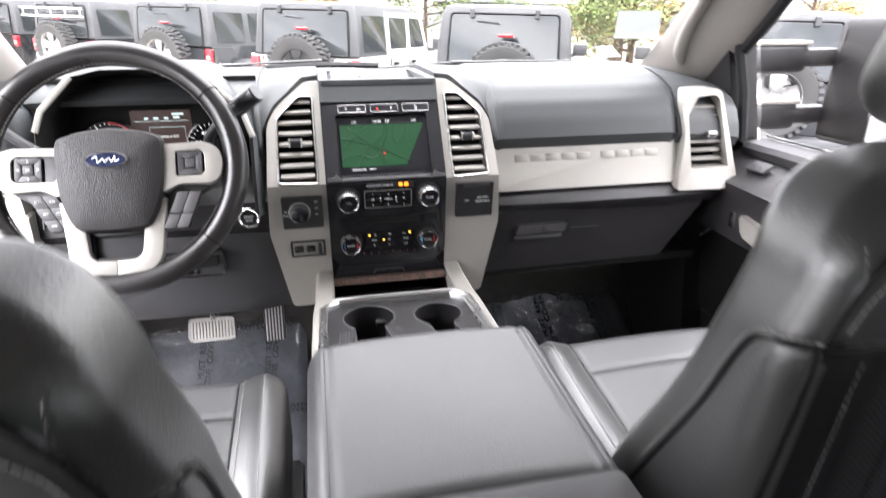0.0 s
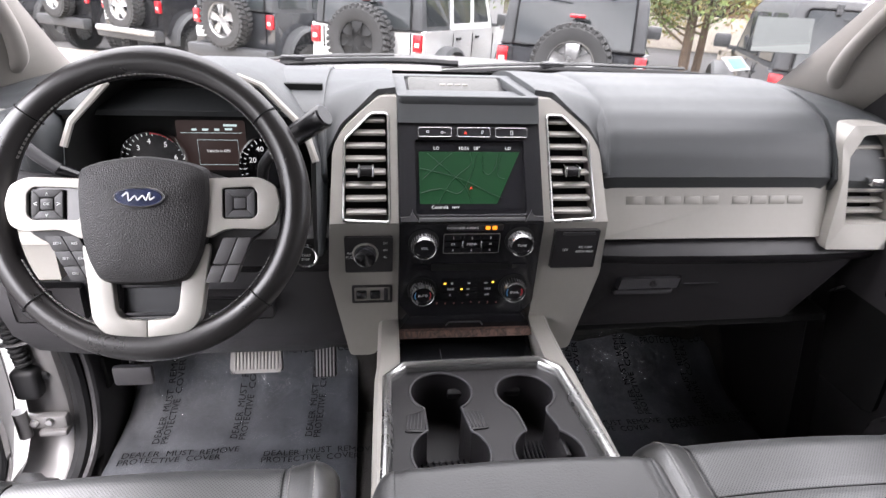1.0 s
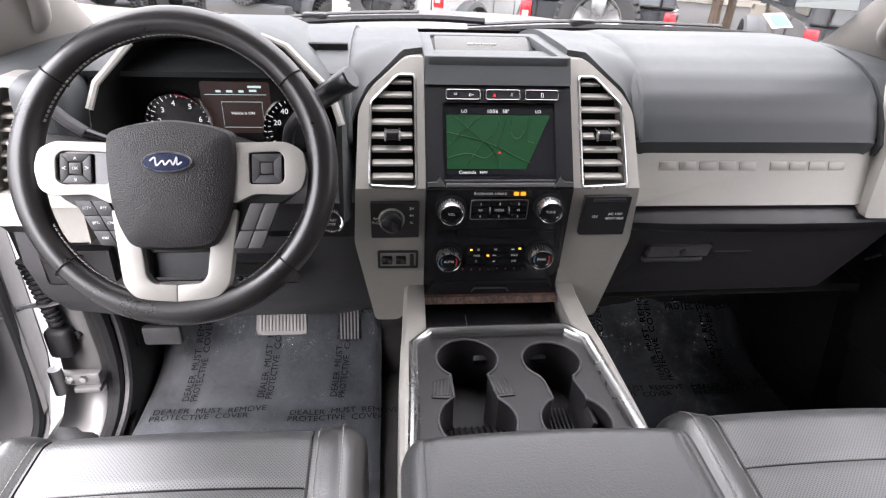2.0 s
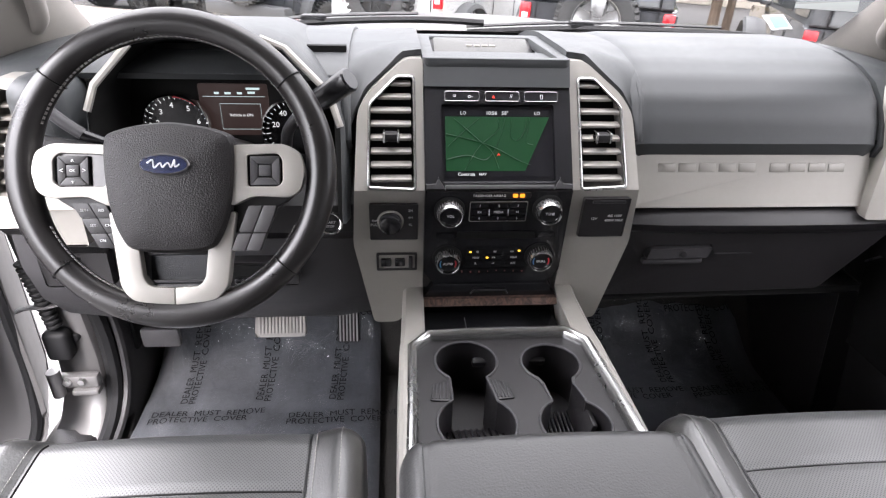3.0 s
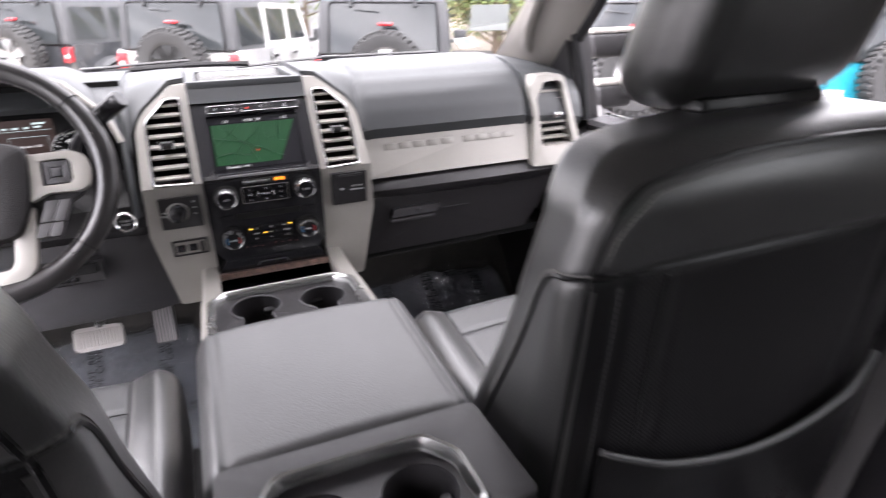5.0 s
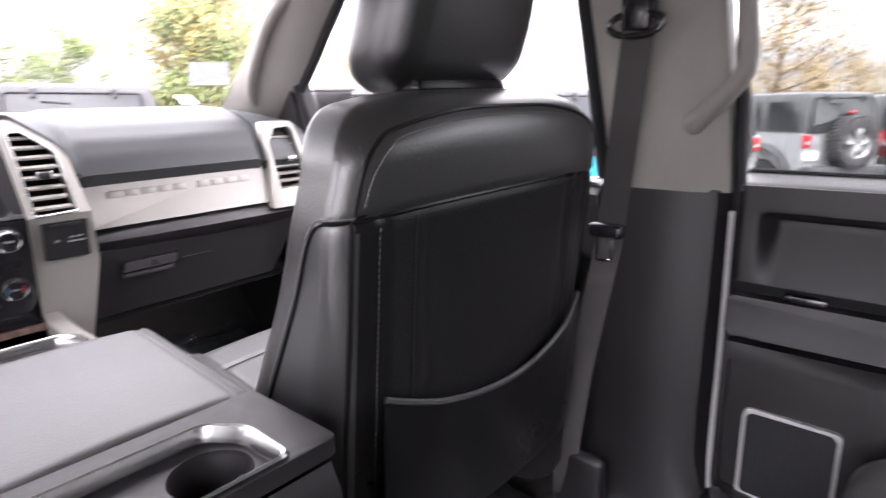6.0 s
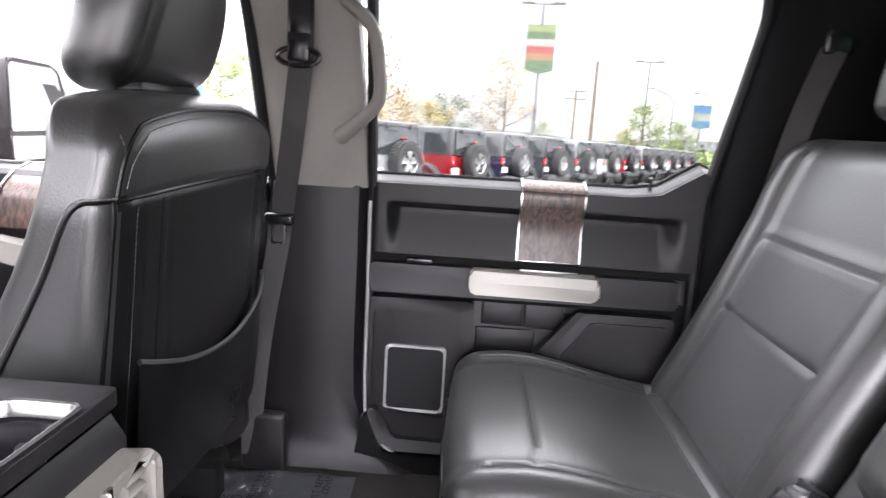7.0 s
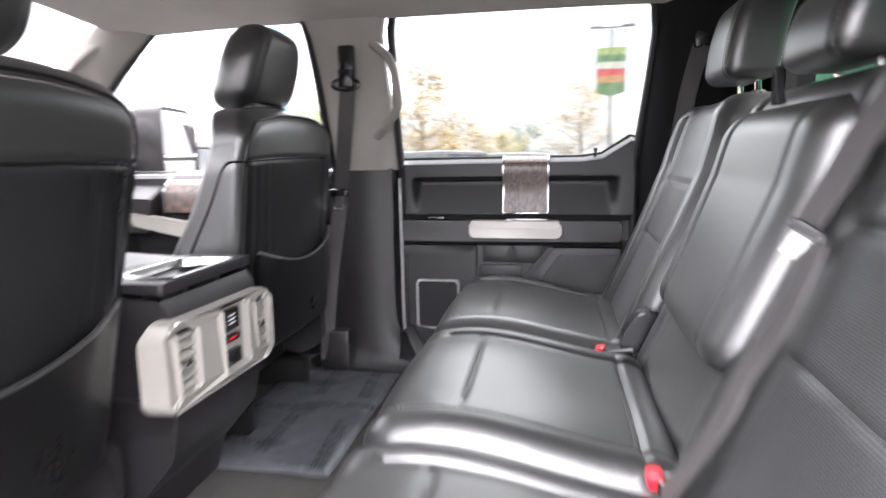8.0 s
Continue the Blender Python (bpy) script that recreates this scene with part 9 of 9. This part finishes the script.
def tree(x, y, h, kind, seed, dense=1.0, spread=0.36):
    names = {"green": "green leafy tree beyond the parked cars", "yellow": "yellowing autumn tree beyond the parked cars", "tan": "half bare tan autumn tree", "dark": "dark green conifer-like tree"}
    t = thing("tree", names[kind], "tree", "trees round the lot", at=(x, y, 0))
    rnd = random.Random(seed)
    bm = B()
    tips = []
    trunk = [Vector((0.05 * h * rnd.uniform(-0.3, 0.3) * k, 0.05 * h * rnd.uniform(-0.3, 0.3) * k, h * 0.9 * k)) for k in np.linspace(0, 1, 6)]
    tube(bm, smooth_line(trunk, 3), [0.022 * h * (1 - 0.9 * i / 15) for i in range(16)], 7)
    for k in range(16):
        s = 0.22 + 0.74 * k / 15
        i = min(int(s * 5), 4)
        b = trunk[i].lerp(trunk[i + 1], s * 5 - i)
        a = rnd.uniform(0, 2 * math.pi)
        ln = h * spread * (1.05 - 0.6 * abs(s - 0.45) - 0.3 * s) * rnd.uniform(0.7, 1.2)
        e = b + Vector((math.cos(a) * ln, math.sin(a) * ln, ln * rnd.uniform(0.35, 0.9)))
        midp = b.lerp(e, 0.5) + Vector((0, 0, -0.08 * ln))
        tube(bm, smooth_line([b, midp, e], 3), [0.009 * h * (1 - s * 0.6) * (1 - 0.13 * q) for q in range(7)], 5)
        tips += [e, midp, b.lerp(e, 0.75)]
        for q in range(3):
            f = midp.lerp(e, rnd.random())
            e2 = f + Vector((rnd.uniform(-1, 1), rnd.uniform(-1, 1), rnd.uniform(0.0, 1))) * ln * 0.45
            tube(bm, [f, e2], [0.003 * h * 0.7, 0.0012 * h], 4)
            tips.append(e2)
    part("trunk", bm, BARK, t)
    verts, faces = [], []
    size = 0.0145 * h if h < 9 else 0.012 * h
    for tip in tips:
        for q in range(int(64 * dense)):
            c = tip + Vector((rnd.gauss(0, 1), rnd.gauss(0, 1), rnd.gauss(0, 0.8))) * h * 0.055
            u = Vector((rnd.gauss(0, 1), rnd.gauss(0, 1), rnd.gauss(0, 1))).normalized()
            w = u.orthogonal().normalized()
            s = size * rnd.uniform(0.5, 1.2)
            k = len(verts)
            verts += [c - u * s, c + w * s * 0.55, c + u * s, c - w * s * 0.55]
            faces.append((k, k + 1, k + 2, k + 3))
    me = bpy.data.meshes.new("crown")
    me.from_pydata([tuple(v) for v in verts], [], faces)
    finish("crown", me, LEAVES[kind], t)
    outs.append(t)
    return t


base_trees = {}
for tx, ty, th, tk, sd in ((-22, 36, 9, "green", 1), (-14, 34, 7, "yellow", 2), (-6, 33, 7, "green", 3), (0.5, 29, 6, "yellow", 4), (4.8, 26.3, 6, "green", 5), (8.7, 27.4, 5.2, "green", 6), (8.4, 14.5, 5.5, "yellow", 7), (9.2, 16.6, 6, "yellow", 8), (7.3, 13.2, 4.4, "green", 24), (13, 24, 5, "green", 25), (18, 19, 5.5, "yellow", 26),
                           (23.3, 4, 6, "tan", 9), (30, 12, 5.5, "green", 10), (39.1, 4, 4.4, "tan", 11), (38.8, 1.5, 4.0, "yellow", 12), (41.4, 0.5, 4.8, "dark", 13), (59.4, -4, 10, "tan", 14), (42.9, -13.2, 5.0, "green", 15), (56.3, -20.5, 4.6, "green", 16), (80, -36, 7, "green", 17), (75, -20, 4.5, "tan", 18), (95, -52, 9, "green", 19), (60, 10, 6, "tan", 20), (90, 20, 8, "tan", 21), (-32, 38, 9, "yellow", 22), (85, -10, 5, "green", 23)):
    tree(tx, ty, th, tk, sd, 0.55 if tk == "tan" or tx > 35 else 1.0)

# low hedge line far off, and hills
bm = B()
rnd = random.Random(9)
verts, faces = [], []
for k in range(14000):
    a = rnd.uniform(-0.55, 1.25)
    d = rnd.uniform(75, 110)
    c = Vector((d * math.cos(a), d * math.sin(a), abs(rnd.gauss(0, 0.9)) + 0.5))
    u = Vector((rnd.gauss(0, 1), rnd.gauss(0, 1), rnd.gauss(0, 1))).normalized()
    w = u.orthogonal().normalized()
    s = rnd.uniform(0.2, 0.5)
    q = len(verts)
    verts += [c - u * s, c + w * s * 0.7, c + u * s, c - w * s * 0.7]
    faces.append((q, q + 1, q + 2, q + 3))
me = bpy.data.meshes.new("far_hedge")
me.from_pydata([tuple(v) for v in verts], [], faces)
hd = tagged(finish("far_hedge", me, LEAVES["green"]), "distant line of green shrubs and trees", "far trees", kind="stuff")
outs.append(hd)


def hills(u, v):
    a = radians(-75 + 190 * u)
    d = 900
    h = 26 + 22 * noise.noise(Vector((u * 7, 0, 5))) + 8 * noise.noise(Vector((u * 23, 0, 2)))
    return Vector((d * math.cos(a), d * math.sin(a), -25 + (h + 25) * v))


hl = tagged(part("backdrop", sheet(B(), hills, 120, 4), mat("far_hills", (0.20, 0.20, 0.21), 0.95, 0, 0.2, 0.02)), "pale distant hills on the horizon", "hills", kind="structure")
outs.append(hl)


# ---- poles, banners, street lamps, low building ----
GREY = mat("galvanised_pole", (0.13, 0.135, 0.14), 0.5, 0.3, 0.1, 2)
POLEWOOD = mat("pole_wood", (0.16, 0.12, 0.09), 0.85, 0, 0.3, 3)


def lamp_pole(x, y, h, banner=None, turn=0.0, label="grey lot lamp on a tall pole"):
    p = thing("street_lamp", label, "street lamp", "lot lamps", at=(x, y, 0))
    part("pole", tube(B(), [(0, 0, 0), (0, 0, h * 0.5), (0, 0, h)], [0.13, 0.11, 0.09], 10), GREY, p)
    for s in (-1, 1):
        o = part("lamp_head", rbox(B(), (s * 0.95, 0, h + 0.08), (0.75, 0.35, 0.13), 0.04), GREY, p)
        part("arm", rbox(B(), (s * 0.35, 0, h + 0.02), (0.7, 0.09, 0.09), 0.01), GREY, p)
    if banner:
        w, z0, z1, cols = banner
        n = len(cols)
        for k, cl_ in enumerate(cols):
            za, zb = z1 - (z1 - z0) * k / n, z1 - (z1 - z0) * (k + 1) / n
            o = [(-w / 2, za), (w / 2, za), (w / 2, zb), (-w / 2, zb)] if k < n - 1 else [(-w / 2, za), (w / 2, za), (w / 2, zb + 0.25), (0, zb), (-w / 2, zb + 0.25)]
            part("banner_panel", prism(B(), o, -0.2, -0.15, "y"), cl_, p)
    p.rotation_euler = (0, 0, radians(turn))
    outs.append(p)
    return p


BAN = {n: mat("banner_" + n, c, 0.6, 0, 0.2, 1.5) for n, c in (("blue", (0.05, 0.14, 0.24)), ("lime", (0.15, 0.19, 0.07)), ("red", (0.26, 0.04, 0.04)), ("green", (0.05, 0.10, 0.04)), ("pale", (0.25, 0.26, 0.22)), ("orange", (0.22, 0.12, 0.05)))}
lamp_pole(37.2, -4.8, 10.0, (1.7, 5.9, 8.8, [BAN["lime"], BAN["green"], BAN["pale"], BAN["red"], BAN["orange"], BAN["green"], BAN["green"]]), -95, "lot lamp pole with a tall coloured banner")
lamp_pole(57.3, -17.0, 9.9, None, -100)
lamp_pole(84.0, -32.0, 10.0, (2.4, 5.3, 8.5, [BAN["blue"], BAN["pale"], BAN["blue"]]), -100, "far lot lamp pole with a blue banner")
wp = thing("utility_pole", "brown wooden utility pole without wires", "utility pole", at=(43.6, -9.6, 0))
part("pole", tube(B(), [(0, 0, 0), (0.08, 0, 3.9), (0.18, 0, 7.8)], [0.17, 0.15, 0.12], 10), POLEWOOD, wp)
wp2 = thing("utility_pole", "far wooden utility pole with crossarms", "utility pole", at=(73.4, -13.0, 0))
part("pole", tube(B(), [(0, 0, 0), (0, 0, 8.8)], [0.17, 0.12], 10), POLEWOOD, wp2)
for z in (8.4, 7.5):
    part("crossarm", rbox(B(), (0, 0, z), (0.14, 2.6, 0.14), 0.02), POLEWOOD, wp2)
cs = thing("street_lamp", "grey street lamp with a long curved arm", "street lamp", at=(75.6, -25.4, 0))
part("pole", tube(B(), smooth_line([(0, 0, 0), (0, 0, 7), (0.1, 0.3, 8.5), (0.6, 2.2, 9.5)], 5), 0.10, 8), GREY, cs)
part("lamp_head", rbox(B(), (0.7, 2.6, 9.55), (0.3, 0.9, 0.14), 0.05), GREY, cs)
bp = thing("sign_pole", "wide blue sign column beyond the front row", "sign", at=(17.0, 7.2, 0))
part("column", rbox(B(), (0, 0, 3.0), (0.6, 0.4, 6.0), 0.05), BAN["blue"], bp)
outs += [wp, wp2, cs, bp]
bd = thing("low_building", "low brown building with a pale base across the street", "building", at=(13.5, 27.5, 0))
part("wall", rbox(B(), (0, 0, 1.2), (14, 6, 2.4), 0.05), mat("brown_siding", (0.16, 0.10, 0.075), 0.8, 0, 0.2, 0.6), bd)
part("base", rbox(B(), (0, -3.05, 0.7), (14, 0.15, 1.4), 0.03), PALECON, bd)
part("roof", rbox(B(), (0, 0, 2.5), (14.8, 6.8, 0.22), 0.05), HARDTOP, bd)
for k in range(4):
    wi = part("window", rbox(B(), (-5 + 3.3 * k, -3.03, 1.75), (1.4, 0.1, 0.7), 0.02), DARKGLASS, bd)
bd.rotation_euler = (0, 0, radians(-25))
outs.append(bd)
for o in outs:
    o.matrix_basis = TILT_OUT @ (Matrix.LocRotScale(o.location, o.rotation_euler, o.scale))
